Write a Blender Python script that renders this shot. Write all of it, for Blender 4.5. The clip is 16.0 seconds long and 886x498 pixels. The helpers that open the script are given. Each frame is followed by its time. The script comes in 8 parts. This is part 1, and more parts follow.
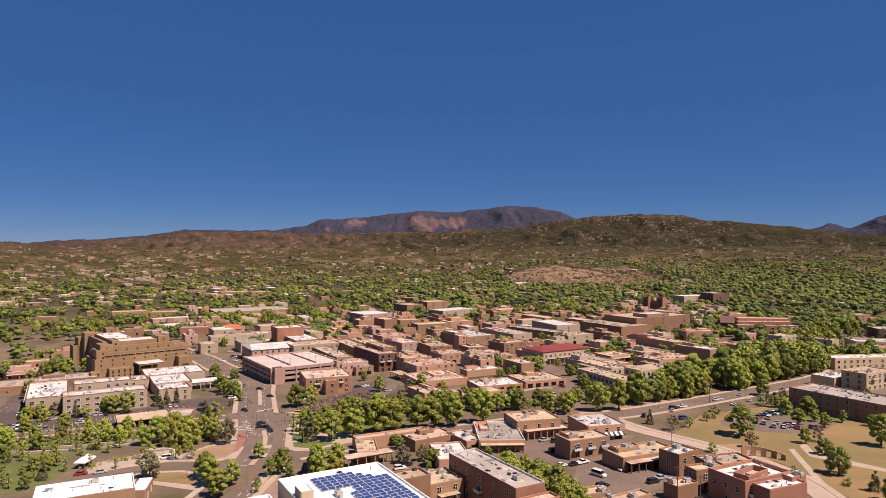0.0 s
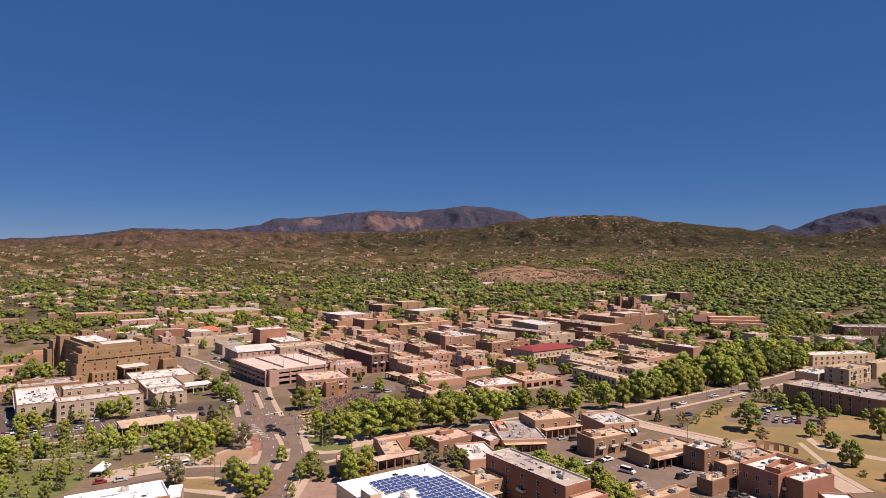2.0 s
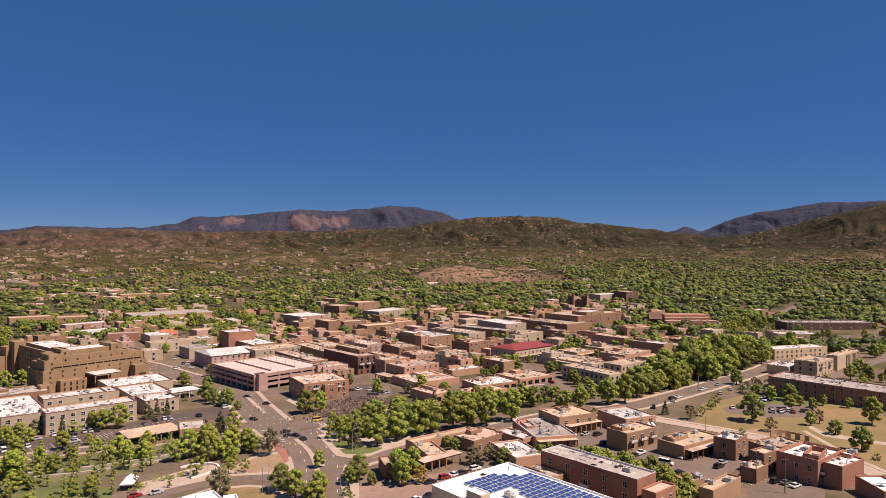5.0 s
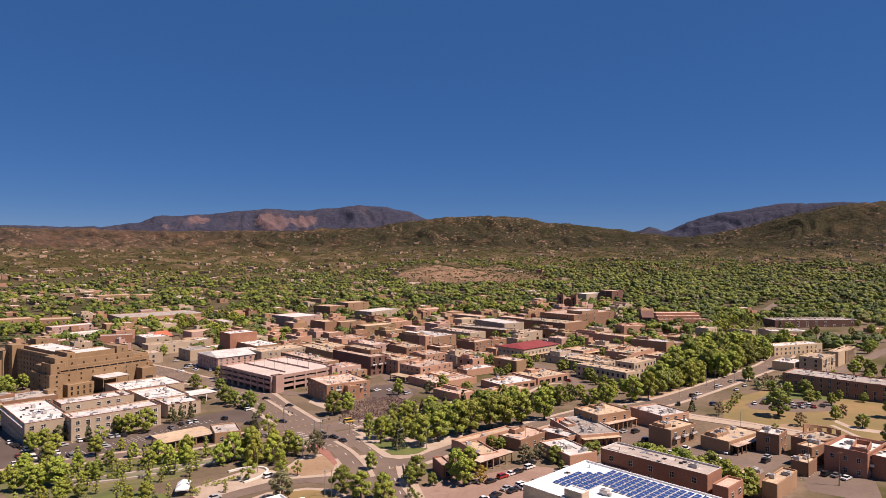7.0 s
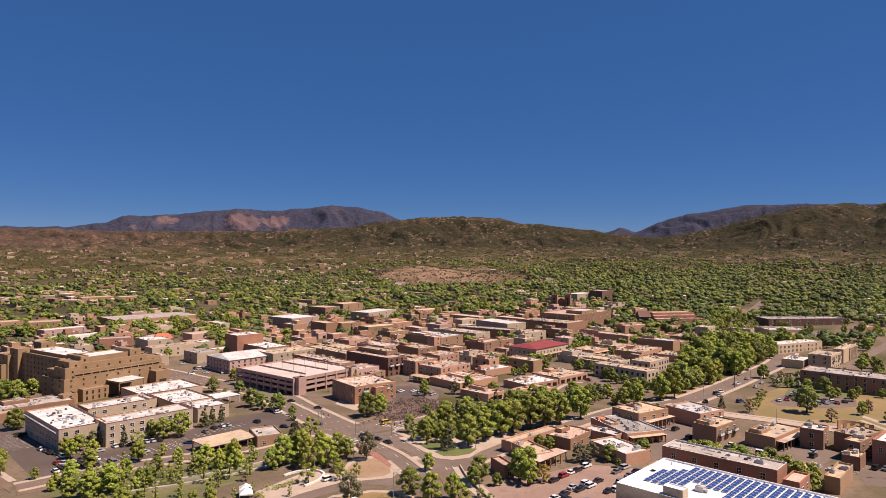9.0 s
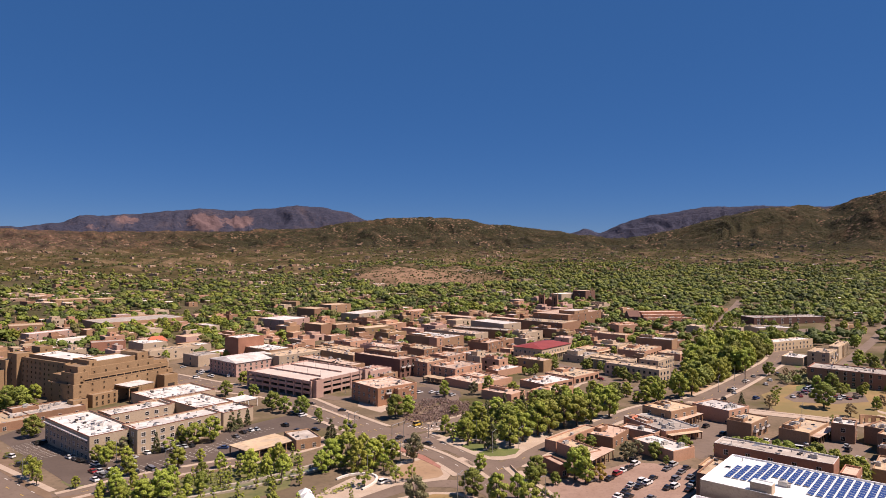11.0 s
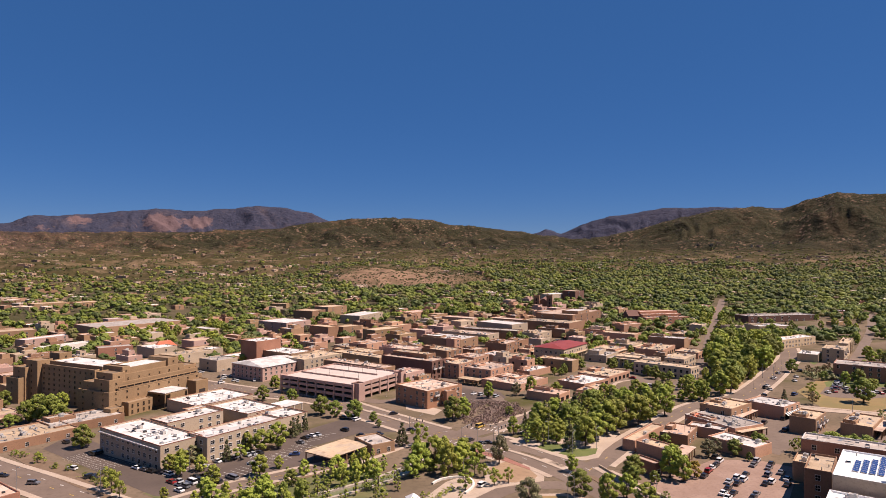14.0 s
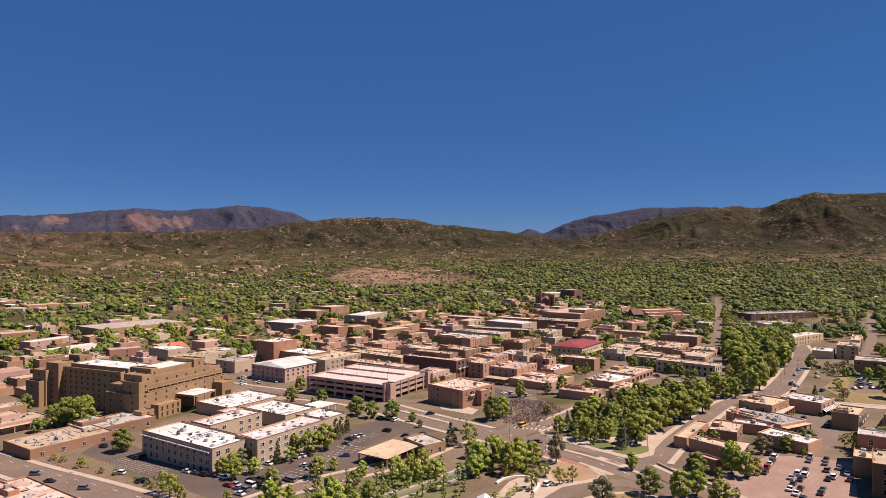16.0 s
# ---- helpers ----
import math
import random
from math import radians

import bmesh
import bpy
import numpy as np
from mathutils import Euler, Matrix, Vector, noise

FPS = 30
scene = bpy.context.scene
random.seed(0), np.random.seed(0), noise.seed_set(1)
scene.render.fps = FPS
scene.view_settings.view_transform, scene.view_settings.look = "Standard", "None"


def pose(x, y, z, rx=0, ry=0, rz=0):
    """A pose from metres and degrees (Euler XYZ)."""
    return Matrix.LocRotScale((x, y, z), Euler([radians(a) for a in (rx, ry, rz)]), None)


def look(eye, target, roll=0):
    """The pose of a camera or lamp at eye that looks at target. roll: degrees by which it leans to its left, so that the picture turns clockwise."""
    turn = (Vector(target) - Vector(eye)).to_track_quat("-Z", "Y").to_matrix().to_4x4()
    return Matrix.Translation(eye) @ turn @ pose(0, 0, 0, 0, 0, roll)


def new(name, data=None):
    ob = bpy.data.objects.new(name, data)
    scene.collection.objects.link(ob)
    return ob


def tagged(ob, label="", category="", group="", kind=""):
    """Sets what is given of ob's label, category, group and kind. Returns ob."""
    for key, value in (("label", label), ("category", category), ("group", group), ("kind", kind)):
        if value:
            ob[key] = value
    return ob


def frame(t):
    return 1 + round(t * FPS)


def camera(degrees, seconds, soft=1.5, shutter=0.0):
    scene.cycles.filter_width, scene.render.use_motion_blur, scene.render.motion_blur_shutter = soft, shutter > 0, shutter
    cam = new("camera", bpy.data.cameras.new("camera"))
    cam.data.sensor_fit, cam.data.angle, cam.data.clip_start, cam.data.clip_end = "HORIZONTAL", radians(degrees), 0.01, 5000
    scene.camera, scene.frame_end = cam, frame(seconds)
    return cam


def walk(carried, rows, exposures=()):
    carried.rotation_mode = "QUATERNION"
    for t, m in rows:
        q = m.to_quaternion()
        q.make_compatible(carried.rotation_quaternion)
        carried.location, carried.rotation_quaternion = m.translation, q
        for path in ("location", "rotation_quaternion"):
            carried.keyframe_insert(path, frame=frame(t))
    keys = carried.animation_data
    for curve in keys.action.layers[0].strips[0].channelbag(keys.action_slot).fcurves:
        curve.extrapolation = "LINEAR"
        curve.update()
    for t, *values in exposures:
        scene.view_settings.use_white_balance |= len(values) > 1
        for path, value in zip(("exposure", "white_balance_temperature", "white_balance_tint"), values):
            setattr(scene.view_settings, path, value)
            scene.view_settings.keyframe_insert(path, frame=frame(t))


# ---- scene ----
cam = camera(68.0, 16.0, soft=0.65)
METRES, EYE, TILT, LEAN, TURN = 260.0, 86.0, 0.0, 0.0, 0.0
ROWS = [
    (0.0, 0.0, 0.0, 0.0, 0.0, 0.0, -0.0),
    (0.5, -0.0255, -0.0012, 0.0009, -0.93, -0.01, -0.03),
    (1.0, -0.0562, -0.0016, 0.0018, -2.03, -0.01, -0.07),
    (1.5, -0.0829, -0.0014, 0.0023, -3.02, -0.02, -0.1),
    (2.0, -0.1112, -0.0007, 0.0026, -4.15, -0.02, -0.14),
    (2.5, -0.1377, 0.0007, 0.0029, -5.28, -0.01, -0.15),
    (3.0, -0.1699, 0.003, 0.0027, -6.66, 0.0, -0.18),
    (3.5, -0.1981, 0.0059, 0.0028, -7.82, 0.01, -0.2),
    (4.0, -0.2286, 0.0099, 0.0029, -9.05, 0.02, -0.22),
    (6.5, -0.3835, 0.0402, 0.0024, -13.46, -0.03, -0.27),
    (7.0, -0.4169, 0.0482, 0.0024, -14.24, -0.01, -0.26),
    (7.5, -0.4484, 0.0562, 0.0024, -14.94, 0.0, -0.27),
    (8.0, -0.4798, 0.0645, 0.0024, -15.63, 0.0, -0.26),
    (8.5, -0.509, 0.0727, 0.0022, -16.27, 0.02, -0.24),
    (9.0, -0.5417, 0.0824, 0.0019, -16.98, 0.05, -0.24),
    (11.5, -0.6977, 0.1352, 0.0027, -21.29, 0.12, -0.22),
    (12.0, -0.7282, 0.1473, 0.0031, -22.22, 0.13, -0.2),
    (12.5, -0.7568, 0.1595, 0.0033, -22.79, 0.14, -0.19),
    (13.0, -0.7889, 0.1736, 0.0035, -23.27, 0.15, -0.17),
    (13.5, -0.8193, 0.1877, 0.0035, -23.72, 0.17, -0.16),
    (14.0, -0.849, 0.2017, 0.0034, -24.15, 0.18, -0.12),
    (14.5, -0.8756, 0.2145, 0.0032, -24.53, 0.19, -0.08),
    (15.0, -0.9038, 0.2286, 0.0027, -25.0, 0.19, -0.05),
    (15.5, -0.9278, 0.2423, 0.0024, -25.48, 0.19, -0.02),
    (16.0, -0.9541, 0.2576, 0.0016, -26.01, 0.16, 0.0),
]
walk(cam, [(t, pose(0, 0, EYE, TILT, LEAN, TURN) @ pose(METRES * x, METRES * y, METRES * z, 90 + pitch, roll, yaw)) for t, x, y, z, yaw, pitch, roll in ROWS],
     exposures=((0.0, 0.50, 6560, 24), (16.0, 0.63, 6440, 22)))

# ---- light: clear late-spring noon ----
SUN_AZIMUTH, SUN_HEIGHT = 121.0, 57.0      # degrees: clockwise from +y, above the horizon
world = bpy.data.worlds.new("sky")
scene.world = world
world.use_nodes = True
wt = world.node_tree
sky = wt.nodes.new("ShaderNodeTexSky")
sky.sky_type, sky.sun_disc = "NISHITA", False
sky.sun_elevation, sky.sun_rotation = radians(SUN_HEIGHT), radians(SUN_AZIMUTH)
sky.altitude, sky.air_density, sky.dust_density, sky.ozone_density = 4400.0, 1.0, 0.0, 4.5
wt.nodes["Background"].inputs["Strength"].default_value = 0.051
deep = wt.nodes.new("ShaderNodeHueSaturation")     # the deep blue of thin, dry air
deep.inputs["Saturation"].default_value = 1.23
deep.inputs["Hue"].default_value = 0.504
wt.links.new(sky.outputs[0], deep.inputs["Color"])
even = wt.nodes.new("ShaderNodeMix")               # clear high-desert air: the blue hardly pales towards the horizon
even.data_type = "RGBA"
even.inputs[0].default_value, even.inputs[7].default_value = 0.6, (0.50, 1.84, 4.55, 1)
wt.links.new(deep.outputs[0], even.inputs[6])
wt.links.new(even.outputs[2], wt.nodes["Background"].inputs["Color"])
sun = new("sun", bpy.data.lights.new("sun", "SUN"))
sun.data.energy, sun.data.angle, sun.data.color = 5.0, radians(0.55), (1.0, 0.88, 0.73)
sun.matrix_world = look((0, 0, 300), (-300 * math.sin(radians(SUN_AZIMUTH)) / math.tan(radians(SUN_HEIGHT)),
                                      -300 * math.cos(radians(SUN_AZIMUTH)) / math.tan(radians(SUN_HEIGHT)), 0))

# ---- materials ----
def material(name):
    m = bpy.data.materials.new(name)
    m.use_nodes = True
    return m, m.node_tree, m.node_tree.nodes["Principled BSDF"]


def mixed(nt, factor, a, b):
    """Colour a turning into b by factor; a and b are colours or sockets."""
    n = nt.nodes.new("ShaderNodeMix")
    n.data_type = "RGBA"
    for key, v in ((0, factor), (6, a), (7, b)):
        if isinstance(v, bpy.types.NodeSocket):
            nt.links.new(v, n.inputs[key])
        else:
            n.inputs[key].default_value = v if key == 0 else (*v, 1)
    return n.outputs[2]


def grain(nt, scale, detail=4.0, low=0.35, high=0.65, rough=0.55, vector=None):
    """Noise in world metres, spread from 0 to 1 between low and high."""
    if vector is None:
        vector = nt.nodes.new("ShaderNodeNewGeometry").outputs["Position"]
    n = nt.nodes.new("ShaderNodeTexNoise")
    n.inputs["Scale"].default_value, n.inputs["Detail"].default_value, n.inputs["Roughness"].default_value = scale, detail, rough
    nt.links.new(vector, n.inputs["Vector"])
    r = nt.nodes.new("ShaderNodeMapRange")
    r.inputs[1].default_value, r.inputs[2].default_value = low, high
    nt.links.new(n.outputs[0], r.inputs[0])
    return r.outputs[0]


def bump(nt, bsdf, height, strength, distance):
    b = nt.nodes.new("ShaderNodeBump")
    b.inputs["Strength"].default_value, b.inputs["Distance"].default_value = strength, distance
    nt.links.new(height, b.inputs["Height"])
    nt.links.new(b.outputs[0], bsdf.inputs["Normal"])


def by_object(nt):
    return nt.nodes.new("ShaderNodeObjectInfo").outputs["Random"]


def surface(name, colour, second, rough=0.9, coarse=0.12, fine=1.6, relief=0.03, spread=0.12, metal=0.0):
    """A weathered surface: two tones in patches, fine grain, and a small shift from object to object."""
    m, nt, b = material(name)
    c = mixed(nt, grain(nt, coarse, 5), colour, second)
    dark = tuple(v * 0.72 for v in colour)
    c = mixed(nt, grain(nt, fine, 6, 0.5, 0.85), c, dark)
    if spread:
        h = nt.nodes.new("ShaderNodeHueSaturation")
        r = nt.nodes.new("ShaderNodeMapRange")
        r.inputs[3].default_value, r.inputs[4].default_value = 1 - spread, 1 + spread
        nt.links.new(by_object(nt), r.inputs[0])
        nt.links.new(r.outputs[0], h.inputs["Value"])
        nt.links.new(c, h.inputs["Color"])
        c = h.outputs[0]
    nt.links.new(c, b.inputs["Base Color"])
    b.inputs["Roughness"].default_value, b.inputs["Metallic"].default_value = rough, metal
    if relief:
        bump(nt, b, grain(nt, fine * 1.7, 5, 0.2, 0.8), 0.5, relief)
    return m


def plain(name, colour, rough=0.5, metal=0.0):
    m, nt, b = material(name)
    nt.links.new(mixed(nt, grain(nt, 2.5, 3), colour, tuple(v * 0.8 for v in colour)), b.inputs["Base Color"])
    b.inputs["Roughness"].default_value, b.inputs["Metallic"].default_value = rough, metal
    return m


STUCCO_TAN = surface("stucco_tan", (0.293, 0.171, 0.0944), (0.333, 0.204, 0.118))
STUCCO_BROWN = surface("stucco_brown", (0.233, 0.124, 0.0699), (0.269, 0.15, 0.0874))
STUCCO_PINK = surface("stucco_pink", (0.387, 0.213, 0.133), (0.431, 0.248, 0.162))
STUCCO_ROSE = surface("stucco_rose", (0.394, 0.247, 0.199), (0.436, 0.288, 0.234))
STUCCO_ORANGE = surface("stucco_orange", (0.302, 0.152, 0.0836), (0.351, 0.188, 0.11))
STUCCO_RED = surface("stucco_red", (0.30, 0.135, 0.082), (0.35, 0.17, 0.105))
STUCCO_CREAM = surface("stucco_cream", (0.386, 0.296, 0.207), (0.436, 0.341, 0.243))
STUCCO_SAND = surface("stucco_sand", (0.46, 0.345, 0.215), (0.52, 0.395, 0.26))
STUCCO_GOLD = surface("stucco_gold", (0.27, 0.168, 0.085), (0.31, 0.20, 0.105))
STUCCO_WHITE = surface("stucco_white", (0.68, 0.62, 0.54), (0.74, 0.69, 0.62))
STUCCO_GREY = surface("stucco_grey", (0.245, 0.2, 0.175), (0.294, 0.24, 0.205))
BRICK_RED = surface("brick_red", (0.27, 0.125, 0.078), (0.32, 0.155, 0.10))
BRICK_DARK = surface("brick_dark", (0.139, 0.068, 0.0494), (0.171, 0.088, 0.0646))
def roofing(name, colour, second, patch_tone, rough=0.85):
    """A flat roof: gravel or membrane in sheets, with repairs, ponding stains and lap seams."""
    m, nt, b = material(name)
    c = mixed(nt, grain(nt, 0.10, 5), colour, second)
    pos = nt.nodes.new("ShaderNodeNewGeometry").outputs["Position"]
    cells = nt.nodes.new("ShaderNodeTexVoronoi")
    cells.inputs["Scale"].default_value = 0.22
    nt.links.new(pos, cells.inputs["Vector"])
    pick = nt.nodes.new("ShaderNodeSeparateColor")
    nt.links.new(cells.outputs["Color"], pick.inputs[0])
    step = nt.nodes.new("ShaderNodeMapRange")
    step.inputs[1].default_value, step.inputs[2].default_value, step.inputs[4].default_value = 0.62, 0.72, 0.75
    nt.links.new(pick.outputs[0], step.inputs[0])
    c = mixed(nt, step.outputs[0], c, patch_tone)
    c = mixed(nt, grain(nt, 0.35, 6, 0.52, 0.75), c, tuple(v * 0.62 for v in colour))
    turn = nt.nodes.new("ShaderNodeMapping")
    turn.inputs["Rotation"].default_value = (0, 0, radians(-30))
    nt.links.new(pos, turn.inputs["Vector"])
    seam = nt.nodes.new("ShaderNodeTexBrick")
    seam.inputs["Scale"].default_value, seam.inputs["Mortar Size"].default_value = 1.0, 0.05
    seam.inputs["Brick Width"].default_value, seam.inputs["Row Height"].default_value = 9.0, 1.9
    nt.links.new(turn.outputs[0], seam.inputs["Vector"])
    half = nt.nodes.new("ShaderNodeMath")
    half.operation = "MULTIPLY"
    half.inputs[1].default_value = 0.35
    nt.links.new(seam.outputs["Fac"], half.inputs[0])
    c = mixed(nt, half.outputs[0], c, tuple(v * 0.5 for v in colour))
    h = nt.nodes.new("ShaderNodeHueSaturation")
    r = nt.nodes.new("ShaderNodeMapRange")
    r.inputs[3].default_value, r.inputs[4].default_value = 0.82, 1.12
    nt.links.new(by_object(nt), r.inputs[0])
    nt.links.new(r.outputs[0], h.inputs["Value"])
    nt.links.new(c, h.inputs["Color"])
    nt.links.new(h.outputs[0], b.inputs["Base Color"])
    b.inputs["Roughness"].default_value = rough
    bump(nt, b, grain(nt, 2.0, 4, 0.2, 0.8), 0.4, 0.03)
    return m


ROOF_WHITE = roofing("roof_white", (0.651, 0.612, 0.571), (0.562, 0.522, 0.483), (0.454, 0.414, 0.374), 0.7)
ROOF_MEMBRANE = surface("roof_membrane", (0.76, 0.75, 0.73), (0.70, 0.69, 0.67), rough=0.6, coarse=0.05, relief=0.0, spread=0.0)
ROOF_TAN = roofing("roof_tan_gravel", (0.437, 0.313, 0.195), (0.504, 0.376, 0.246), (0.378, 0.293, 0.211))
ROOF_GREY = roofing("roof_grey_gravel", (0.309, 0.259, 0.219), (0.367, 0.317, 0.27), (0.441, 0.396, 0.349))
ROOF_PINK = roofing("roof_pink_gravel", (0.428, 0.289, 0.208), (0.505, 0.362, 0.271), (0.565, 0.462, 0.374))
ROOF_BROWN = roofing("roof_brown_gravel", (0.221, 0.148, 0.0889), (0.265, 0.184, 0.113), (0.184, 0.13, 0.0821))
ROOF_RED = surface("roof_red_metal", (0.212, 0.036, 0.0304), (0.253, 0.048, 0.038), rough=0.55, relief=0.01, spread=0.03)
TILE_ORANGE = surface("roof_orange_tile", (0.449, 0.104, 0.0456), (0.506, 0.152, 0.076), rough=0.8)
CONCRETE = surface("concrete", (0.367, 0.302, 0.239), (0.426, 0.36, 0.287), coarse=0.2)
ASPHALT = surface("asphalt", (0.0784, 0.0552, 0.0416), (0.108, 0.0768, 0.0592), coarse=0.05, fine=0.8, relief=0.01, spread=0.0)
ROADWAY = surface("worn_asphalt", (0.138, 0.097, 0.071), (0.176, 0.125, 0.0915), coarse=0.06, fine=0.7, relief=0.01, spread=0.0)
PAVING = surface("pavement_concrete", (0.367, 0.277, 0.205), (0.426, 0.331, 0.249), coarse=0.2, spread=0.0)
GRAVEL_RED = surface("red_gravel", (0.242, 0.151, 0.109), (0.292, 0.192, 0.144), coarse=0.12, fine=0.9, spread=0.0)
EARTH = surface("bare_earth", (0.278, 0.175, 0.099), (0.33, 0.221, 0.13), coarse=0.07, fine=0.5, spread=0.0)
DRY_GRASS = surface("dry_grass", (0.265, 0.166, 0.065), (0.176, 0.133, 0.0445), coarse=0.05, fine=0.35, relief=0.05, spread=0.0)
LAWN = surface("lawn", (0.0881, 0.108, 0.0219), (0.125, 0.137, 0.0342), coarse=0.15, fine=1.2, relief=0.05, spread=0.0)
PAINT_WHITE = plain("road_paint", (0.62, 0.58, 0.52), 0.7)
PAINT_YELLOW = plain("yellow_road_paint", (0.55, 0.36, 0.07), 0.7)
WOOD = surface("weathered_wood", (0.114, 0.06, 0.0342), (0.155, 0.084, 0.0456), coarse=0.8, fine=4, relief=0.01)
BARK = surface("bark", (0.106, 0.072, 0.0456), (0.155, 0.112, 0.076), coarse=1.0, fine=6, relief=0.02)
METAL_GREY = plain("galvanised_metal", (0.42, 0.42, 0.42), 0.45, 0.7)
METAL_DARK = plain("dark_painted_metal", (0.06, 0.055, 0.05), 0.5, 0.3)
UNIT_PAINT = plain("unit_paint", (0.45, 0.42, 0.38), 0.5)
WHITE_TRIM = plain("white_trim", (0.66, 0.62, 0.57), 0.5)
DARK_TRIM = plain("dark_trim", (0.0816, 0.048, 0.0342), 0.6)
BLUE_TRIM = plain("blue_trim", (0.10, 0.16, 0.24), 0.5)
CANVAS_WHITE = plain("white_canvas", (0.74, 0.72, 0.70), 0.8)
RUBBER = plain("tyre_rubber", (0.02, 0.02, 0.02), 0.8)


def glazing(name, colour):
    m, nt, b = material(name)
    nt.links.new(mixed(nt, grain(nt, 0.6, 2), colour, tuple(v * 0.5 for v in colour)), b.inputs["Base Color"])
    b.inputs["Roughness"].default_value, b.inputs["Specular IOR Level"].default_value = 0.2, 0.25
    return m


GLASS = glazing("window_glass", (0.016, 0.014, 0.014))
CAR_GLASS = glazing("car_glass", (0.02, 0.02, 0.022))
# plain dark colour put where openings and recesses would only be in shade
SHADE_TONE = plain("dim_interior", (0.0408, 0.028, 0.0228), 0.9)


def solar_cells():
    m, nt, b = material("solar_cells")
    v = nt.nodes.new("ShaderNodeTexCoord").outputs["Object"]
    t = nt.nodes.new("ShaderNodeTexBrick")
    t.offset = 0.0
    t.inputs["Scale"].default_value, t.inputs["Mortar Size"].default_value = 1.0, 0.012
    t.inputs["Brick Width"].default_value, t.inputs["Row Height"].default_value = 0.33, 0.33
    for key, c in (("Color1", (0.022, 0.05, 0.17)), ("Color2", (0.028, 0.062, 0.20)), ("Mortar", (0.11, 0.14, 0.22))):
        t.inputs[key].default_value = (*c, 1)
    nt.links.new(v, t.inputs["Vector"])
    nt.links.new(t.outputs["Color"], b.inputs["Base Color"])
    b.inputs["Roughness"].default_value = 0.25
    return m


SOLAR = solar_cells()


def leaves(name, colour, second, spread=0.2):
    """Foliage: tone shifts from clump to clump and from tree to tree, some light let through."""
    m, nt, b = material(name)
    geo = nt.nodes.new("ShaderNodeNewGeometry")
    c = mixed(nt, geo.outputs["Random Per Island"], colour, second)
    h = nt.nodes.new("ShaderNodeHueSaturation")
    for key, socket, low, high in (("Value", by_object(nt), 1 - spread, 1 + spread), ("Hue", by_object(nt), 0.485, 0.515)):
        r = nt.nodes.new("ShaderNodeMapRange")
        r.inputs[3].default_value, r.inputs[4].default_value = low, high
        nt.links.new(socket, r.inputs[0])
        nt.links.new(r.outputs[0], h.inputs[key])
    nt.links.new(c, h.inputs["Color"])
    nt.links.new(h.outputs[0], b.inputs["Base Color"])
    b.inputs["Roughness"].default_value = 0.7
    t = nt.nodes.new("ShaderNodeBsdfTranslucent")
    nt.links.new(h.outputs[0], t.inputs["Color"])
    mix = nt.nodes.new("ShaderNodeMixShader")
    mix.inputs[0].default_value = 0.16
    nt.links.new(b.outputs[0], mix.inputs[1])
    nt.links.new(t.outputs[0], mix.inputs[2])
    nt.links.new(mix.outputs[0], nt.nodes["Material Output"].inputs["Surface"])
    return m


LEAF_MID = leaves("leaves_cottonwood", (0.22, 0.249, 0.029), (0.302, 0.331, 0.0394))
LEAF_FRESH = leaves("leaves_poplar", (0.232, 0.267, 0.0302), (0.319, 0.348, 0.0441))
LEAF_LIGHT = leaves("leaves_willow", (0.278, 0.307, 0.0348), (0.371, 0.389, 0.0487))
LEAF_DARK = leaves("leaves_elm", (0.146, 0.173, 0.0238), (0.221, 0.248, 0.0324))
LEAF_PINE = leaves("needles_pine", (0.065, 0.075, 0.022), (0.125, 0.12, 0.04))
LEAF_OLIVE = leaves("leaves_olive", (0.17, 0.165, 0.07), (0.235, 0.22, 0.10))
LEAF_RUSSET = leaves("leaves_russet", (0.18, 0.12, 0.055), (0.23, 0.16, 0.075))
LEAF_YELLOW = leaves("leaves_yellow", (0.36, 0.23, 0.02), (0.30, 0.24, 0.03))
LEAF_WOODS = leaves("leaves_woods", (0.14, 0.165, 0.02), (0.20, 0.225, 0.028), 0.05)
WOOD_TONES = [leaves("leaves_woods_dark", (0.063, 0.0796, 0.0151), (0.0882, 0.108, 0.0185), 0.05), leaves("leaves_woods_green", (0.113, 0.137, 0.0168), (0.147, 0.171, 0.021), 0.05),
              leaves("leaves_woods_fresh", (0.164, 0.186, 0.0202), (0.206, 0.225, 0.026), 0.05), leaves("leaves_woods_olive", (0.13, 0.13, 0.0302), (0.168, 0.163, 0.0395), 0.05)]
LEAF_JUNIPER = leaves("needles_juniper", (0.0553, 0.0595, 0.017), (0.106, 0.102, 0.0272), 0.05)
COPING_RUST = surface("rust_coping", (0.20, 0.085, 0.05), (0.25, 0.11, 0.07), spread=0.0)
MULCH = surface("brown_mulch", (0.146, 0.0909, 0.0523), (0.185, 0.121, 0.073), coarse=0.3, fine=1.2, spread=0.0)
DECK = surface("pale_deck", (0.47, 0.39, 0.335), (0.54, 0.455, 0.395), coarse=0.08)
BRICK_PAVING = surface("brick_paving", (0.265, 0.108, 0.0752), (0.309, 0.144, 0.103), coarse=0.3, spread=0.0)
PARK_GRASS = surface("park_grass", (0.0792, 0.0941, 0.0246), (0.159, 0.133, 0.0541), coarse=0.09, fine=0.6, relief=0.05, spread=0.0)

# ---- ground ----
HUB = (-125.0, 20.0)                       # the middle of the flight, from which the hills are laid out


def ramp(a, b, v):
    u = np.clip((np.asarray(v, float) - a) / (b - a), 0, 1)
    return u * u * (3 - 2 * u)


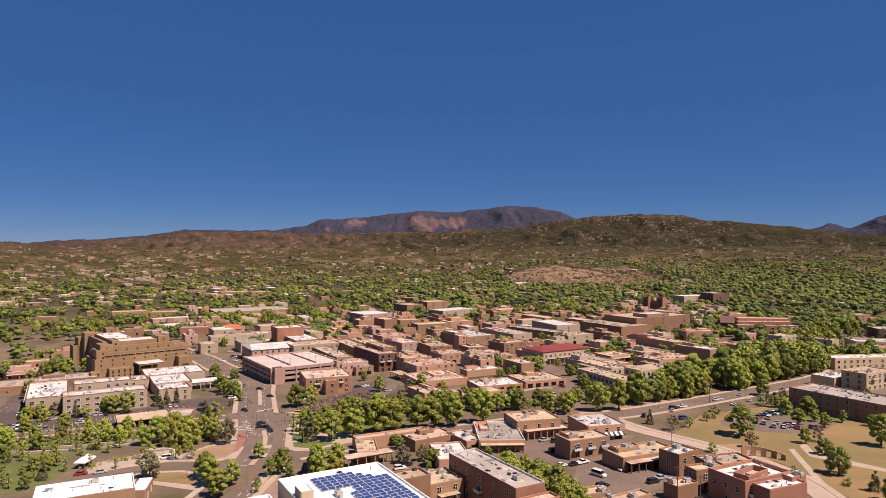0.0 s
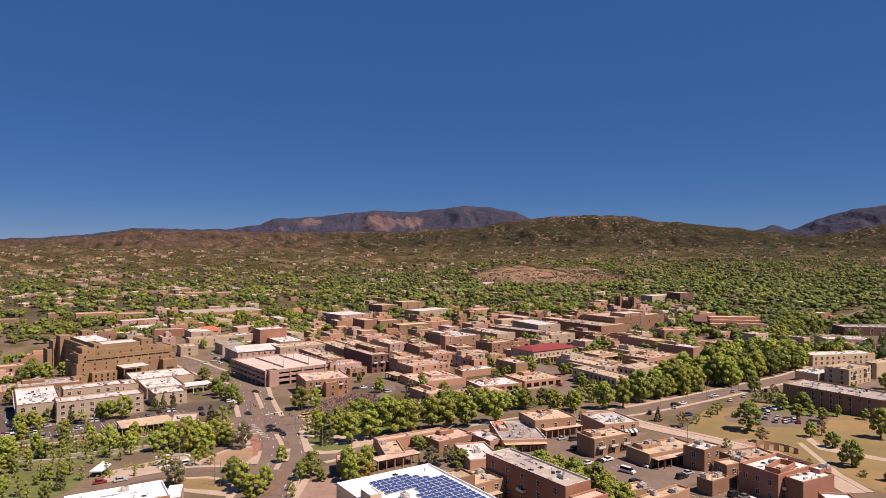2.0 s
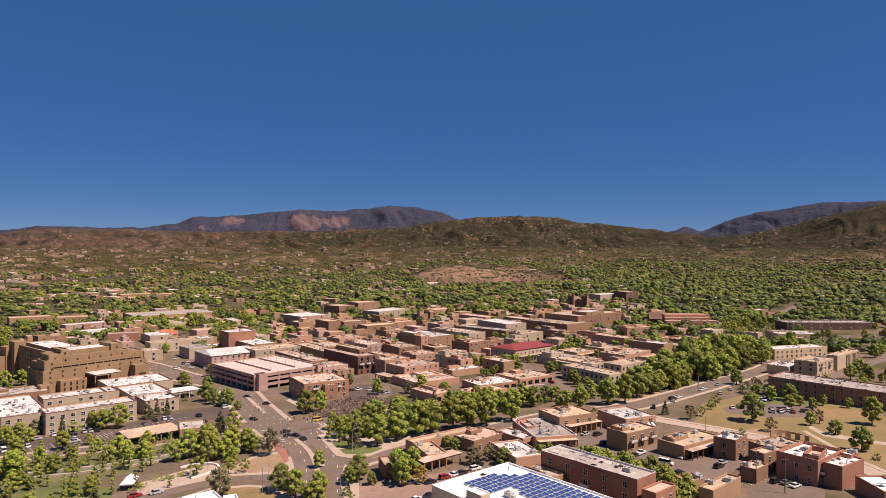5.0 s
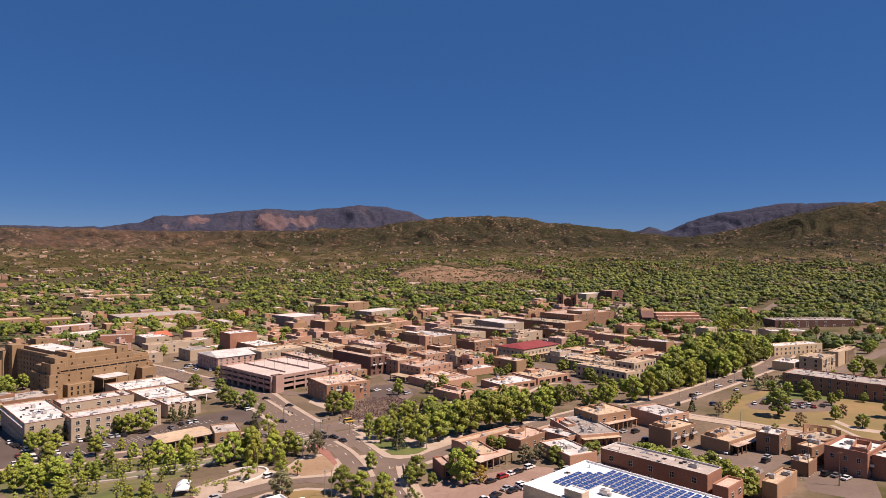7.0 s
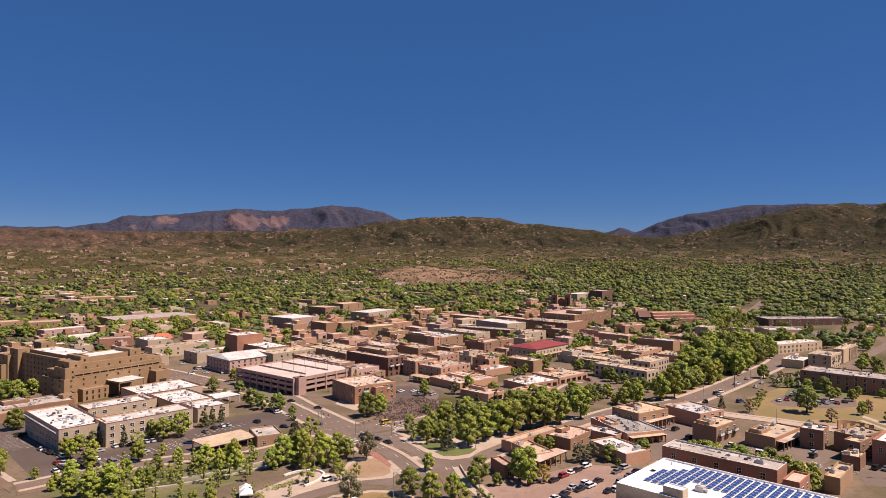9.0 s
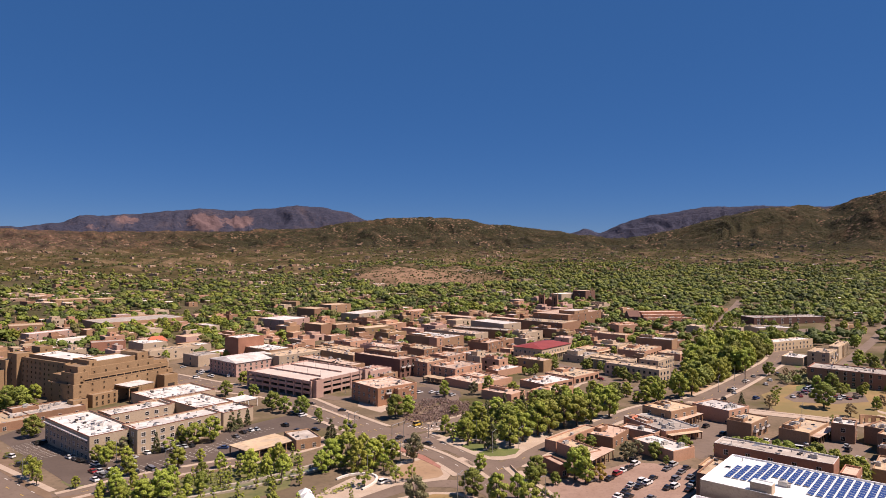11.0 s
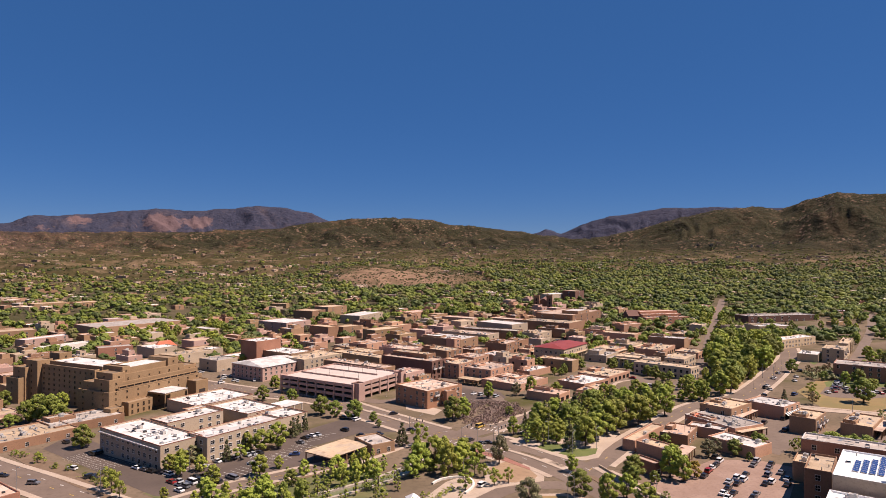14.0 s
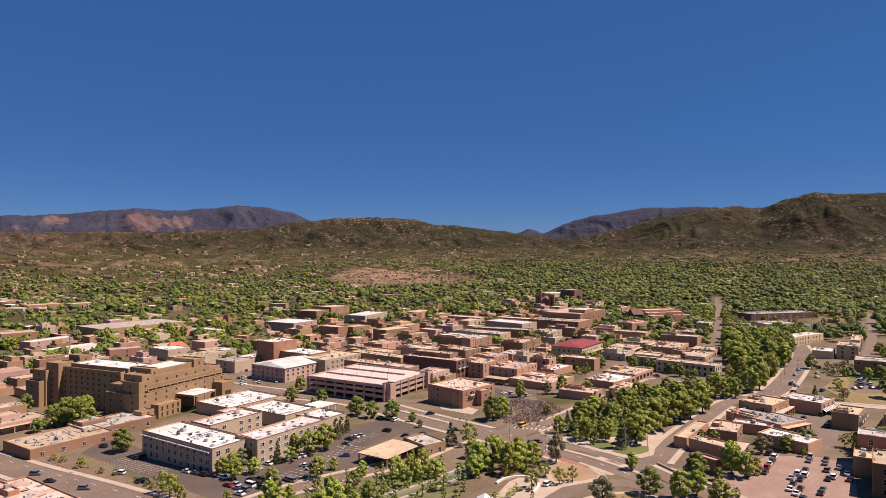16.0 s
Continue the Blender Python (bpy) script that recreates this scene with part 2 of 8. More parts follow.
def waves(x, y, size, seed):
    """Smooth rolling noise, about -1 to 1, from a few crossed sines."""
    rng, total = random.Random(seed), 0
    for i in range(7):
        a, f, p = rng.uniform(0, 6.28), 6.28 / size * rng.uniform(0.5, 1.7), rng.uniform(0, 6.28)
        total = total + np.sin((x * math.cos(a) + y * math.sin(a)) * f + p + 1.3 * np.sin((y * math.cos(a) - x * math.sin(a)) * f * 0.6 + p * 2))
    return total / 3.2


def ridged(x, y, size, seed):
    return 1 - np.abs(waves(x, y, size, seed)) - 0.5 * np.abs(waves(x, y, size * 0.45, seed + 7))


# far ranges: (bearing from the hub, height angle of the crest), degrees
FAR_CREST = ((-60, .5), (-34.2, .3), (-29.5, .62), (-24, .95), (-20, 1.6), (-16, 1.55), (-13, 1.6), (-10.2, 2.0), (-9.2, 2.55), (-7.5, 2.6), (-6, 2.7),
             (-2.5, 3.1), (-0.5, 3.35), (2, 3.2), (4.5, 3.4), (7, 3.75), (9, 3.65), (11.5, 3.2), (13.5, 2.4), (16.5, 2.4), (20, 2.4), (25.3, 1.7), (30, 1.3),
             (31.9, 1.95), (33.2, 1.45), (35.2, 2.45), (37, 2.9), (39, 3.2), (42, 3.62), (46, 3.6), (60, 3), (90, 2))
MID_CREST = ((-60, .3), (-30, .45), (-24, .75), (-20, 1.35), (-14, 1.4), (-8, 1.3), (2, 1.5), (9, 1.9), (13, 2.55), (16, 2.75), (19.5, 2.85), (21.5, 2.8),
             (24, 2.2), (28, 1.9), (31.5, 1.4), (34, 1.0), (37, 1.2), (40, 2.0), (43, 2.9), (46, 3.35), (48.9, 3.6), (50.1, 3.25), (52, 4.0), (54, 4.35), (58, 4.3), (70, 4), (90, 3))


def crest(table, bearing):
    return np.interp(bearing, [a for a, _ in table], [b for _, b in table])


def height(x, y):
    """Height of the ground at x, y."""
    x, y = np.asarray(x, float), np.asarray(y, float)
    dx, dy = x - HUB[0], y - HUB[1]
    r, bearing = np.hypot(dx, dy), np.degrees(np.arctan2(dx, dy))
    town = 2.3 + 0.02 * np.clip(x, -330, 480) - 0.022 * np.clip(y - 350, -190, 100) + 0.018 * np.clip(y - 600, 0, 500)
    town = town + 6.0 * ramp(560, 645, y) * ramp(-150, -235, x)
    rise = np.interp(r, [0, 950, 1250, 1600, 2200, 3000, 3600, 9000], [0, 0, 3, 12, 30, 56, 72, 90])
    z = town + rise
    roll = ramp(1000, 1900, r)
    z = z + roll * (8.5 * waves(x, y, 420, 3) + 5.0 * waves(x, y, 170, 4))
    z = z + ramp(1500, 2500, r) * (10.0 * ridged(x, y, 460, 5) + 4.0 * ridged(x, y, 190, 6))
    # the bare hill with the old fort
    bare = ramp(1215, 1430, y + 34 * waves(x, y, 110, 9)) * np.exp(-((x - 285) / 140) ** 2) * np.exp(-(np.clip(y - 1560, 0, None) / 260) ** 2)
    z = z + bare * (20 + 5 * waves(x, y, 70, 9) + 3 * ridged(x, y, 60, 27))
    # foothills and the two ranges
    eye = 86.5
    around = np.radians(bearing) * 4200        # spurs run down from the crests towards the town
    bend = 110 * waves(x, y, 500, 12)
    rough = ridged(around + bend, r * 0.33, 300, 11)
    spur = ridged(around + bend * 0.6, r * 0.4, 125, 17)
    jag = waves(around, r * 0.0, 190, 23) + 0.6 * waves(around, r * 0.0, 70, 24)
    mid = eye + 4200 * np.tan(np.radians(crest(MID_CREST, bearing))) + 3.2 * jag
    far = eye + 4780 * np.tan(np.radians(crest(FAR_CREST, bearing))) + 4.0 * jag
    lift_mid = ramp(3150, 4200, r + 120 * waves(x, y, 600, 21)) ** 1.4
    lift_far = ramp(4250, 4780, r)
    top = z + (mid - z) * lift_mid
    near_crest = np.maximum(0.12, 1 - lift_mid ** 3)
    top = top + (rough * 38 + 12 * spur) * np.sqrt(np.clip(lift_mid, 0, 1)) * near_crest - 18 * lift_mid * near_crest + 2.5 * lift_mid * waves(x, y, 38, 19)
    back = mid - (mid - 120) * ramp(4210, 4420, r)
    top = np.where(r > 4205, np.maximum(back, z + (far - z) * lift_far + (rough * 75 + 16 * spur - 35) * lift_far * (1 - lift_far ** 2)), top)
    return np.where(r > 4785, far - (r - 4785) * 0.5, top)


def ground_at(x, y):
    return float(height(x, y))


def sheet_mesh(name, verts, faces, mats, index=None, smooth=False):
    me = bpy.data.meshes.new(name)
    me.from_pydata([tuple(map(float, v)) for v in verts], [], [tuple(map(int, f)) for f in faces])
    for m in mats:
        me.materials.append(m)
    if index is not None:
        me.polygons.foreach_set("material_index", np.asarray(index, np.int32))
    if smooth:
        me.polygons.foreach_set("use_smooth", np.ones(len(faces), bool))
    me.update()
    return me


def ground_material():
    """Dusty earth with scrub and grass; wooded and rocky on the high slopes, with haze painted bluish into the far
    range.
    """
    m, nt, b = material("earth_and_scrub")
    geo = nt.nodes.new("ShaderNodeNewGeometry")
    sep = nt.nodes.new("ShaderNodeSeparateXYZ")
    nt.links.new(geo.outputs["Position"], sep.inputs[0])
    soil = mixed(nt, grain(nt, 0.012, 4), (0.159, 0.109, 0.0611), (0.223, 0.151, 0.092))
    soil = mixed(nt, grain(nt, 0.3, 6, 0.42, 0.68), soil, (0.123, 0.0805, 0.0448))
    scrub = mixed(nt, grain(nt, 0.07, 6, 0.38, 0.62), (0.073, 0.054, 0.023), (0.0399, 0.0338, 0.0124))
    c = mixed(nt, grain(nt, 0.0085, 8, 0.49, 0.62, 0.68), scrub, soil)
    town = nt.nodes.new("ShaderNodeMapRange")
    town.inputs[1].default_value, town.inputs[2].default_value = 14, 26
    nt.links.new(sep.outputs[2], town.inputs[0])
    yard = mixed(nt, grain(nt, 0.03, 5, 0.42, 0.62), (0.186, 0.135, 0.0924), (0.137, 0.102, 0.0654))
    yard = mixed(nt, grain(nt, 0.018, 4, 0.52, 0.66), yard, (0.0763, 0.0701, 0.0246))
    north = nt.nodes.new("ShaderNodeMapRange")
    north.inputs[1].default_value, north.inputs[2].default_value, north.inputs[4].default_value = 600, 850, 0.85
    nt.links.new(sep.outputs[1], north.inputs[0])
    yard = mixed(nt, north.outputs[0], yard, mixed(nt, grain(nt, 0.04, 5, 0.4, 0.6), (0.0382, 0.0395, 0.0148), (0.0763, 0.062, 0.0318)))
    yard = mixed(nt, grain(nt, 0.5, 6, 0.48, 0.75), yard, (0.109, 0.0819, 0.0547))
    c = mixed(nt, town.outputs[0], yard, c)
    fort = nt.nodes.new("ShaderNodeVectorMath")
    fort.operation = "DISTANCE"
    fort.inputs[1].default_value = (280, 1370, 28)
    nt.links.new(geo.outputs["Position"], fort.inputs[0])
    ragged = nt.nodes.new("ShaderNodeMath")
    ragged.operation = "MULTIPLY_ADD"
    ragged.inputs[1].default_value = 150
    nt.links.new(grain(nt, 0.014, 6, 0.3, 0.7), ragged.inputs[0])
    nt.links.new(fort.outputs["Value"], ragged.inputs[2])
    worn = nt.nodes.new("ShaderNodeMapRange")
    worn.inputs[1].default_value, worn.inputs[2].default_value = 250, 190
    nt.links.new(ragged.outputs[0], worn.inputs[0])
    c = mixed(nt, worn.outputs[0], c, mixed(nt, grain(nt, 0.05, 7, 0.4, 0.65), (0.246, 0.157, 0.0994), (0.155, 0.0977, 0.0601)))
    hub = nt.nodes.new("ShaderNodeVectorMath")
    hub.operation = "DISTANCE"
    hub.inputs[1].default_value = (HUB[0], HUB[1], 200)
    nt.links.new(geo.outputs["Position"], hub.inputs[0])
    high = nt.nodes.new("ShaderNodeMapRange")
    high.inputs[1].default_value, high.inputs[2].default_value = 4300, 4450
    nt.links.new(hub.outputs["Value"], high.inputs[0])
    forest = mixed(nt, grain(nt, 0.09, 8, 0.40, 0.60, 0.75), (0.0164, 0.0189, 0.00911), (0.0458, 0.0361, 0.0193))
    # bluish tones paint the haze of distance into the far woods
    hazed_woods = mixed(nt, grain(nt, 0.05, 8, 0.40, 0.60, 0.75), (0.0293, 0.0322, 0.0528), (0.047, 0.0471, 0.07))
    west = nt.nodes.new("ShaderNodeMapRange")        # reddish badlands under the northern peaks
    west.inputs[1].default_value, west.inputs[2].default_value, west.inputs[4].default_value = -100, -900, 0.8
    nt.links.new(sep.outputs[0], west.inputs[0])
    forest = mixed(nt, west.outputs[0], forest, mixed(nt, grain(nt, 0.012, 8, 0.4, 0.6, 0.7), (0.0488, 0.0369, 0.0293), (0.11, 0.0637, 0.0455)))
    forest = mixed(nt, high.outputs[0], forest, hazed_woods)
    rock = mixed(nt, grain(nt, 0.05, 8, 0.4, 0.62), (0.176, 0.0975, 0.0586), (0.0651, 0.047, 0.028))
    scree = mixed(nt, grain(nt, 0.03, 6), (0.195, 0.127, 0.101), (0.143, 0.0936, 0.0779))
    rock = mixed(nt, high.outputs[0], rock, scree)
    burnt = nt.nodes.new("ShaderNodeMapRange")       # the northern peaks are bare, the southern range is wooded
    burnt.inputs[1].default_value, burnt.inputs[2].default_value, burnt.inputs[3].default_value, burnt.inputs[4].default_value = 300, 1500, 1.0, 0.28
    nt.links.new(sep.outputs[0], burnt.inputs[0])
    share = nt.nodes.new("ShaderNodeMath")
    share.operation = "MULTIPLY"
    nt.links.new(grain(nt, 0.0052, 10, 0.52, 0.64, 0.74), share.inputs[0])
    nt.links.new(burnt.outputs[0], share.inputs[1])
    wooded = nt.nodes.new("ShaderNodeMath")
    wooded.operation = "MULTIPLY_ADD"
    wooded.inputs[1].default_value, wooded.inputs[2].default_value = -0.8, 1.0
    nt.links.new(high.outputs[0], wooded.inputs[0])
    bared = nt.nodes.new("ShaderNodeMath")
    bared.operation = "MULTIPLY"
    nt.links.new(share.outputs[0], bared.inputs[0])
    nt.links.new(wooded.outputs[0], bared.inputs[1])
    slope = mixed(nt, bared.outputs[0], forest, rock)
    slope = mixed(nt, grain(nt, 0.035, 9, 0.60, 0.68, 0.8), slope, (0.114, 0.0728, 0.0456))
    for cx, cy, wide, reach in ((-150, 4560, 150, 0.85), (60, 4590, 120, 0.85), (-830, 4500, 140, 0.7), (-600, 4640, 100, 1.0)):   # burnt-over bare slopes on the far range
        away = nt.nodes.new("ShaderNodeVectorMath")
        away.operation = "DISTANCE"
        away.inputs[1].default_value = (cx, cy, 290)
        nt.links.new(geo.outputs["Position"], away.inputs[0])
        torn = nt.nodes.new("ShaderNodeMath")
        torn.operation = "MULTIPLY_ADD"
        torn.inputs[1].default_value = wide * 1.5
        nt.links.new(grain(nt, 0.0055, 8, 0.25, 0.75, 0.7), torn.inputs[0])
        nt.links.new(away.outputs["Value"], torn.inputs[2])
        bare = nt.nodes.new("ShaderNodeMapRange")
        bare.inputs[1].default_value, bare.inputs[2].default_value, bare.inputs[4].default_value = wide * 1.5, wide * 1.3, reach
        nt.links.new(torn.outputs[0], bare.inputs[0])
        slope = mixed(nt, bare.outputs[0], slope, mixed(nt, grain(nt, 0.02, 6), (0.161, 0.103, 0.0984), (0.111, 0.0736, 0.0754)))
    lift = nt.nodes.new("ShaderNodeMapRange")
    lift.inputs[1].default_value, lift.inputs[2].default_value = 58, 105
    nt.links.new(sep.outputs[2], lift.inputs[0])
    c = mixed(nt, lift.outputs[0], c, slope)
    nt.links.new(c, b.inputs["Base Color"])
    b.inputs["Roughness"].default_value = 1.0
    b.inputs["Specular IOR Level"].default_value = 0.1
    dots = nt.nodes.new("ShaderNodeTexVoronoi")
    dots.inputs["Scale"].default_value = 0.045
    nt.links.new(geo.outputs["Position"], dots.inputs["Vector"])
    spot = nt.nodes.new("ShaderNodeMapRange")
    spot.inputs[1].default_value, spot.inputs[2].default_value = 0.42, 0.22
    nt.links.new(dots.outputs["Distance"], spot.inputs[0])
    few = nt.nodes.new("ShaderNodeMath")
    few.operation = "MULTIPLY"
    nt.links.new(spot.outputs[0], few.inputs[0])
    nt.links.new(grain(nt, 0.006, 6, 0.47, 0.60), few.inputs[1])
    only = nt.nodes.new("ShaderNodeMath")
    only.operation = "MULTIPLY"
    nt.links.new(few.outputs[0], only.inputs[0])
    below = nt.nodes.new("ShaderNodeMath")
    below.operation = "MULTIPLY_ADD"
    below.inputs[1].default_value, below.inputs[2].default_value = -0.9, 1.0
    nt.links.new(high.outputs[0], below.inputs[0])
    near_only = nt.nodes.new("ShaderNodeMath")
    near_only.operation = "MULTIPLY"
    nt.links.new(lift.outputs[0], near_only.inputs[0])
    nt.links.new(below.outputs[0], near_only.inputs[1])
    nt.links.new(near_only.outputs[0], only.inputs[1])
    c = mixed(nt, only.outputs[0], c, (0.182, 0.117, 0.0772))
    nt.links.new(c, b.inputs["Base Color"])
    carved = nt.nodes.new("ShaderNodeMath")
    carved.operation = "MULTIPLY"
    nt.links.new(grain(nt, 0.0075, 12, 0.25, 0.75, 0.62), carved.inputs[0])
    nt.links.new(lift.outputs[0], carved.inputs[1])
    bump(nt, b, carved.outputs[0], 0.8, 26.0)
    return m


def make_ground():
    bearings = np.radians(np.concatenate([np.arange(-180, -52, 4.0), np.arange(-52, 72, 0.2), np.arange(72, 180, 4.0)]))
    rings = np.concatenate([[0.01], np.arange(40, 1000, 20), np.arange(1000, 3000, 22), np.arange(3000, 4860, 15)])
    b, r = np.meshgrid(bearings, rings)
    x, y = HUB[0] + r * np.sin(b), HUB[1] + r * np.cos(b)
    z = height(x, y)
    n = len(bearings)
    k = np.arange(len(rings) * n).reshape(len(rings), n)
    a, c = k[:-1], k[1:]
    faces = np.stack([a, np.roll(a, -1, 1), np.roll(c, -1, 1), c], -1).reshape(-1, 4)[:, ::-1]
    verts = np.stack([x, y, z], -1).reshape(-1, 3)
    me = bpy.data.meshes.new("ground")
    me.vertices.add(len(verts))
    me.vertices.foreach_set("co", verts.ravel())
    me.loops.add(faces.size)
    me.loops.foreach_set("vertex_index", faces.ravel().astype(np.int32))
    me.polygons.add(len(faces))
    me.polygons.foreach_set("loop_start", np.arange(0, faces.size, 4, dtype=np.int32))
    me.polygons.foreach_set("use_smooth", np.ones(len(faces), bool))
    me.update(calc_edges=True)
    me.validate()
    me.materials.append(ground_material())
    return tagged(new("ground", me), "dusty tan earth with scrub, rising to wooded mountains", "ground", kind="structure")


make_ground()

# ---- roads, car parks, lawns and the stream ----
ROADS = []                                 # pairs of way and half width, for crossings


def along(points, step=6.0):
    """A smooth way through the points, in even steps."""
    p = [Vector(q) for q in points]
    p = [p[0] * 2 - p[1]] + p + [p[-1] * 2 - p[-2]]
    way = []
    for k in range(1, len(p) - 2):
        n = max(1, int((p[k + 1] - p[k]).length / step))
        for j in range(n):
            t = j / n
            way.append(0.5 * (2 * p[k] + (p[k + 1] - p[k - 1]) * t + (2 * p[k - 1] - 5 * p[k] + 4 * p[k + 1] - p[k + 2]) * t * t + (3 * p[k] - p[k - 1] - 3 * p[k + 1] + p[k + 2]) * t ** 3))
    return way + [p[-2]]


def strip(name, way, side, width, lift, mat, thick=0.0, keep=None):
    """A band that follows way at an offset to its left, laid on the ground; with thick it has edges."""
    v, f = [], []
    n = len(way)
    for k, q in enumerate(way):
        d = (way[min(k + 1, n - 1)] - way[max(k - 1, 0)]).normalized()
        left = Vector((-d.y, d.x))
        for o in (side - width / 2, side + width / 2):
            c = q + left * o
            z = ground_at(c.x, c.y) + lift
            v += [(c.x, c.y, z), (c.x, c.y, z - thick)]
    for k in range(n - 1):
        if keep is not None and not (keep[k] and keep[k + 1]):
            continue
        a, b = 4 * k, 4 * k + 4
        f.append((a, b, b + 2, a + 2)[::-1])
        if thick:
            f += [(a, a + 1, b + 1, b), (a + 2, b + 2, b + 3, a + 3)]
    return sheet_mesh(name, v, f, [mat])


def on_road(x, y, margin=0.0, besides=None):
    for way, half in ROADS:
        if way is besides:
            continue
        for q in way:
            if (q.x - x) ** 2 + (q.y - y) ** 2 < (half + margin) ** 2 + 9:
                return True
    return False


def road(name, points, width, mat=None, lift=0.05):
    way = along(points)
    ROADS.append((way, width / 2))
    return tagged(new(name, strip(name, way, 0, width, lift, mat or ROADWAY)), "sun-bleached asphalt street with worn markings", "road", kind="structure")


def patch(name, points, mat, label, lift=0.03, thick=0.0, category="ground"):
    """A flat piece of ground with a given outline."""
    v = [(x, y, ground_at(x, y) + lift) for x, y in points]
    n = len(v)
    area = sum(points[k - 1][0] * points[k][1] - points[k][0] * points[k - 1][1] for k in range(n))
    order = range(n) if area > 0 else range(n - 1, -1, -1)
    f = [tuple(order)]
    if thick:
        v += [(x, y, z - thick) for x, y, z in v]
        o = list(order)
        f += [(o[k - 1] + n, o[k] + n, o[k], o[k - 1]) for k in range(n)]
    return tagged(new(name, sheet_mesh(name, v, f, [mat])), label, category, kind="structure")


road("road_main", [(-243.6, 589.5), (-202.1, 544.8), (-163.6, 488.3), (-127.3, 442.4), (-110.6, 386.3), (-98.6, 345.0), (-88.5, 314.2), (-81.8, 291.3)], 18)
road("road_river_north", [(-94.6, 324.7), (-66.3, 332.5), (-32.0, 347.2), (0.6, 364.4), (9.9, 355.6), (50.0, 396.5), (73.7, 397.8)], 9, lift=0.06)
road("road_river_south", [(-74.4, 254.3), (-59.2, 263.4), (-44.6, 272.4), (-21.9, 286.0), (40.6, 317.2), (60.9, 320.8)], 9, lift=0.06)
road("road_east", [(56.6, 316.9), (89.0, 324.4), (133.2, 347.1), (184.7, 377.2), (228.9, 404.3), (272.0, 439.9)], 13, lift=0.055)
road("road_park", [(76.6, 322.5), (87.6, 294.1), (103.5, 269.9), (115.5, 245.8), (122.0, 223.0), (120.9, 202.0)], 5, PAVING, lift=0.07)
road("road_quay", [(-219.4, 295.5), (-194.1, 306.4), (-170.0, 311.1), (-145.8, 315.4), (-121.2, 327.5), (-98.4, 338.1)], 8, lift=0.065)
road("road_drive", [(-134.7, 238.7), (-122.3, 248.8), (-108.7, 254.8), (-96.4, 256.8), (-86.0, 251.3), (-78.8, 240.8)], 8, lift=0.07)
road("road_west", [(-305.5, 420.3), (-281.7, 381.3), (-261.9, 350.8), (-246.7, 326.6), (-226.3, 293.8)], 14, lift=0.075)
road("road_lane", [(-286.2, 408.4), (-271.5, 413.3), (-254.2, 430.8), (-235.4, 451.8)], 7, lift=0.08)
road("road_inn", [(71.4, 369.8), (76.2, 411.8), (77.1, 449.8), (75.0, 479.5)], 10, lift=0.06)
road("road_canyon", [(67.5, 356.7), (161.0, 423.5), (257.1, 509.7), (361.6, 602.7), (476.6, 702.6), (576.0, 790.7)], 9, lift=0.06)
road("road_state", [(190.1, 334.0), (302.9, 397.5), (453.1, 485.5), (600.0, 581.7)], 8, lift=0.06)
road("road_plaza", [(-89.6, 328.5), (-65.5, 349.9), (-33.9, 390.6), (-34.8, 444.8), (-34.8, 481.0)], 7, lift=0.075)
road("road_theatre", [(-111.4, 447.9), (-93.9, 415.0), (-62.6, 437.9), (-29.3, 484.2)], 9, lift=0.08)
road("road_main_west", [(-88.2, 317.0), (-81.8, 291.3), (-78.3, 267.0), (-77.6, 246.5), (-78.0, 224.5), (-79.4, 208.3)], 9, lift=0.085)
road("road_main_east", [(-78.6, 320.8), (-71.7, 296.6), (-66.6, 269.6), (-66.5, 247.7), (-67.9, 221.1), (-70.1, 200.9)], 9.5, lift=0.09)
for way, half in ROADS[:6] + ROADS[7:8] + ROADS[14:]:
    for side in (-1, 1):
        keep = [not on_road(q.x + (way[min(k + 1, len(way) - 1)] - way[max(k - 1, 0)]).normalized().y * -side * (half + 1.4),
                            q.y + (way[min(k + 1, len(way) - 1)] - way[max(k - 1, 0)]).normalized().x * side * (half + 1.4), 0.5, way) for k, q in enumerate(way)]
        tagged(new("pavement", strip("pavement", way, side * (half + 1.3), 2.6, 0.17, PAVING, 0.3, keep)), "pale concrete pavement with a raised kerb", "pavement", kind="structure")
for line, wide in (([(-83.0, 304.4), (-77.3, 285.4), (-74.2, 263.4), (-73.7, 251.5)], 2.0), ([(-114.5, 409.4), (-106.3, 381.7), (-100.3, 360.4)], 2.2)):
    tagged(new("median", strip("median", along(line, 4.0), 0, wide, 0.24, PAVING, 0.4)), "raised concrete traffic median", "median", kind="structure")


def dashes(way, side, mat, length=3.0, gap=6.0, width=0.26, lift=0.13):
    """Broken lane lines as one painted sheet."""
    v, f, run = [], [], 0.0
    for a, b in zip(way, way[1:]):
        d = (b - a).normalized()
        left = Vector((-d.y, d.x))
        run += (b - a).length
        if run < gap + length:
            continue
        run = 0.0
        k = len(v)
        for s, o in ((0, -width / 2), (length, -width / 2), (length, width / 2), (0, width / 2)):
            c = a + d * s + left * (side + o)
            v.append((c.x, c.y, ground_at(c.x, c.y) + lift))
        f.append((k, k + 1, k + 2, k + 3))
    return sheet_mesh("lane_marking", v, f, [mat])


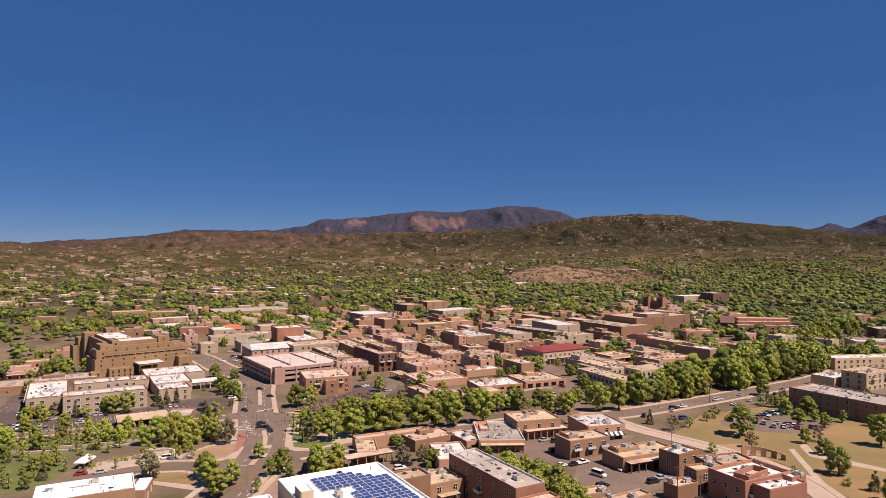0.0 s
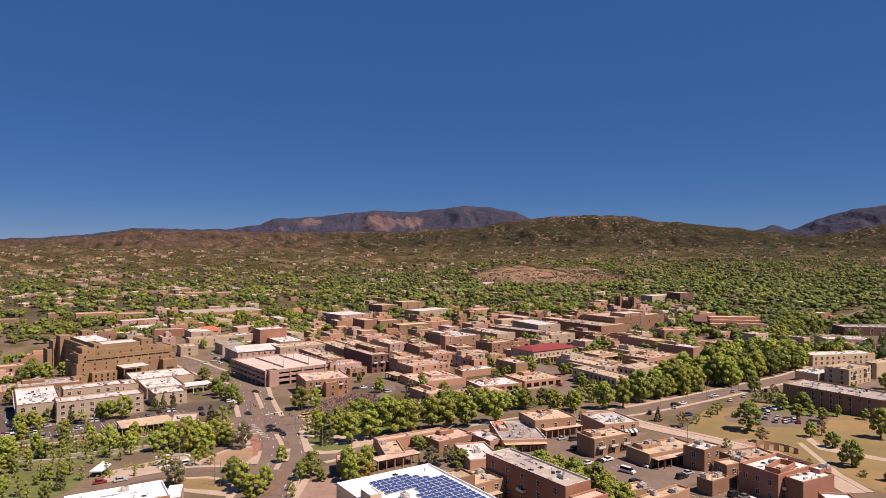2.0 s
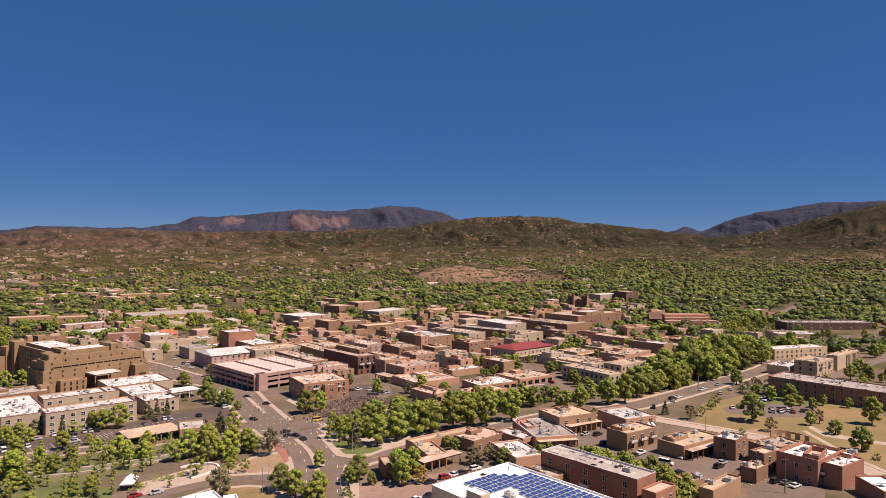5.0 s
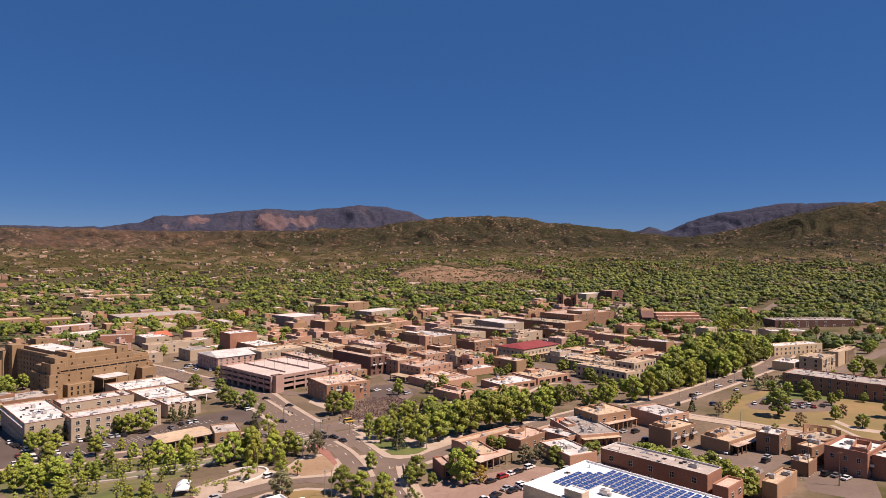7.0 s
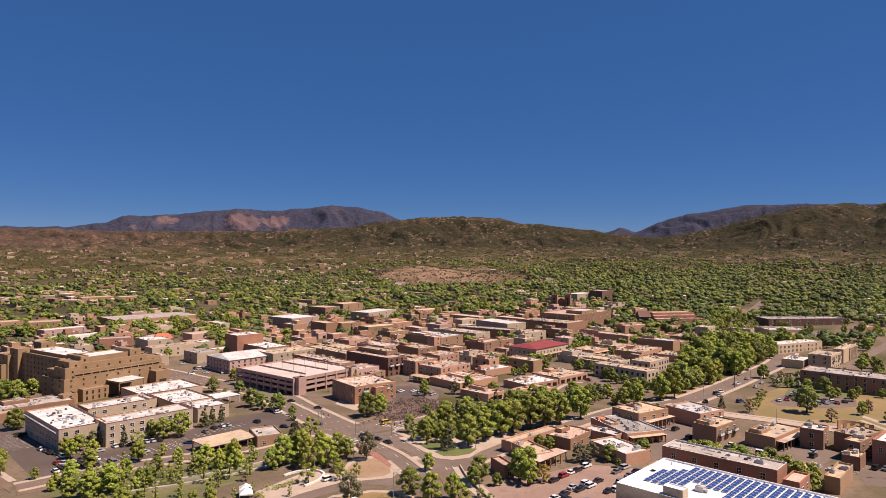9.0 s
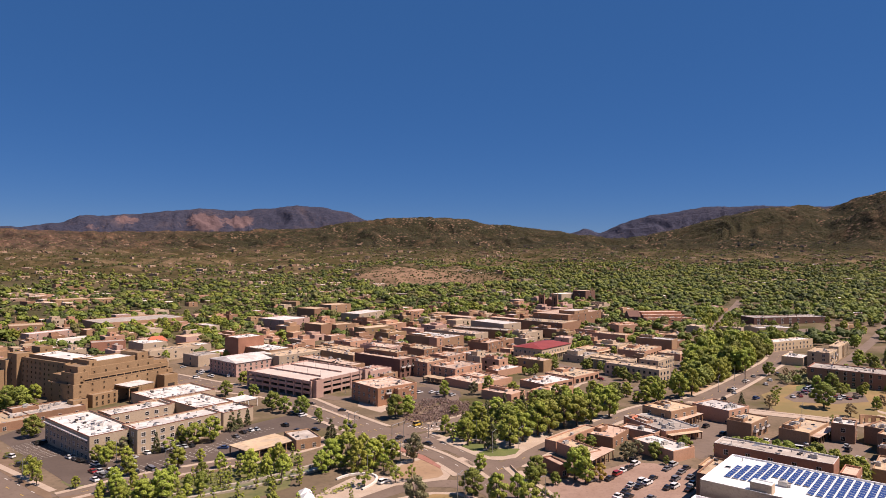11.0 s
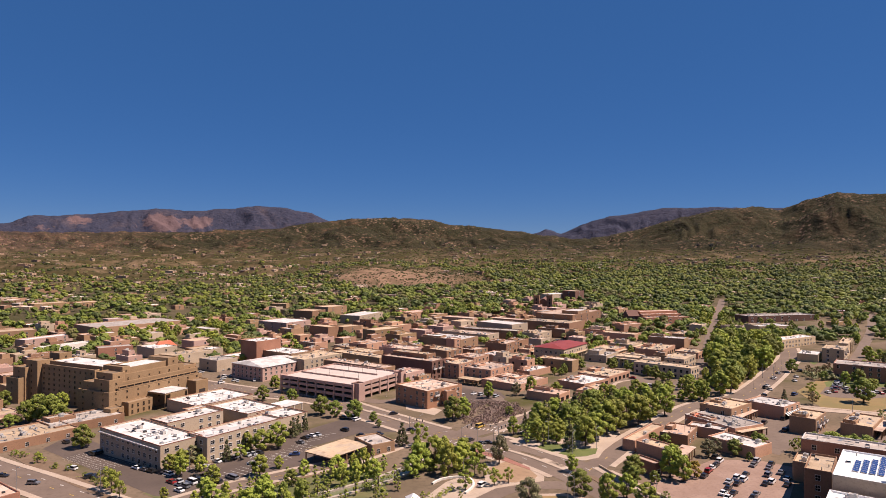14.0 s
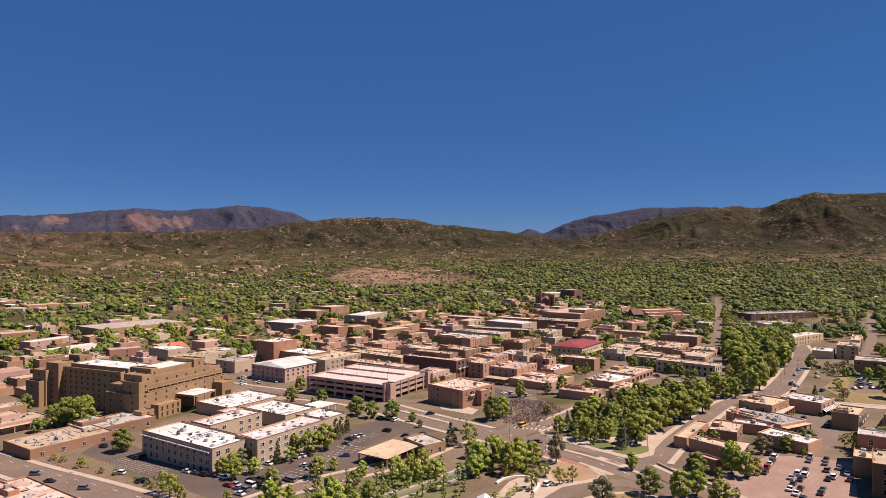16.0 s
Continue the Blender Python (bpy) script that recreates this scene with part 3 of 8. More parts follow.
for r, side, mat in ((0, 4.9, PAINT_WHITE), (0, -4.9, PAINT_WHITE), (14, 0.0, PAINT_WHITE), (15, 0.0, PAINT_WHITE), (15, 3.0, PAINT_WHITE), (0, 1.6, PAINT_YELLOW), (0, -1.6, PAINT_YELLOW), (5, 0.0, PAINT_YELLOW), (3, 0.0, PAINT_YELLOW), (1, 0.0, PAINT_YELLOW), (2, 0.0, PAINT_YELLOW), (7, 0.0, PAINT_YELLOW), (7, 3.6, PAINT_WHITE)):
    tagged(new("lane_marking", dashes(ROADS[r][0], side, mat)), "faded broken lane line on asphalt", "road marking", kind="structure")

patch("hotel_car_park", [(-254.0, 428.2), (-264.6, 402.1), (-218.9, 310.2), (-197.2, 297.1), (-154.9, 317.1), (-136.1, 326.2), (-138.8, 337.5), (-158.0, 342.5), (-128.9, 355.7), (-112.4, 349.7), (-106.5, 381.3), (-122.1, 390.6), (-159.7, 369.0), (-172.0, 346.5), (-197.5, 339.3), (-216.3, 338.4)], ASPHALT, "dark asphalt car park with painted bays", 0.04)
patch("gravel_car_park", [(-40.7, 240.7), (-49.3, 240.4), (-60.9, 235.2), (-66.3, 215.4), (-47.8, 190.3), (3.2, 223.8), (-0.8, 236.4), (-15.0, 246.9)], GRAVEL_RED, "reddish gravel car park", 0.04)
patch("east_car_park", [(51.0, 248.0), (42.9, 219.6), (59.5, 211.2), (83.4, 222.1), (92.0, 241.0), (84.9, 247.4), (62.1, 250.2)], ROADWAY, "grey concrete car park", 0.04)
patch("capitol_car_park", [(76.9, 212.1), (62.7, 193.3), (75.6, 176.7), (92.7, 196.1), (86.0, 211.3)], ROADWAY, "grey asphalt car park", 0.04)
patch("shop_car_park", [(13.5, 261.8), (45.9, 295.3), (83.6, 283.7), (46.6, 240.4), (42.5, 250.5), (10.9, 238.4)], ROADWAY, "worn grey car park behind shops", 0.042)
patch("theatre_car_park", [(-171.6, 585.2), (-173.7, 546.7), (-149.8, 524.3), (-137.7, 526.5), (-147.4, 563.6), (-156.6, 587.5)], ROADWAY, "car park in front of the hall", 0.045)
patch("lot_by_the_office", [(-57.7, 375.1), (-29.2, 388.9), (-24.1, 404.7), (-34.0, 427.7), (-46.6, 428.3), (-58.2, 408.0)], ASPHALT, "small asphalt car park", 0.045)
patch("tree_shaded_car_park", [(149.0, 588.2), (135.8, 540.9), (148.9, 504.0), (177.6, 532.8), (178.5, 577.3)], ROADWAY, "crowded asphalt car park", 0.045)
patch("state_car_park", [(339.5, 481.1), (335.5, 459.3), (387.0, 492.6), (413.7, 531.4), (393.2, 530.5)], ROADWAY, "asphalt car park", 0.045)
patch("park_lawn", [(99.0, 283.5), (124.9, 318.3), (158.5, 331.4), (198.2, 351.2), (217.8, 310.2), (132.3, 184.0), (127.2, 206.5), (126.8, 231.8), (120.5, 256.5)], DRY_GRASS, "sun-dried yellow park lawn", 0.035)
patch("park_path", [(147.1, 266.7), (143.9, 254.9), (150.0, 243.5), (157.2, 233.0), (154.7, 229.4), (146.2, 239.0), (139.0, 249.3), (142.7, 262.9)], PAVING, "pale path across the park", 0.06)
patch("park_path", [(136.3, 259.3), (129.5, 234.8), (124.4, 217.2), (122.6, 201.9), (125.7, 204.1), (127.8, 219.8), (132.1, 235.9), (138.5, 259.2)], PAVING, "pale path across the park", 0.062)
patch("park_lawn", [(162.4, 327.9), (203.5, 330.3), (220.1, 315.4), (204.8, 301.3), (166.5, 299.9), (149.1, 316.6)], LAWN, "green strip of lawn", 0.045)
patch("corner_pavement", [(-73.6, 309.1), (-65.0, 311.8), (-55.5, 303.0), (-40.0, 294.0), (-22.6, 300.3), (-21.3, 296.6), (-46.5, 276.4), (-53.7, 270.1), (-60.9, 269.7), (-66.2, 274.1), (-67.9, 282.1)], PAVING, "pale concrete corner pavement", 0.2, 0.3)
patch("corner_lawn", [(-67.6, 295.2), (-61.1, 297.4), (-55.0, 292.2), (-61.3, 285.6), (-65.7, 285.6)], LAWN, "small green corner lawn", 0.24, 0.1)
patch("corner_lawn", [(-64.6, 282.6), (-57.0, 285.7), (-46.2, 280.6), (-51.5, 274.9), (-57.2, 273.9), (-62.5, 275.9)], LAWN, "small green corner lawn with a pale kerb", 0.24, 0.1)
patch("wood_edge", [(-63.8, 311.4), (-51.9, 315.1), (-33.3, 312.1), (-14.4, 319.6), (-19.8, 306.7), (-38.1, 299.2), (-53.5, 301.2), (-64.1, 305.4)], LAWN, "shaded grass under the stream trees", 0.21, 0.1)
patch("garden_path", [(-63.8, 260.4), (-61.0, 260.9), (-63.0, 245.2), (-63.0, 231.9), (-63.0, 221.0), (-65.1, 221.7), (-65.9, 238.8)], PAVING, "pale curving pavement beside a garden wall", 0.2, 0.3)
patch("planting_strip", [(-71.0, 255.9), (-69.0, 252.5), (-68.6, 239.7), (-69.6, 223.3), (-73.1, 224.4), (-72.7, 241.1)], MULCH, "mulched strip between two carriageways", 0.16, 0.2)
patch("planting_strip", [(-278.2, 400.9), (-272.0, 403.3), (-253.9, 369.2), (-225.4, 308.7), (-219.6, 290.1), (-228.0, 303.1), (-254.4, 351.8), (-269.6, 381.4)], MULCH, "mulched strip with shrubs along the street", 0.12, 0.2)
patch("planting_strip", [(-219.4, 295.5), (-197.2, 297.1), (-184.8, 300.7), (-156.8, 310.0), (-138.7, 322.0), (-138.1, 318.0), (-157.2, 305.5), (-185.1, 296.8), (-201.6, 291.6), (-216.3, 285.7)], MULCH, "mulched strip along the hotel car park", 0.12, 0.2)
patch("brick_pavement", [(-93.4, 308.2), (-91.1, 302.7), (-86.3, 287.8), (-84.8, 272.2), (-86.2, 269.8), (-88.9, 283.0), (-93.9, 299.2)], BRICK_PAVING, "red brick pavement at the crossing", 0.2, 0.2)
patch("corner_lawn", [(221.7, 382.6), (265.2, 404.6), (271.9, 399.9), (213.8, 372.5)], LAWN, "green lawn before the state office", 0.05)
patch("river_plaza", [(-136.6, 259.5), (-126.1, 268.5), (-120.4, 273.2), (-114.7, 275.4), (-106.7, 268.4), (-98.8, 284.9), (-87.8, 287.5), (-84.4, 270.6), (-84.8, 262.2), (-88.1, 257.2), (-98.3, 258.1), (-107.4, 258.7), (-120.4, 252.8), (-134.9, 243.9)], PAVING, "pale paved terrace by the stream", 0.12, 0.25)
patch("river_plaza_bed", [(-105.5, 265.3), (-98.9, 280.2), (-89.2, 283.9), (-86.0, 269.7), (-87.3, 263.0), (-90.2, 260.6), (-98.1, 260.7)], EARTH, "bare tan earth of a small plaza", 0.16, 0.1)
patch("river_park", [(-222.4, 315.2), (-190.9, 315.0), (-166.5, 325.3), (-142.4, 337.4), (-129.0, 323.6), (-137.8, 300.1), (-142.8, 272.4), (-159.8, 264.1), (-176.2, 254.3), (-188.1, 249.6)], PARK_GRASS, "patchy green river park lawn", 0.03)
patch("river_park", [(-193.5, 255.5), (-182.1, 267.2), (-156.0, 262.8), (-143.5, 254.5), (-142.0, 239.3), (-146.0, 225.3), (-170.9, 221.9)], LAWN, "green lawn with bushes in the river park", 0.028)
patch("drive_island", [(-120.6, 239.0), (-111.1, 246.7), (-97.6, 247.3), (-89.3, 243.3), (-82.6, 231.4), (-84.0, 224.1)], PAVING, "pale kerb round a planted island", 0.12, 0.2)
patch("drive_island_bed", [(-116.1, 239.1), (-109.4, 244.4), (-97.8, 245.0), (-90.5, 241.4), (-86.6, 230.1)], DRY_GRASS, "dry grass in a kerbed island", 0.16, 0.1)
patch("garage_forecourt", [(-90.7, 391.4), (-82.7, 370.8), (-74.3, 379.5), (-79.0, 400.1), (-84.9, 409.0)], PAVING, "pale paved forecourt", 0.05)
patch("east_verge", [(77.9, 322.3), (118.9, 340.3), (120.7, 354.3), (94.3, 346.8)], EARTH, "sandy verge beside the street", 0.05)
patch("gallery_yard", [(103.1, 266.9), (113.8, 257.0), (115.6, 237.9), (119.2, 215.4), (124.6, 224.6), (121.0, 267.5)], EARTH, "sandy yard", 0.05)

patch("park_car_park", [(129.9, 307.2), (150.1, 317.8), (179.3, 298.3), (159.8, 280.5), (139.0, 285.2), (126.1, 297.5)], ROADWAY, "asphalt car park beside the lawn", 0.055)
STREAM = along([(-181.4, 277.8), (-156.6, 281.2), (-133.7, 289.4), (-111.4, 301.2), (-90.8, 310.1)])
tagged(new("stream", strip("stream", STREAM, 0, 5.0, 0.06, plain("stream_water", (0.16, 0.17, 0.09), 0.15))), "shallow greenish stream between stone banks", "stream", kind="structure")
for side in (-3.2, 3.2):
    tagged(new("stream_bank", strip("stream_bank", STREAM, side, 1.4, 0.7, CONCRETE, 0.9)), "low stone bank of the stream", "bank", kind="structure")


# ---- building kit ----
def place(ob, parent, m):
    """Parents ob and puts it at the world pose m."""
    ob.parent = parent
    ob.matrix_basis = parent.matrix_basis.inverted() @ m
    return ob


def part(name, me, parent, m, label=""):
    return tagged(place(new(name, me), parent, m), label)


def thing(name, x, y, label, category, group="", rot=0.0, z=None):
    root = new(name)
    root.empty_display_size = 0.5
    root.matrix_basis = pose(x, y, ground_at(x, y) if z is None else z, 0, 0, rot)
    return tagged(root, label, category, group)


def box_faces(k):
    return [(k, k + 3, k + 2, k + 1), (k + 4, k + 5, k + 6, k + 7), (k, k + 1, k + 5, k + 4), (k + 1, k + 2, k + 6, k + 5), (k + 2, k + 3, k + 7, k + 6), (k + 3, k, k + 4, k + 7)]


class Solid:
    """Collects boxes and prisms into one mesh."""

    def __init__(self):
        self.v, self.f, self.i = [], [], []

    def box(self, x0, x1, y0, y1, z0, z1, mat=0, taper=0.0):
        k = len(self.v)
        self.v += [(x0, y0, z0), (x1, y0, z0), (x1, y1, z0), (x0, y1, z0),
                   (x0 + taper, y0 + taper, z1), (x1 - taper, y0 + taper, z1), (x1 - taper, y1 - taper, z1), (x0 + taper, y1 - taper, z1)]
        self.f += box_faces(k)
        self.i += [mat] * 6
        return self

    def tube(self, x, y, z0, z1, r0, r1, n=8, mat=0):
        k = len(self.v)
        for z, r in ((z0, r0), (z1, r1)):
            self.v += [(x + r * math.cos(6.2832 * j / n), y + r * math.sin(6.2832 * j / n), z) for j in range(n)]
        self.f += [(k + j, k + (j + 1) % n, k + n + (j + 1) % n, k + n + j) for j in range(n)]
        self.f += [tuple(range(k + n, k + 2 * n))]
        self.i += [mat] * (n + 1)
        return self

    def quad(self, pts, mat=0):
        k = len(self.v)
        self.v += list(pts)
        self.f.append(tuple(range(k, k + len(pts))))
        self.i.append(mat)
        return self

    def mesh(self, name, *mats):
        return sheet_mesh(name, self.v, self.f, mats, self.i)


def rounded(w, d, r, n=3):
    """The outline of a rectangle w by d about the origin, with its corners rounded."""
    pts = []
    for sx, sy, a in ((1, -1, -90), (1, 1, 0), (-1, 1, 90), (-1, -1, 180)):
        for j in range(n):
            t = radians(a + 90 * j / (n - 1))
            pts.append((sx * (w / 2 - r) + r * math.cos(t), sy * (d / 2 - r) + r * math.sin(t)))
    return pts


def wall_mesh(w, d, h, parapet, mat, cap=None, thick=0.4):
    """Stucco walls, slightly battered, with a soft-edged parapet."""
    r = min(0.35, w * 0.1, d * 0.1)
    batter = 0.02
    rings = [(-2 * batter, 0.0, r), (0.0, h - 0.22, r), (0.14, h, r), (2 * thick - 0.1, h, 0.1), (2 * thick, h - 0.1, 0.06), (2 * thick, h - parapet, 0.06)]
    v, f, idx = [], [], []
    for inset, z, rr in rings:
        v += [(x, y, z) for x, y in rounded(w - inset, d - inset, rr)]
    n = 12
    for k in range(len(rings) - 1):
        for j in range(n):
            f.append((k * n + j, k * n + (j + 1) % n, (k + 1) * n + (j + 1) % n, (k + 1) * n + j))
            idx.append(1 if cap is not None and k >= 2 else 0)
    return sheet_mesh("wall", v, f, [mat] if cap is None else [mat, cap], idx)


def slab_mesh(name, w, d, t, mat):
    return Solid().box(-w / 2, w / 2, -d / 2, d / 2, -t, 0).mesh(name, mat)


KIT = {}


def window_mesh(w, h, casing, style):
    """A framed window that looks to -y: a surround, a sill, glazing bars and dark glass set back in the surround."""
    key = (w, h, casing.name, style)
    if key not in KIT:
        b = 0.17 if w > 2.0 and casing is WHITE_TRIM else 0.065
        bars = [-w / 2, -w / 2 + b, -0.03, 0.03, w / 2 - b, w / 2] if style != "fixed" else [-w / 2, -w / 2 + b, w / 2 - b, w / 2]
        sills = [0, b, h * 0.5 - 0.03, h * 0.5 + 0.03, h - b, h] if style == "sash" else [0, b, h - b, h]
        v, f, i, where = [], [], [], {}

        def at(x, y, z):
            if (x, y, z) not in where:
                where[x, y, z] = len(v)
                v.append((x, y, z))
            return where[x, y, z]

        def quad(mat, *pts):
            f.append(tuple(at(*q) for q in pts))
            i.append(mat)
        out, back = -0.11, -0.03
        for m in range(len(bars) - 1):
            for n in range(len(sills) - 1):
                x0, x1, z0, z1 = bars[m], bars[m + 1], sills[n], sills[n + 1]
                y = back if m % 2 and n % 2 else out
                quad(1 if y == back else 0, (x0, y, z0), (x1, y, z0), (x1, y, z1), (x0, y, z1))
                if y == back:
                    quad(0, (x0, out, z0), (x1, out, z0), (x1, back, z0), (x0, back, z0))
                    quad(0, (x1, out, z1), (x0, out, z1), (x0, back, z1), (x1, back, z1))
                    quad(0, (x0, out, z1), (x0, out, z0), (x0, back, z0), (x0, back, z1))
                    quad(0, (x1, out, z0), (x1, out, z1), (x1, back, z1), (x1, back, z0))
        for p, q in (((-w / 2, 0), (w / 2, 0)), ((w / 2, 0), (w / 2, h)), ((w / 2, h), (-w / 2, h)), ((-w / 2, h), (-w / 2, 0))):
            quad(0, (p[0], out, p[1]), (p[0], 0.02, p[1]), (q[0], 0.02, q[1]), (q[0], out, q[1]))
        KIT[key] = sheet_mesh("window", v, f, [casing, GLASS], i)
    return KIT[key]


def door_mesh(w, h, mat):
    key = ("door", w, h, mat.name)
    if key not in KIT:
        s = Solid().box(-w / 2, w / 2, -0.09, 0.02, 0, h).box(-w / 2 + 0.15, w / 2 - 0.15, -0.12, -0.08, 0.15, h * 0.45).box(-w / 2 + 0.15, w / 2 - 0.15, -0.12, -0.08, h * 0.52, h - 0.15)
        s.box(w / 2 - 0.14, w / 2 - 0.08, -0.16, -0.09, h * 0.47, h * 0.52, 1)
        KIT[key] = s.mesh("door", mat, METAL_GREY)
    return KIT[key]


def unit_mesh(kind):
    """Rooftop plant: a packaged cooler with fan ring and duct, a pipe vent, a skylight or a raised hatch."""
    if kind not in KIT:
        s = Solid()
        if kind == "rooftop_unit":
            s.box(-1.1, 1.1, -0.8, 0.8, 0.15, 1.35, 0, 0.03).box(-1.0, 1.0, -0.7, 0.7, 0, 0.15, 1)
            s.tube(-0.4, 0, 1.35, 1.5, 0.5, 0.48, 12, 1).box(1.1, 1.9, -0.4, 0.4, 0.1, 0.85, 0)
            s.box(-0.9, 0.9, -0.82, -0.79, 0.4, 1.1, 1)
        elif kind == "swamp_cooler":
            s.box(-0.6, 0.6, -0.6, 0.6, 0.25, 1.2, 0, 0.04)
            for a in (-0.5, 0.5):
                for c in (-0.5, 0.5):
                    s.box(a - 0.05, a + 0.05, c - 0.05, c + 0.05, 0, 0.25, 1)
            s.box(-0.45, 0.45, -0.63, -0.59, 0.35, 1.1, 1).box(-0.3, 0.3, 0.6, 1.0, 0.0, 0.8)
        elif kind == "roof_vent":
            s.tube(0, 0, 0, 0.7, 0.14, 0.14, 8).tube(0, 0, 0.7, 0.9, 0.26, 0.2, 8)
        elif kind == "skylight":
            s.box(-0.7, 0.7, -0.7, 0.7, 0, 0.25, 1).box(-0.65, 0.65, -0.65, 0.65, 0.25, 0.4, 2, 0.25)
        else:
            s.box(-1.3, 1.3, -1.1, 1.1, 0, 2.2).box(-1.4, 1.4, -1.2, 1.2, 2.2, 2.35, 1)
        KIT[kind] = s.mesh(kind, UNIT_PAINT, METAL_GREY, GLASS)
    return KIT[kind]


FOOTPRINTS = []                            # x, y, half width, half depth, turn: what is built over


def block(root, x, y, w, d, h, rot, wall, roof, win="s", gap=4.4, units=2, size=(1.6, 1.9), casing=None, parapet=0.6, trim=None, cap=None, style="sash", first=0.8, vigas=False, shop=False, clutter=True):
    """One flat-roofed block of a building: walls with parapet, roof, windows on the sides named in win, plant on the roof.
    x, y: its middle; w, d: width and depth; h: height over the ground; rot: turn in degrees."""
    rng = random.Random(int(x * 31 + y * 17))
    m = Matrix.Rotation(radians(rot), 4, "Z")
    corners = [m @ Vector((sx * w / 2, sy * d / 2, 0)) for sx in (-1, 1) for sy in (-1, 1)]
    base = min(ground_at(x + c.x, y + c.y) for c in corners) - 0.4
    gz = ground_at(x, y)
    total = gz + h - base
    at = Matrix.Translation((x, y, base)) @ m
    FOOTPRINTS.append((x, y, w / 2, d / 2, rot))
    part("wall", wall_mesh(w, d, total, parapet, wall, cap), root, at)
    part("roof", slab_mesh("roof", w - 0.7, d - 0.7, 0.3, roof), root, at @ pose(0, 0, total - parapet + 0.01))
    me = window_mesh(size[0], size[1], casing or WHITE_TRIM, style)
    if y > 560:
        gap *= 2.8
    rows = max(1, round((h - 0.8) / 3.3))
    storey = (h - 0.9) / rows
    for side in win:
        turn, half, run = {"s": (0, d / 2, w), "e": (90, w / 2, d), "n": (180, d / 2, w), "w": (-90, w / 2, d)}[side]
        for k in range(rows):
            street = shop and k == 0 and side == "s"
            count = max(1, int((run - 2.0) / (max(gap, 5.2) if street else gap)))
            step = (run - 1.2) / count
            for j in range(count):
                px = -run / 2 + 0.6 + step * (j + 0.5)
                if rng.random() < 0.06:
                    continue
                if street:
                    part("shop_front", window_mesh(3.4, 2.6, DARK_TRIM, "pair"), root, at @ pose(0, 0, 0, 0, 0, turn) @ pose(px, -half - 0.015, gz - base + 0.15))
                    continue
                part("window", me, root, at @ pose(0, 0, 0, 0, 0, turn) @ pose(px, -half - 0.015, gz - base + first + k * storey))
    if vigas:
        key = ("viga", wall.name)
        if key not in KIT:
            KIT[key] = Solid().box(-0.13, 0.13, -0.7, 0.1, -0.13, 0.13).mesh("viga", WOOD)
        for j in range(int(w / 2.2)):
            part("viga", KIT[key], root, at @ pose(-w / 2 + 1.2 + 2.2 * j, -d / 2, total - parapet - 0.35))
    kinds = ["rooftop_unit", "rooftop_unit", "swamp_cooler", "roof_vent", "roof_vent", "skylight"]
    if min(w, d) > 3.4:
        for j in range(units if y < 480 else (units + 1) // 2 if y < 540 else min(units, 1) if y < 620 else 0):
            kind = rng.choice(kinds)
            part(kind, unit_mesh(kind), root, at @ pose(rng.uniform(-0.36, 0.36) * w, rng.uniform(-0.34, 0.34) * d, total - parapet + 0.02, 0, 0, rng.choice((0, 90, 180))))
    if clutter and y < 640 and min(w, d) > 6:
        tagged(part("roof_clutter", roof_clutter(w, d, rng), root, at @ pose(0, 0, total - parapet + 0.012)), "small pipes, vents and curbs strewn over the roof", kind="stuff")
    if trim:
        s = Solid()
        for x0, x1, y0, y1 in ((-w / 2 - 0.06, w / 2 + 0.06, -d / 2 - 0.06, -d / 2 + 0.3), (-w / 2 - 0.06, w / 2 + 0.06, d / 2 - 0.3, d / 2 + 0.06),
                               (-w / 2 - 0.06, -w / 2 + 0.3, -d / 2 + 0.3, d / 2 - 0.3), (w / 2 - 0.3, w / 2 + 0.06, -d / 2 + 0.3, d / 2 - 0.3)):
            s.box(x0, x1, y0, y1, 0, 0.26)
        part("coping", s.mesh("coping", trim), root, at @ pose(0, 0, total - 0.02))
    return at @ pose(0, 0, gz - base)


def roof_clutter(w, d, rng):
    """Conduits, drain boxes, stub vents, roof curbs and walkway pads strewn over one flat roof, as one mesh."""
    s = Solid()
    for k in range(max(4, int(w * d / 26))):
        x, y, pick = rng.uniform(-0.42, 0.42) * w, rng.uniform(-0.42, 0.42) * d, rng.random()
        if pick < 0.22:
            n = rng.uniform(1.5, 0.3 * min(w, d) + 1.5)
            a, b = (n / 2, 0.09) if rng.random() < 0.5 else (0.09, n / 2)
            a, b = min(a, w / 2 - 0.5 - abs(x)), min(b, d / 2 - 0.5 - abs(y))
            if a > 0.05 and b > 0.05:
                s.box(x - a, x + a, y - b, y + b, 0.08, 0.26, 0)
        elif pick < 0.5:
            s.tube(x, y, 0, rng.uniform(0.4, 1.1), 0.16, 0.16, 6, rng.choice((0, 1)))
        elif pick < 0.8:
            a, b = rng.uniform(0.3, 0.8), rng.uniform(0.3, 0.7)
            s.box(x - a, x + a, y - b, y + b, 0, rng.uniform(0.3, 0.9), rng.choice((0, 1, 2)), 0.03)
        else:
            a, b = rng.uniform(0.5, 1.2), rng.uniform(0.4, 1.0)
            s.box(x - a, x + a, y - b, y + b, 0, 0.06, rng.choice((0, 2)))
    return s.mesh("roof_clutter", METAL_GREY, UNIT_PAINT, METAL_DARK)


def front(root):
    """Middle, width, depth and turn of the building's first block."""
    return next(q for q in FOOTPRINTS if (q[0] - root.location.x) ** 2 + (q[1] - root.location.y) ** 2 < 0.5)


def front_porch(root, wide, deep, tall, post, cover):
    x, y, w, d, rot = front(root)
    px, py, pw, pd = local(x, y, rot)(-w * wide, w * wide, -d - deep, -d - 0.05)
    portal(root, px, py, pw, pd, tall, rot, post, cover)


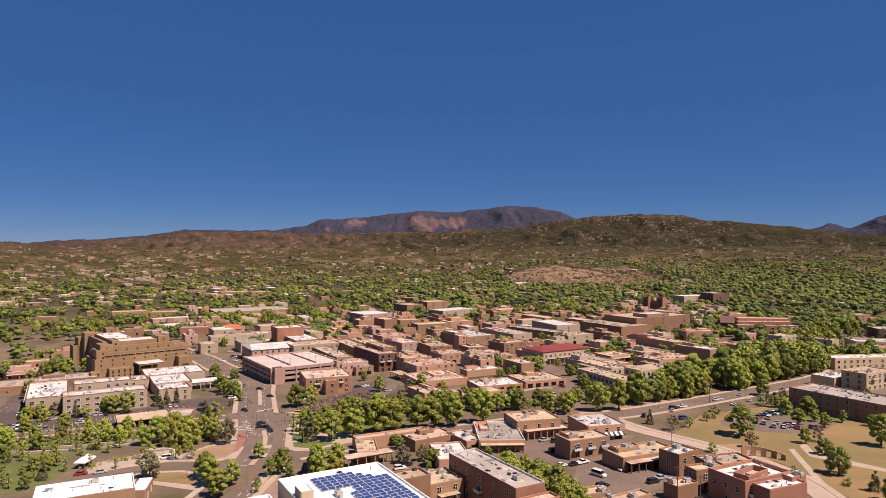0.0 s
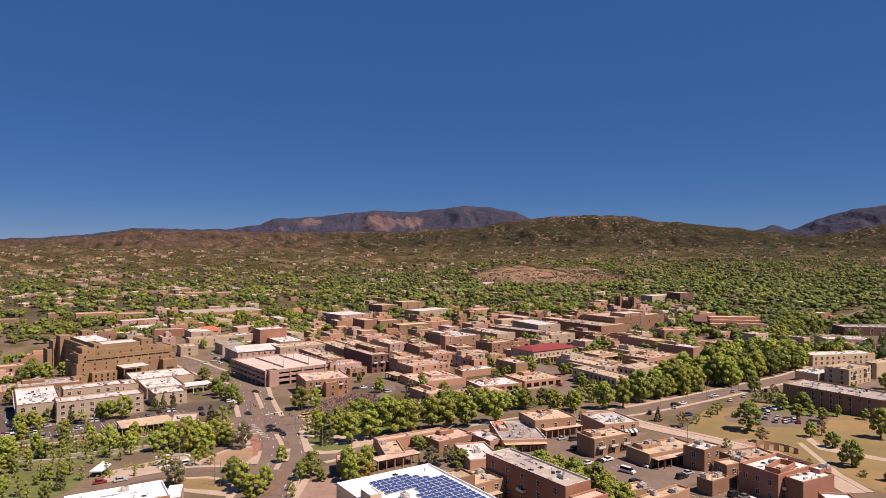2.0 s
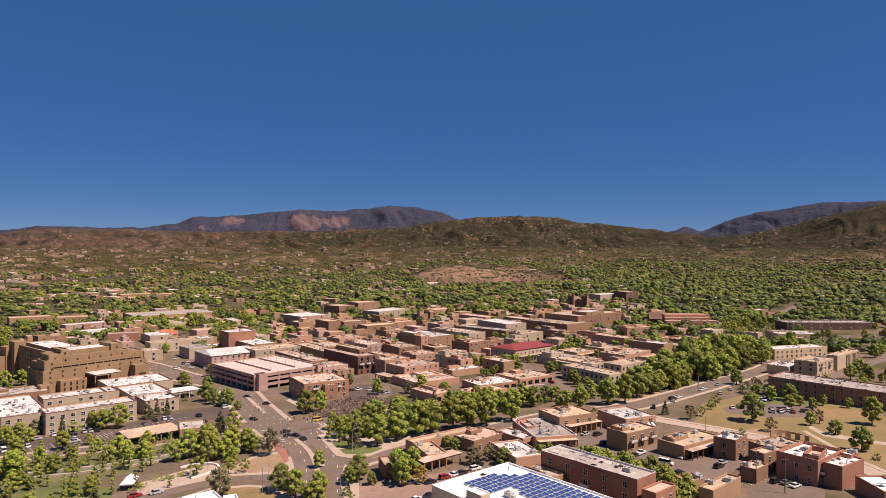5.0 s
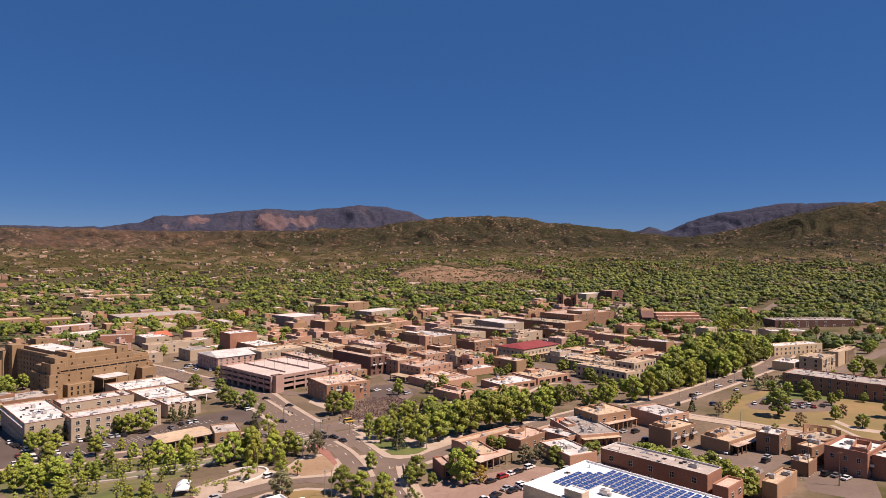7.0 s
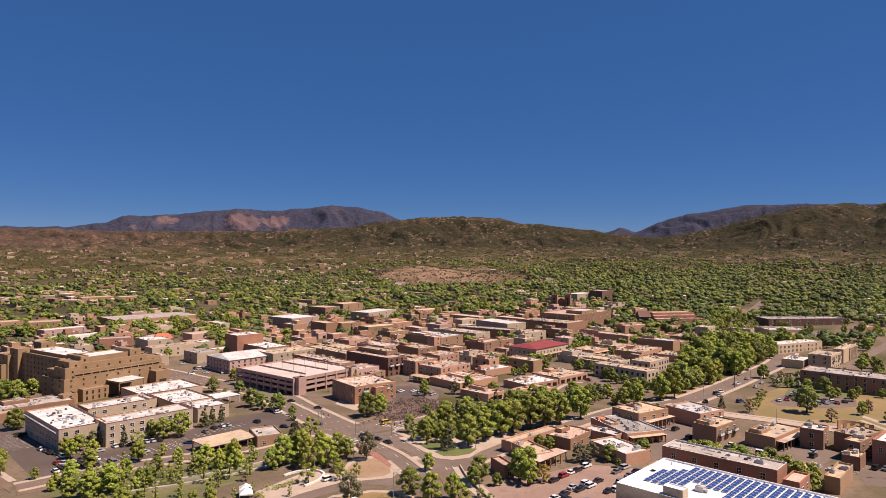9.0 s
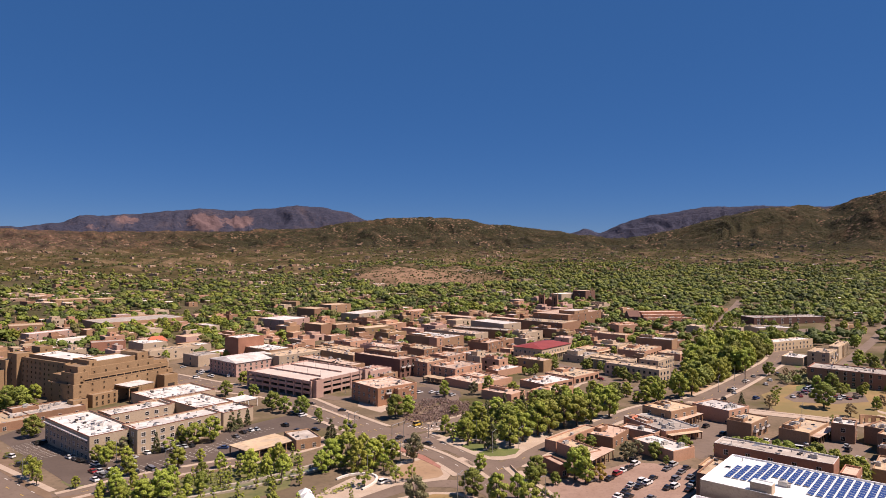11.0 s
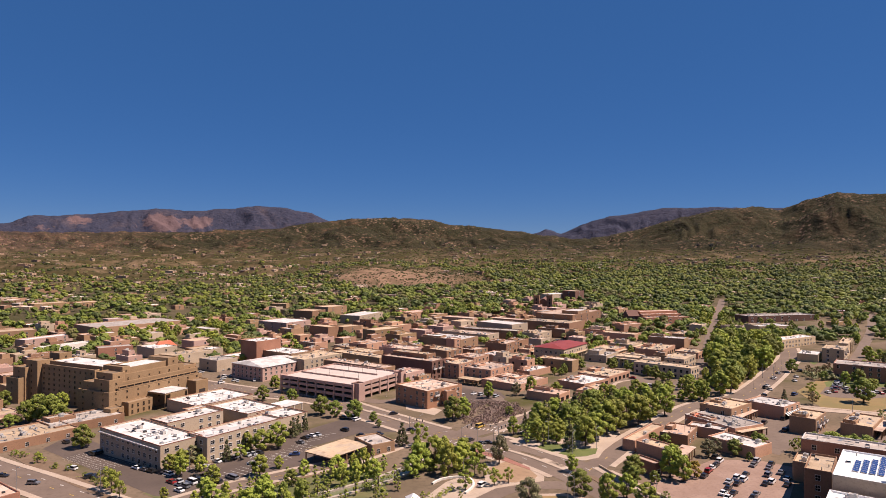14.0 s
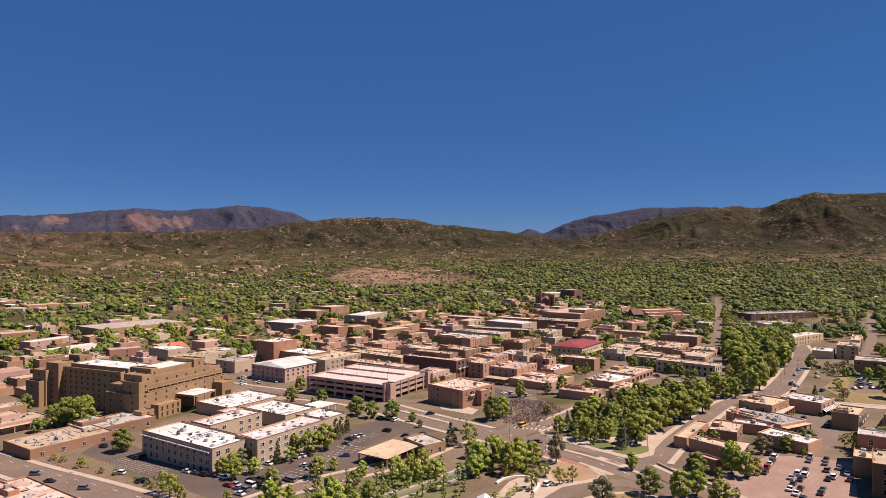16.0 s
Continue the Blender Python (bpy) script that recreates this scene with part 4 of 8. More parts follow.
def balconies(root, count, high):
    """Wooden or iron balconies with a slab, rail and balusters, and a French door behind each."""
    x, y, w, d, rot = front(root)
    if "balcony_rail" not in KIT:
        s = Solid()
        for z0, z1 in ((0.1, 0.62), (0.62, 1.05)):
            s.box(-1.7, 1.7, -1.3, -1.22, z0, z1)
        s.box(-1.7, -1.62, -1.22, 0, 0.1, 1.05).box(1.62, 1.7, -1.22, 0, 0.1, 1.05)
        KIT["balcony_rail"] = s.mesh("balcony_rail", WHITE_TRIM)
        KIT["balcony_floor"] = Solid().box(-1.75, 1.75, -1.35, 0.05, -0.22, 0).box(-1.5, -1.3, -1.1, 0.05, -0.5, -0.22).box(1.3, 1.5, -1.1, 0.05, -0.5, -0.22).mesh("balcony_floor", WOOD)
    at = pose(x, y, ground_at(x, y), 0, 0, rot)
    for k in range(count):
        m = at @ pose(-w + 2 * w * (k + 0.5) / count, -d - 0.02, high)
        floor = part("balcony_floor", KIT["balcony_floor"], root, m, "timber balcony on brackets")
        rail = new("balcony_rail", KIT["balcony_rail"])
        rail.parent = floor
        part("french_door", window_mesh(1.9, 2.4, WHITE_TRIM, "pair"), root, m @ pose(0, -0.03, 0.05))


def awning(root, stripe):
    """A striped canvas awning along the front."""
    x, y, w, d, rot = front(root)
    s = Solid()
    n = max(4, int(w * 1.6))
    for k in range(n):
        a, b = -w * 0.9 + 1.8 * w * k / n, -w * 0.9 + 1.8 * w * (k + 1) / n
        s.quad([(a, -d - 1.8, 2.5), (b, -d - 1.8, 2.5), (b, -d - 0.05, 3.5), (a, -d - 0.05, 3.5)], k % 2)
        s.quad([(a, -d - 1.8, 2.2), (b, -d - 1.8, 2.2), (b, -d - 1.8, 2.5), (a, -d - 1.8, 2.5)], k % 2)
    part("awning", s.mesh("awning", CANVAS_WHITE, stripe), root, pose(x, y, ground_at(x, y), 0, 0, rot), "striped canvas awning")


def house(label, category, x, y, w, d, h, rot, wall, roof, name="adobe_building", group="", **more):
    root = thing(name, x, y, label, category, group, rot)
    if category in ("shop", "restaurant"):
        more.setdefault("shop", True)
    block(root, x, y, w, d, h, rot, wall, roof, **more)
    if category in ("shop", "building", "hall", "office", "house") and 13 < w and 9 < d and 230 < y < 640 and group == "":
        rng = random.Random(int(x * 3 + y * 5))
        at = local(x, y, rot)
        for k in range(2 if w > 24 else 1):
            if rng.random() < 0.75:
                a, b = rng.uniform(-0.44, 0.0), rng.uniform(-0.1, 0.2)
                px, py, pw, pd = at(w * a, w * (a + rng.uniform(0.22, 0.42)), d * b, d * 0.46)
                block(root, px, py, pw, pd, h + rng.uniform(0.5, 1.6), rot, wall, roof, win="", units=1, clutter=False)
    return root


def portal(root, x, y, w, d, h, rot, post=STUCCO_TAN, roof=ROOF_TAN, gap=3.4, deep=0.45):
    """A covered porch: a roof slab with a beam, on posts all round its edge. x, y: middle."""
    gz = ground_at(x, y)
    at = pose(x, y, gz, 0, 0, rot)
    FOOTPRINTS.append((x, y, w / 2, d / 2, rot))
    part("porch_roof", Solid().box(-w / 2 - 0.3, w / 2 + 0.3, -d / 2 - 0.3, d / 2 + 0.3, -0.12, 0).mesh("porch_roof", roof), root, at @ pose(0, 0, h))
    part("beam", Solid().box(-w / 2, w / 2, -d / 2, -d / 2 + 0.35, -deep, 0).box(-w / 2, w / 2, d / 2 - 0.35, d / 2, -deep, 0)
         .box(-w / 2, -w / 2 + 0.35, -d / 2 + 0.35, d / 2 - 0.35, -deep, 0).box(w / 2 - 0.35, w / 2, -d / 2 + 0.35, d / 2 - 0.35, -deep, 0).mesh("beam", post), root, at @ pose(0, 0, h - 0.121))
    n = max(1, round(w / gap))
    key = ("post", post.name, round(h, 1))
    if key not in KIT:
        KIT[key] = Solid().box(-0.2, 0.2, -0.2, 0.2, -0.8, h - 0.3).mesh("post", post)
    for j in range(n + 1):
        for yy in (-d / 2 + 0.2, d / 2 - 0.2):
            part("post", KIT[key], root, at @ pose(-w / 2 + 0.2 + (w - 0.4) * j / n, yy, -0.1))


def pitched(root, x, y, w, d, z, rise, rot, mat, hip=0.0, over=0.5, gable=None):
    """A pitched roof, its ridge along local x, hipped by that much at both ends."""
    a, b = w / 2 + over, d / 2 + over
    s = Solid()
    r0, r1 = (-a + hip, 0, rise), (a - hip, 0, rise)
    s.quad([(-a, -b, 0), (a, -b, 0), r1, r0]).quad([(a, b, 0), (-a, b, 0), r0, r1])
    s.quad([(a, -b, 0), (a, b, 0), r1], 0 if hip else 1).quad([(-a, b, 0), (-a, -b, 0), r0], 0 if hip else 1)
    s.box(-a, a, -b, b, -0.25, 0.0)
    return part("roof", s.mesh("roof", mat, gable or mat), root, pose(x, y, z, 0, 0, rot))


def local(ox, oy, turn):
    """From corner-based local rectangles (u0, u1, v0, v1) to middle, width, depth and turn."""
    c, s = math.cos(radians(turn)), math.sin(radians(turn))

    def rect(u0, u1, v0, v1):
        u, v = (u0 + u1) / 2, (v0 + v1) / 2
        return ox + u * c - v * s, oy + u * s + v * c, u1 - u0, v1 - v0
    return rect

# ---- buildings ----
# the courtyard hotel with the white roofs
hotel = house("three-storey tan stucco hotel with white flat roofs round a court", "hotel", -219.9, 365.7, 19.4, 48.2, 10.6, 30.0, STUCCO_CREAM, ROOF_WHITE, name="courtyard_hotel", win="swe", units=7, trim=COPING_RUST, gap=4.2, size=(1.9, 1.9))
block(hotel, -184.5, 358.8, 40.5, 14.0, 10.3, 30.8, STUCCO_CREAM, ROOF_WHITE, win="sw", units=5, gap=4.2, size=(2.1, 1.9), trim=COPING_RUST)
block(hotel, -203.2, 392.4, 30.4, 14.0, 10.4, 30.8, STUCCO_CREAM, ROOF_WHITE, win="s", units=5, gap=4.2, size=(2.1, 1.9), trim=COPING_RUST)
block(hotel, -159.2, 386.9, 17.5, 18.0, 7.2, 30.8, STUCCO_CREAM, ROOF_WHITE, win="s", units=3, trim=COPING_RUST)
block(hotel, -173.4, 417.1, 21.7, 32.5, 6.4, 30.0, STUCCO_CREAM, ROOF_WHITE, win="", units=5, trim=COPING_RUST)
block(hotel, -187.5, 456.1, 37.6, 29.0, 5.6, 30.0, STUCCO_CREAM, ROOF_WHITE, win="", units=4, trim=COPING_RUST)
block(hotel, -195.0, 418.6, 12.2, 16.0, 7.0, 30.8, STUCCO_CREAM, ROOF_WHITE, win="s", units=3, trim=COPING_RUST)
at = pose(-219.9, 365.7, ground_at(-219.9, 365.7), 0, 0, 30.0)
part("pent_roof", Solid().box(-10.6, -9.72, -23.0, 23.5, 8.9, 9.25).mesh("pent_roof", ROOF_WHITE), hotel, at, "narrow white pent roof under the parapet")
portal(hotel, -152.8, 419.4, 17.5, 12.0, 4.6, 30.8, WHITE_TRIM, ROOF_WHITE, gap=6.0)
# check-in canopy and office of the hotel's car park
office = house("low tan stucco office with a flat roof", "office", -130.5, 326.5, 11.4, 15.7, 4.8, 11.9, STUCCO_TAN, ROOF_GREY, win="s", units=2)
portal(office, -147.7, 323.1, 22.7, 14.9, 4.0, 29.9, STUCCO_TAN, ROOF_TAN, gap=4.5)
# low brown buildings west of the hotel
low = house("long low brown stucco building with a cluttered tan roof", "building", -274.4, 422.8, 37.5, 26.0, 4.8, 30.0, STUCCO_BROWN, ROOF_TAN, win="s", units=16, gap=8)
house("low brown stucco building with a long blank wall", "building", -252.6, 442.7, 34.8, 22.0, 5.0, 30.0, STUCCO_BROWN, ROOF_GREY, win="s", units=5, gap=8)
house("red brick building with a pinkish gravel roof", "building", -277.4, 333.2, 16.0, 38.1, 6.0, 29.6, BRICK_RED, ROOF_PINK, win="ne", units=2)
# garage
garage = thing("parking_garage", -110.0, 455.0, "rose stucco parking garage with open decks and ramps", "parking garage", rot=32.0)
# church-like theatre group
theatre = house("dark brown brick theatre tower behind white roofs", "theatre", -139.0, 587.3, 24.0, 19.0, 19.5, 30.0, STUCCO_RED, ROOF_WHITE, name="theatre", win="", units=1)
block(theatre, -126.6, 576.3, 21.4, 51.4, 12.0, 30.0, STUCCO_TAN, ROOF_WHITE, win="s", units=1)
block(theatre, -107.0, 541.2, 39.6, 20.9, 11.0, 30.0, STUCCO_CREAM, ROOF_TAN, win="s", units=2)
rosehall = house("rose stucco hall with a white pitched roof", "hall", -141.3, 537.7, 38.0, 34.0, 9.5, 30.0, STUCCO_ROSE, ROOF_WHITE, win="sw", units=0)
# pink stucco inn and the tall brown block
inn = house("three-storey pink adobe office building with stepped corners", "office building", -72.4, 402.9, 27.5, 27.0, 10.2, 20.0, STUCCO_ORANGE, ROOF_PINK, win="sew", units=6, gap=4.8)
block(inn, -66.4, 390.2, 8.0, 7.0, 8.6, 20.0, STUCCO_ORANGE, ROOF_PINK, win="sw", units=0)
brown = house("tall dark brown brick block with balconies", "building", -49.5, 485.6, 16.4, 45.4, 13.0, 30.0, BRICK_DARK, ROOF_PINK, win="se", units=4, casing=DARK_TRIM)
block(brown, -46.5, 491.8, 10.9, 31.2, 15.5, 30.0, STUCCO_BROWN, ROOF_TAN, win="s", units=1)
house("three-storey tan adobe building with dark windows", "building", -22.8, 471.8, 22.1, 20.8, 10.0, 30.0, STUCCO_PINK, ROOF_TAN, win="sw", units=3)
house("three-storey tan adobe building with dark windows", "building", -9.6, 446.5, 29.7, 21.0, 9.5, 30.0, STUCCO_PINK, ROOF_PINK, win="sew", units=4)
# red-roofed office
red = house("white stucco office building under a red hipped metal roof", "office building", 86.0, 501.0, 45.0, 26.0, 9.0, 30.0, STUCCO_CREAM, ROOF_GREY, win="sew", units=0, gap=4.0)
house("long low building with a white flat roof and shop front", "shop", 21.5, 579.0, 30.0, 42.0, 11.4, 32.0, STUCCO_TAN, ROOF_WHITE, win="s", units=3)
house("tan two-storey building with white parapets", "shop", 110.0, 642.0, 26.0, 46.0, 11.4, 22.0, STUCCO_CREAM, ROOF_WHITE, win="s", units=5)
laf = house("large stepped brown adobe hotel with terraces", "hotel", 205.3, 660.3, 75.1, 42.8, 15.0, 30.0, STUCCO_BROWN, ROOF_PINK, name="stepped_adobe_hotel", win="sew", units=4)
block(laf, 165.6, 633.1, 39.1, 55.8, 11.0, 30.0, STUCCO_BROWN, ROOF_TAN, win="w", units=2)
block(laf, 205.3, 648.1, 30.6, 18.8, 18.0, 30.0, STUCCO_TAN, ROOF_WHITE, win="s", units=1)
house("long low tan adobe shop row with a blank wall", "shop", 182.0, 560.0, 16.0, 54.0, 6.6, 29.0, STUCCO_PINK, ROOF_TAN, win="", units=7)
house("low pink adobe building", "shop", 229.0, 590.0, 31.0, 16.0, 8.6, 8.0, STUCCO_PINK, ROOF_PINK, win="s", units=2)
house("tan stucco hall with a white roof", "hall", 192.0, 494.0, 15.0, 31.0, 9.0, 32.0, STUCCO_TAN, ROOF_WHITE, win="", units=4)
house("low red-tan adobe shop row", "shop", 160.0, 474.0, 38.0, 22.0, 5.6, 32.0, STUCCO_PINK, ROOF_TAN, win="s", units=5)
whiteinn = house("cream stucco inn with balconies and a tan roof", "inn", 106.0, 433.0, 30.0, 14.0, 7.6, -62.0, STUCCO_CREAM, ROOF_TAN, win="swe", units=4, gap=3.6, casing=BLUE_TRIM)
block(whiteinn, 98.5, 396.0, 14.0, 40.0, 8.0, 23.0, STUCCO_CREAM, ROOF_TAN, win="sw", units=3, gap=3.6, casing=BLUE_TRIM)
block(whiteinn, 130.8, 416.2, 29.8, 14.0, 8.0, 30.0, STUCCO_CREAM, ROOF_TAN, win="sw", units=3, gap=3.6, casing=BLUE_TRIM)
house("low tan adobe market hall with a broad flat roof", "shop", 58.0, 410.0, 29.0, 23.0, 4.4, 24.0, STUCCO_PINK, ROOF_TAN, win="s", units=6)
house("low shop with a pale blue-white metal roof", "shop", 25.5, 446.0, 26.0, 11.0, 4.6, 24.0, STUCCO_PINK, ROOF_WHITE, win="", units=2)
market = house("single-storey adobe market with a shaded porch", "shop", -5.0, 420.0, 33.0, 29.0, 4.6, 24.0, STUCCO_PINK, ROOF_PINK, win="", units=7)
portal(market, -28.5, 436.4, 15.3, 7.0, 4.0, -60.0, STUCCO_TAN, ROOF_TAN)
house("low adobe shop with a white-patched roof", "shop", 31.0, 396.0, 28.0, 20.0, 4.2, 20.0, STUCCO_PINK, ROOF_WHITE, win="s", units=5)
house("low adobe shop with a pink gravel roof", "shop", -9.1, 374.9, 14.6, 20.8, 4.8, 30.0, STUCCO_PINK, ROOF_PINK, win="s", units=3)
house("low adobe shop with a tan roof", "shop", 17.2, 366.7, 33.2, 12.0, 4.5, 30.0, STUCCO_PINK, ROOF_TAN, win="", units=3)
# solar-roofed hall and the buildings by the gravel car park
solar = house("long pale stucco hall whose white roof carries solar panels", "hall", -16.5, 157.0, 62.0, 29.4, 18.0, -60.5, STUCCO_CREAM, ROOF_MEMBRANE, name="solar_roofed_hall", win="", units=0, clutter=False, cap=ROOF_MEMBRANE, parapet=0.5)
brick = house("long red-brown stucco hall with a grey roof and balconies", "hall", 16.1, 208.0, 38.0, 10.9, 11.5, -60.0, STUCCO_RED, ROOF_GREY, win="sw", units=4, gap=7, cap=ROOF_WHITE)
block(brick, 27.6, 188.0, 5.0, 11.5, 8.6, -60.0, STUCCO_RED, ROOF_PINK, win="e", units=0)
# row along the river street
row = house("two-storey tan stucco building with a tan gravel roof", "building", 39.3, 291.2, 20.5, 16.2, 8.0, 15.3, STUCCO_TAN, ROOF_TAN, win="sw", units=5, gap=5)
portal(row, 44.1, 283.6, 18.8, 4.0, 4.0, 20.1, STUCCO_TAN, ROOF_PINK)
rowb = house("low adobe shop row with a patched grey roof", "shop", 23.2, 277.9, 18.7, 28.5, 5.0, 2.3, STUCCO_PINK, ROOF_GREY, win="", units=9, cap=ROOF_WHITE)
house("low adobe shop with a white roof", "shop", 8.9, 273.0, 8.0, 16.3, 4.6, 29.7, STUCCO_PINK, ROOF_WHITE, win="s", units=2)
house("low adobe shop with a bright white roof", "shop", 2.7, 250.6, 12.8, 20.8, 4.8, 11.1, STUCCO_PINK, ROOF_WHITE, win="e", units=6)
adobe = house("rambling low adobe house round a planted court", "house", -30.4, 260.5, 8.3, 17.4, 4.8, 10.8, STUCCO_PINK, ROOF_TAN, win="s", units=3, vigas=True)
block(adobe, -22.2, 279.5, 32.6, 5.6, 4.6, 26.7, STUCCO_PINK, ROOF_TAN, win="", units=1)
portal(adobe, -28.5, 250.3, 18.2, 5.0, 4.2, 29.4, STUCCO_TAN, ROOF_PINK)
house("low adobe house with a brown roof", "house", -6.2, 275.0, 19.4, 11.9, 4.8, 32.2, STUCCO_BROWN, ROOF_PINK, win="s", units=2)
gate = house("small red brick house with a wooden door", "house", -48.6, 247.4, 4.1, 11.2, 5.0, 5.9, BRICK_RED, ROOF_PINK, win="s", units=0)
# shops by the eastern car park
restaurant = house("white-roofed restaurant with striped awnings", "restaurant", 66.9, 287.5, 17.7, 19.7, 6.5, 14.7, STUCCO_PINK, ROOF_WHITE, win="s", units=7)
balconied = house("two-storey tan adobe house with wooden balconies", "house", 54.8, 258.5, 18.8, 10.8, 7.5, 23.4, STUCCO_TAN, ROOF_TAN, win="s", units=2, size=(1.8, 2.0))
gallery = house("low tan adobe gallery with a shaded porch", "shop", 73.8, 245.8, 25.6, 12.3, 5.2, 23.2, STUCCO_TAN, ROOF_TAN, win="s", units=6)
house("two-storey brown office with a white roof", "office", 84.4, 235.2, 11.1, 8.7, 8.0, 33.4, STUCCO_BROWN, ROOF_WHITE, win="sw", units=5)
house("two-storey brown adobe office", "office", 87.1, 217.2, 13.3, 5.7, 7.5, 20.5, STUCCO_BROWN, ROOF_TAN, win="sw", units=2)
house("long low adobe office with a cluttered tan roof", "office", 97.4, 226.2, 17.4, 10.3, 7.0, 14.7, STUCCO_BROWN, ROOF_TAN, win="", units=9)
house("tan adobe house with a walled roof", "house", 53.5, 195.7, 19.5, 4.8, 5.5, 30.4, STUCCO_TAN, ROOF_TAN, win="e", units=3)
house("tan adobe house with a walled roof", "house", 46.0, 200.9, 8.3, 5.8, 6.0, 20.8, STUCCO_TAN, ROOF_TAN, win="", units=2)
house("low brown adobe shed", "shed", 75.8, 209.4, 9.4, 5.9, 5.0, 28.8, STUCCO_BROWN, ROOF_TAN, win="", units=4)
capitol = house("large red-brown stucco office with white stepped roofs", "office building", 96.8, 207.7, 20.9, 13.9, 9.0, 26.5, STUCCO_RED, ROOF_WHITE, win="sw", units=7, gap=3.6, size=(1.3, 1.7), parapet=1.2)
block(capitol, 101.5, 197.9, 15.9, 6.3, 8.0, 23.3, STUCCO_RED, ROOF_WHITE, win="e", units=2)
block(capitol, 102.4, 183.0, 9.1, 14.5, 5.0, -12.0, STUCCO_RED, ROOF_MEMBRANE, win="", units=0)
block(capitol, 95.6, 204.0, 11.9, 5.0, 9.9, 36.9, STUCCO_RED, ROOF_PINK, win="s", units=2, parapet=1.6, gap=3.6, size=(1.3, 1.7))
block(capitol, 108.6, 203.2, 7.3, 3.6, 8.8, 28.8, STUCCO_RED, ROOF_MEMBRANE, win="s", units=1, gap=3.4, size=(1.3, 1.7))
# brick office by the park and the state offices behind it
bricko = house("long red brick office with white windows and a grey roof", "office building", 198.6, 309.2, 61.1, 22.0, 9.5, -60.0, BRICK_RED, ROOF_GREY, win="sw", units=4, gap=4.2, size=(1.5, 2.0))
state = house("cream stucco state office with fluted columns", "office building", 244.0, 378.0, 27.0, 14.0, 10.0, 29.0, STUCCO_SAND, ROOF_TAN, win="sw", units=3)
block(state, 282.7, 396.4, 6.5, 41.2, 10.0, -60.0, STUCCO_SAND, ROOF_TAN, win="s", units=2)
block(state, 285.0, 446.0, 52.0, 13.0, 7.6, 8.0, STUCCO_SAND, ROOF_WHITE, win="s", units=1)
block(state, 231.0, 389.0, 14.0, 22.0, 5.8, -60.0, STUCCO_SAND, ROOF_WHITE, win="", units=3)
colonnade = pose(282.7, 396.4, ground_at(282.7, 396.4), 0, 0, -60.0)
# one dark panel paints the shade between the columns
part("colonnade_shade", Solid().box(3.28, 3.34, -4.0, 19.0, 1.0, 8.6).mesh("colonnade_shade", SHADE_TONE), state, colonnade, "dark panel standing in for shade behind the columns")
column = Solid().box(3.34, 4.1, -0.45, 0.45, 0.4, 8.6).box(3.3, 4.25, -0.6, 0.6, 8.6, 9.1).mesh("column", STUCCO_SAND)
for k in range(10):
    part("column", column, state, colonnade @ pose(0, -3.5 + 2.45 * k, 0))
house("broad low building with a white roof", "building", 339.0, 514.0, 37.0, 24.0, 8.0, -14.0, STUCCO_SAND, ROOF_WHITE, win="s", units=4)
house("long low office with a white rim and dark windows", "office building", 426.0, 577.0, 88.0, 22.0, 7.4, -10.0, BRICK_DARK, ROOF_GREY, win="s", units=4, size=(2.6, 2.0), gap=3.2, trim=STUCCO_WHITE)
decks = house("stepped red-brown parking structure with open decks", "parking garage", 311.0, 632.0, 62.0, 34.0, 7.4, -8.0, STUCCO_RED, ROOF_PINK, win="s", units=3, size=(3.6, 1.2), gap=4.2, style="fixed")
for step, (up, back) in enumerate(((9.6, 6.0), (11.6, 12.0))):
    block(decks, 311.0 + 0.14 * back, 632.0 + back, 56.0 - 7 * step, 24.0 - 9 * step, up, -8.0, STUCCO_RED, ROOF_PINK, win="s", units=1, size=(3.6, 1.0), gap=4.2, style="fixed")
# church and tower block
tower = house("six-storey brown brick tower block", "building", 358.0, 868.0, 26.0, 22.0, 16.0, 25.0, BRICK_DARK, ROOF_TAN, win="sw", units=2)
block(tower, 332.0, 880.0, 44.0, 20.0, 12.0, 25.0, STUCCO_CREAM, ROOF_WHITE, win="s", units=1)
# north-western blocks
house("long two-storey beige stucco school with rows of windows", "school", -380.0, 797.0, 40.0, 20.0, 8.0, 28.0, STUCCO_TAN, ROOF_TAN, win="s", units=4)
house("long two-storey beige stucco school with rows of windows", "school", -336.0, 793.0, 30.0, 24.0, 8.0, 16.0, STUCCO_TAN, ROOF_TAN, win="sw", units=4)
house("pink stucco townhouse row with pale roofs", "townhouse", -306.0, 740.0, 44.0, 14.0, 6.5, 40.0, STUCCO_ROSE, ROOF_WHITE, win="s", units=3)
house("white stucco townhouse row", "townhouse", -286.0, 693.0, 46.0, 10.0, 5.0, 38.0, STUCCO_WHITE, ROOF_WHITE, win="s", units=2)
house("dark red brick two-storey building", "building", -246.0, 651.0, 26.0, 14.0, 7.0, 12.0, BRICK_RED, ROOF_GREY, win="s", units=2)
solblue = house("broad low tan hall with blue solar panels on its roof", "hall", -238.0, 811.0, 90.0, 50.0, 7.0, 28.0, STUCCO_TAN, ROOF_GREY, win="", units=1)
house("long cream two-storey stucco office", "office building", -194.8, 610.7, 43.2, 14.0, 8.0, 30.0, STUCCO_CREAM, ROOF_TAN, win="sw", units=3)
house("cream two-storey stucco office", "office building", -214.2, 636.1, 20.1, 26.1, 8.0, 30.0, STUCCO_CREAM, ROOF_WHITE, win="s", units=2)
house("cream two-storey stucco office", "office building", -173.7, 629.2, 15.0, 14.0, 8.0, 30.0, STUCCO_CREAM, ROOF_WHITE, win="s", units=2)
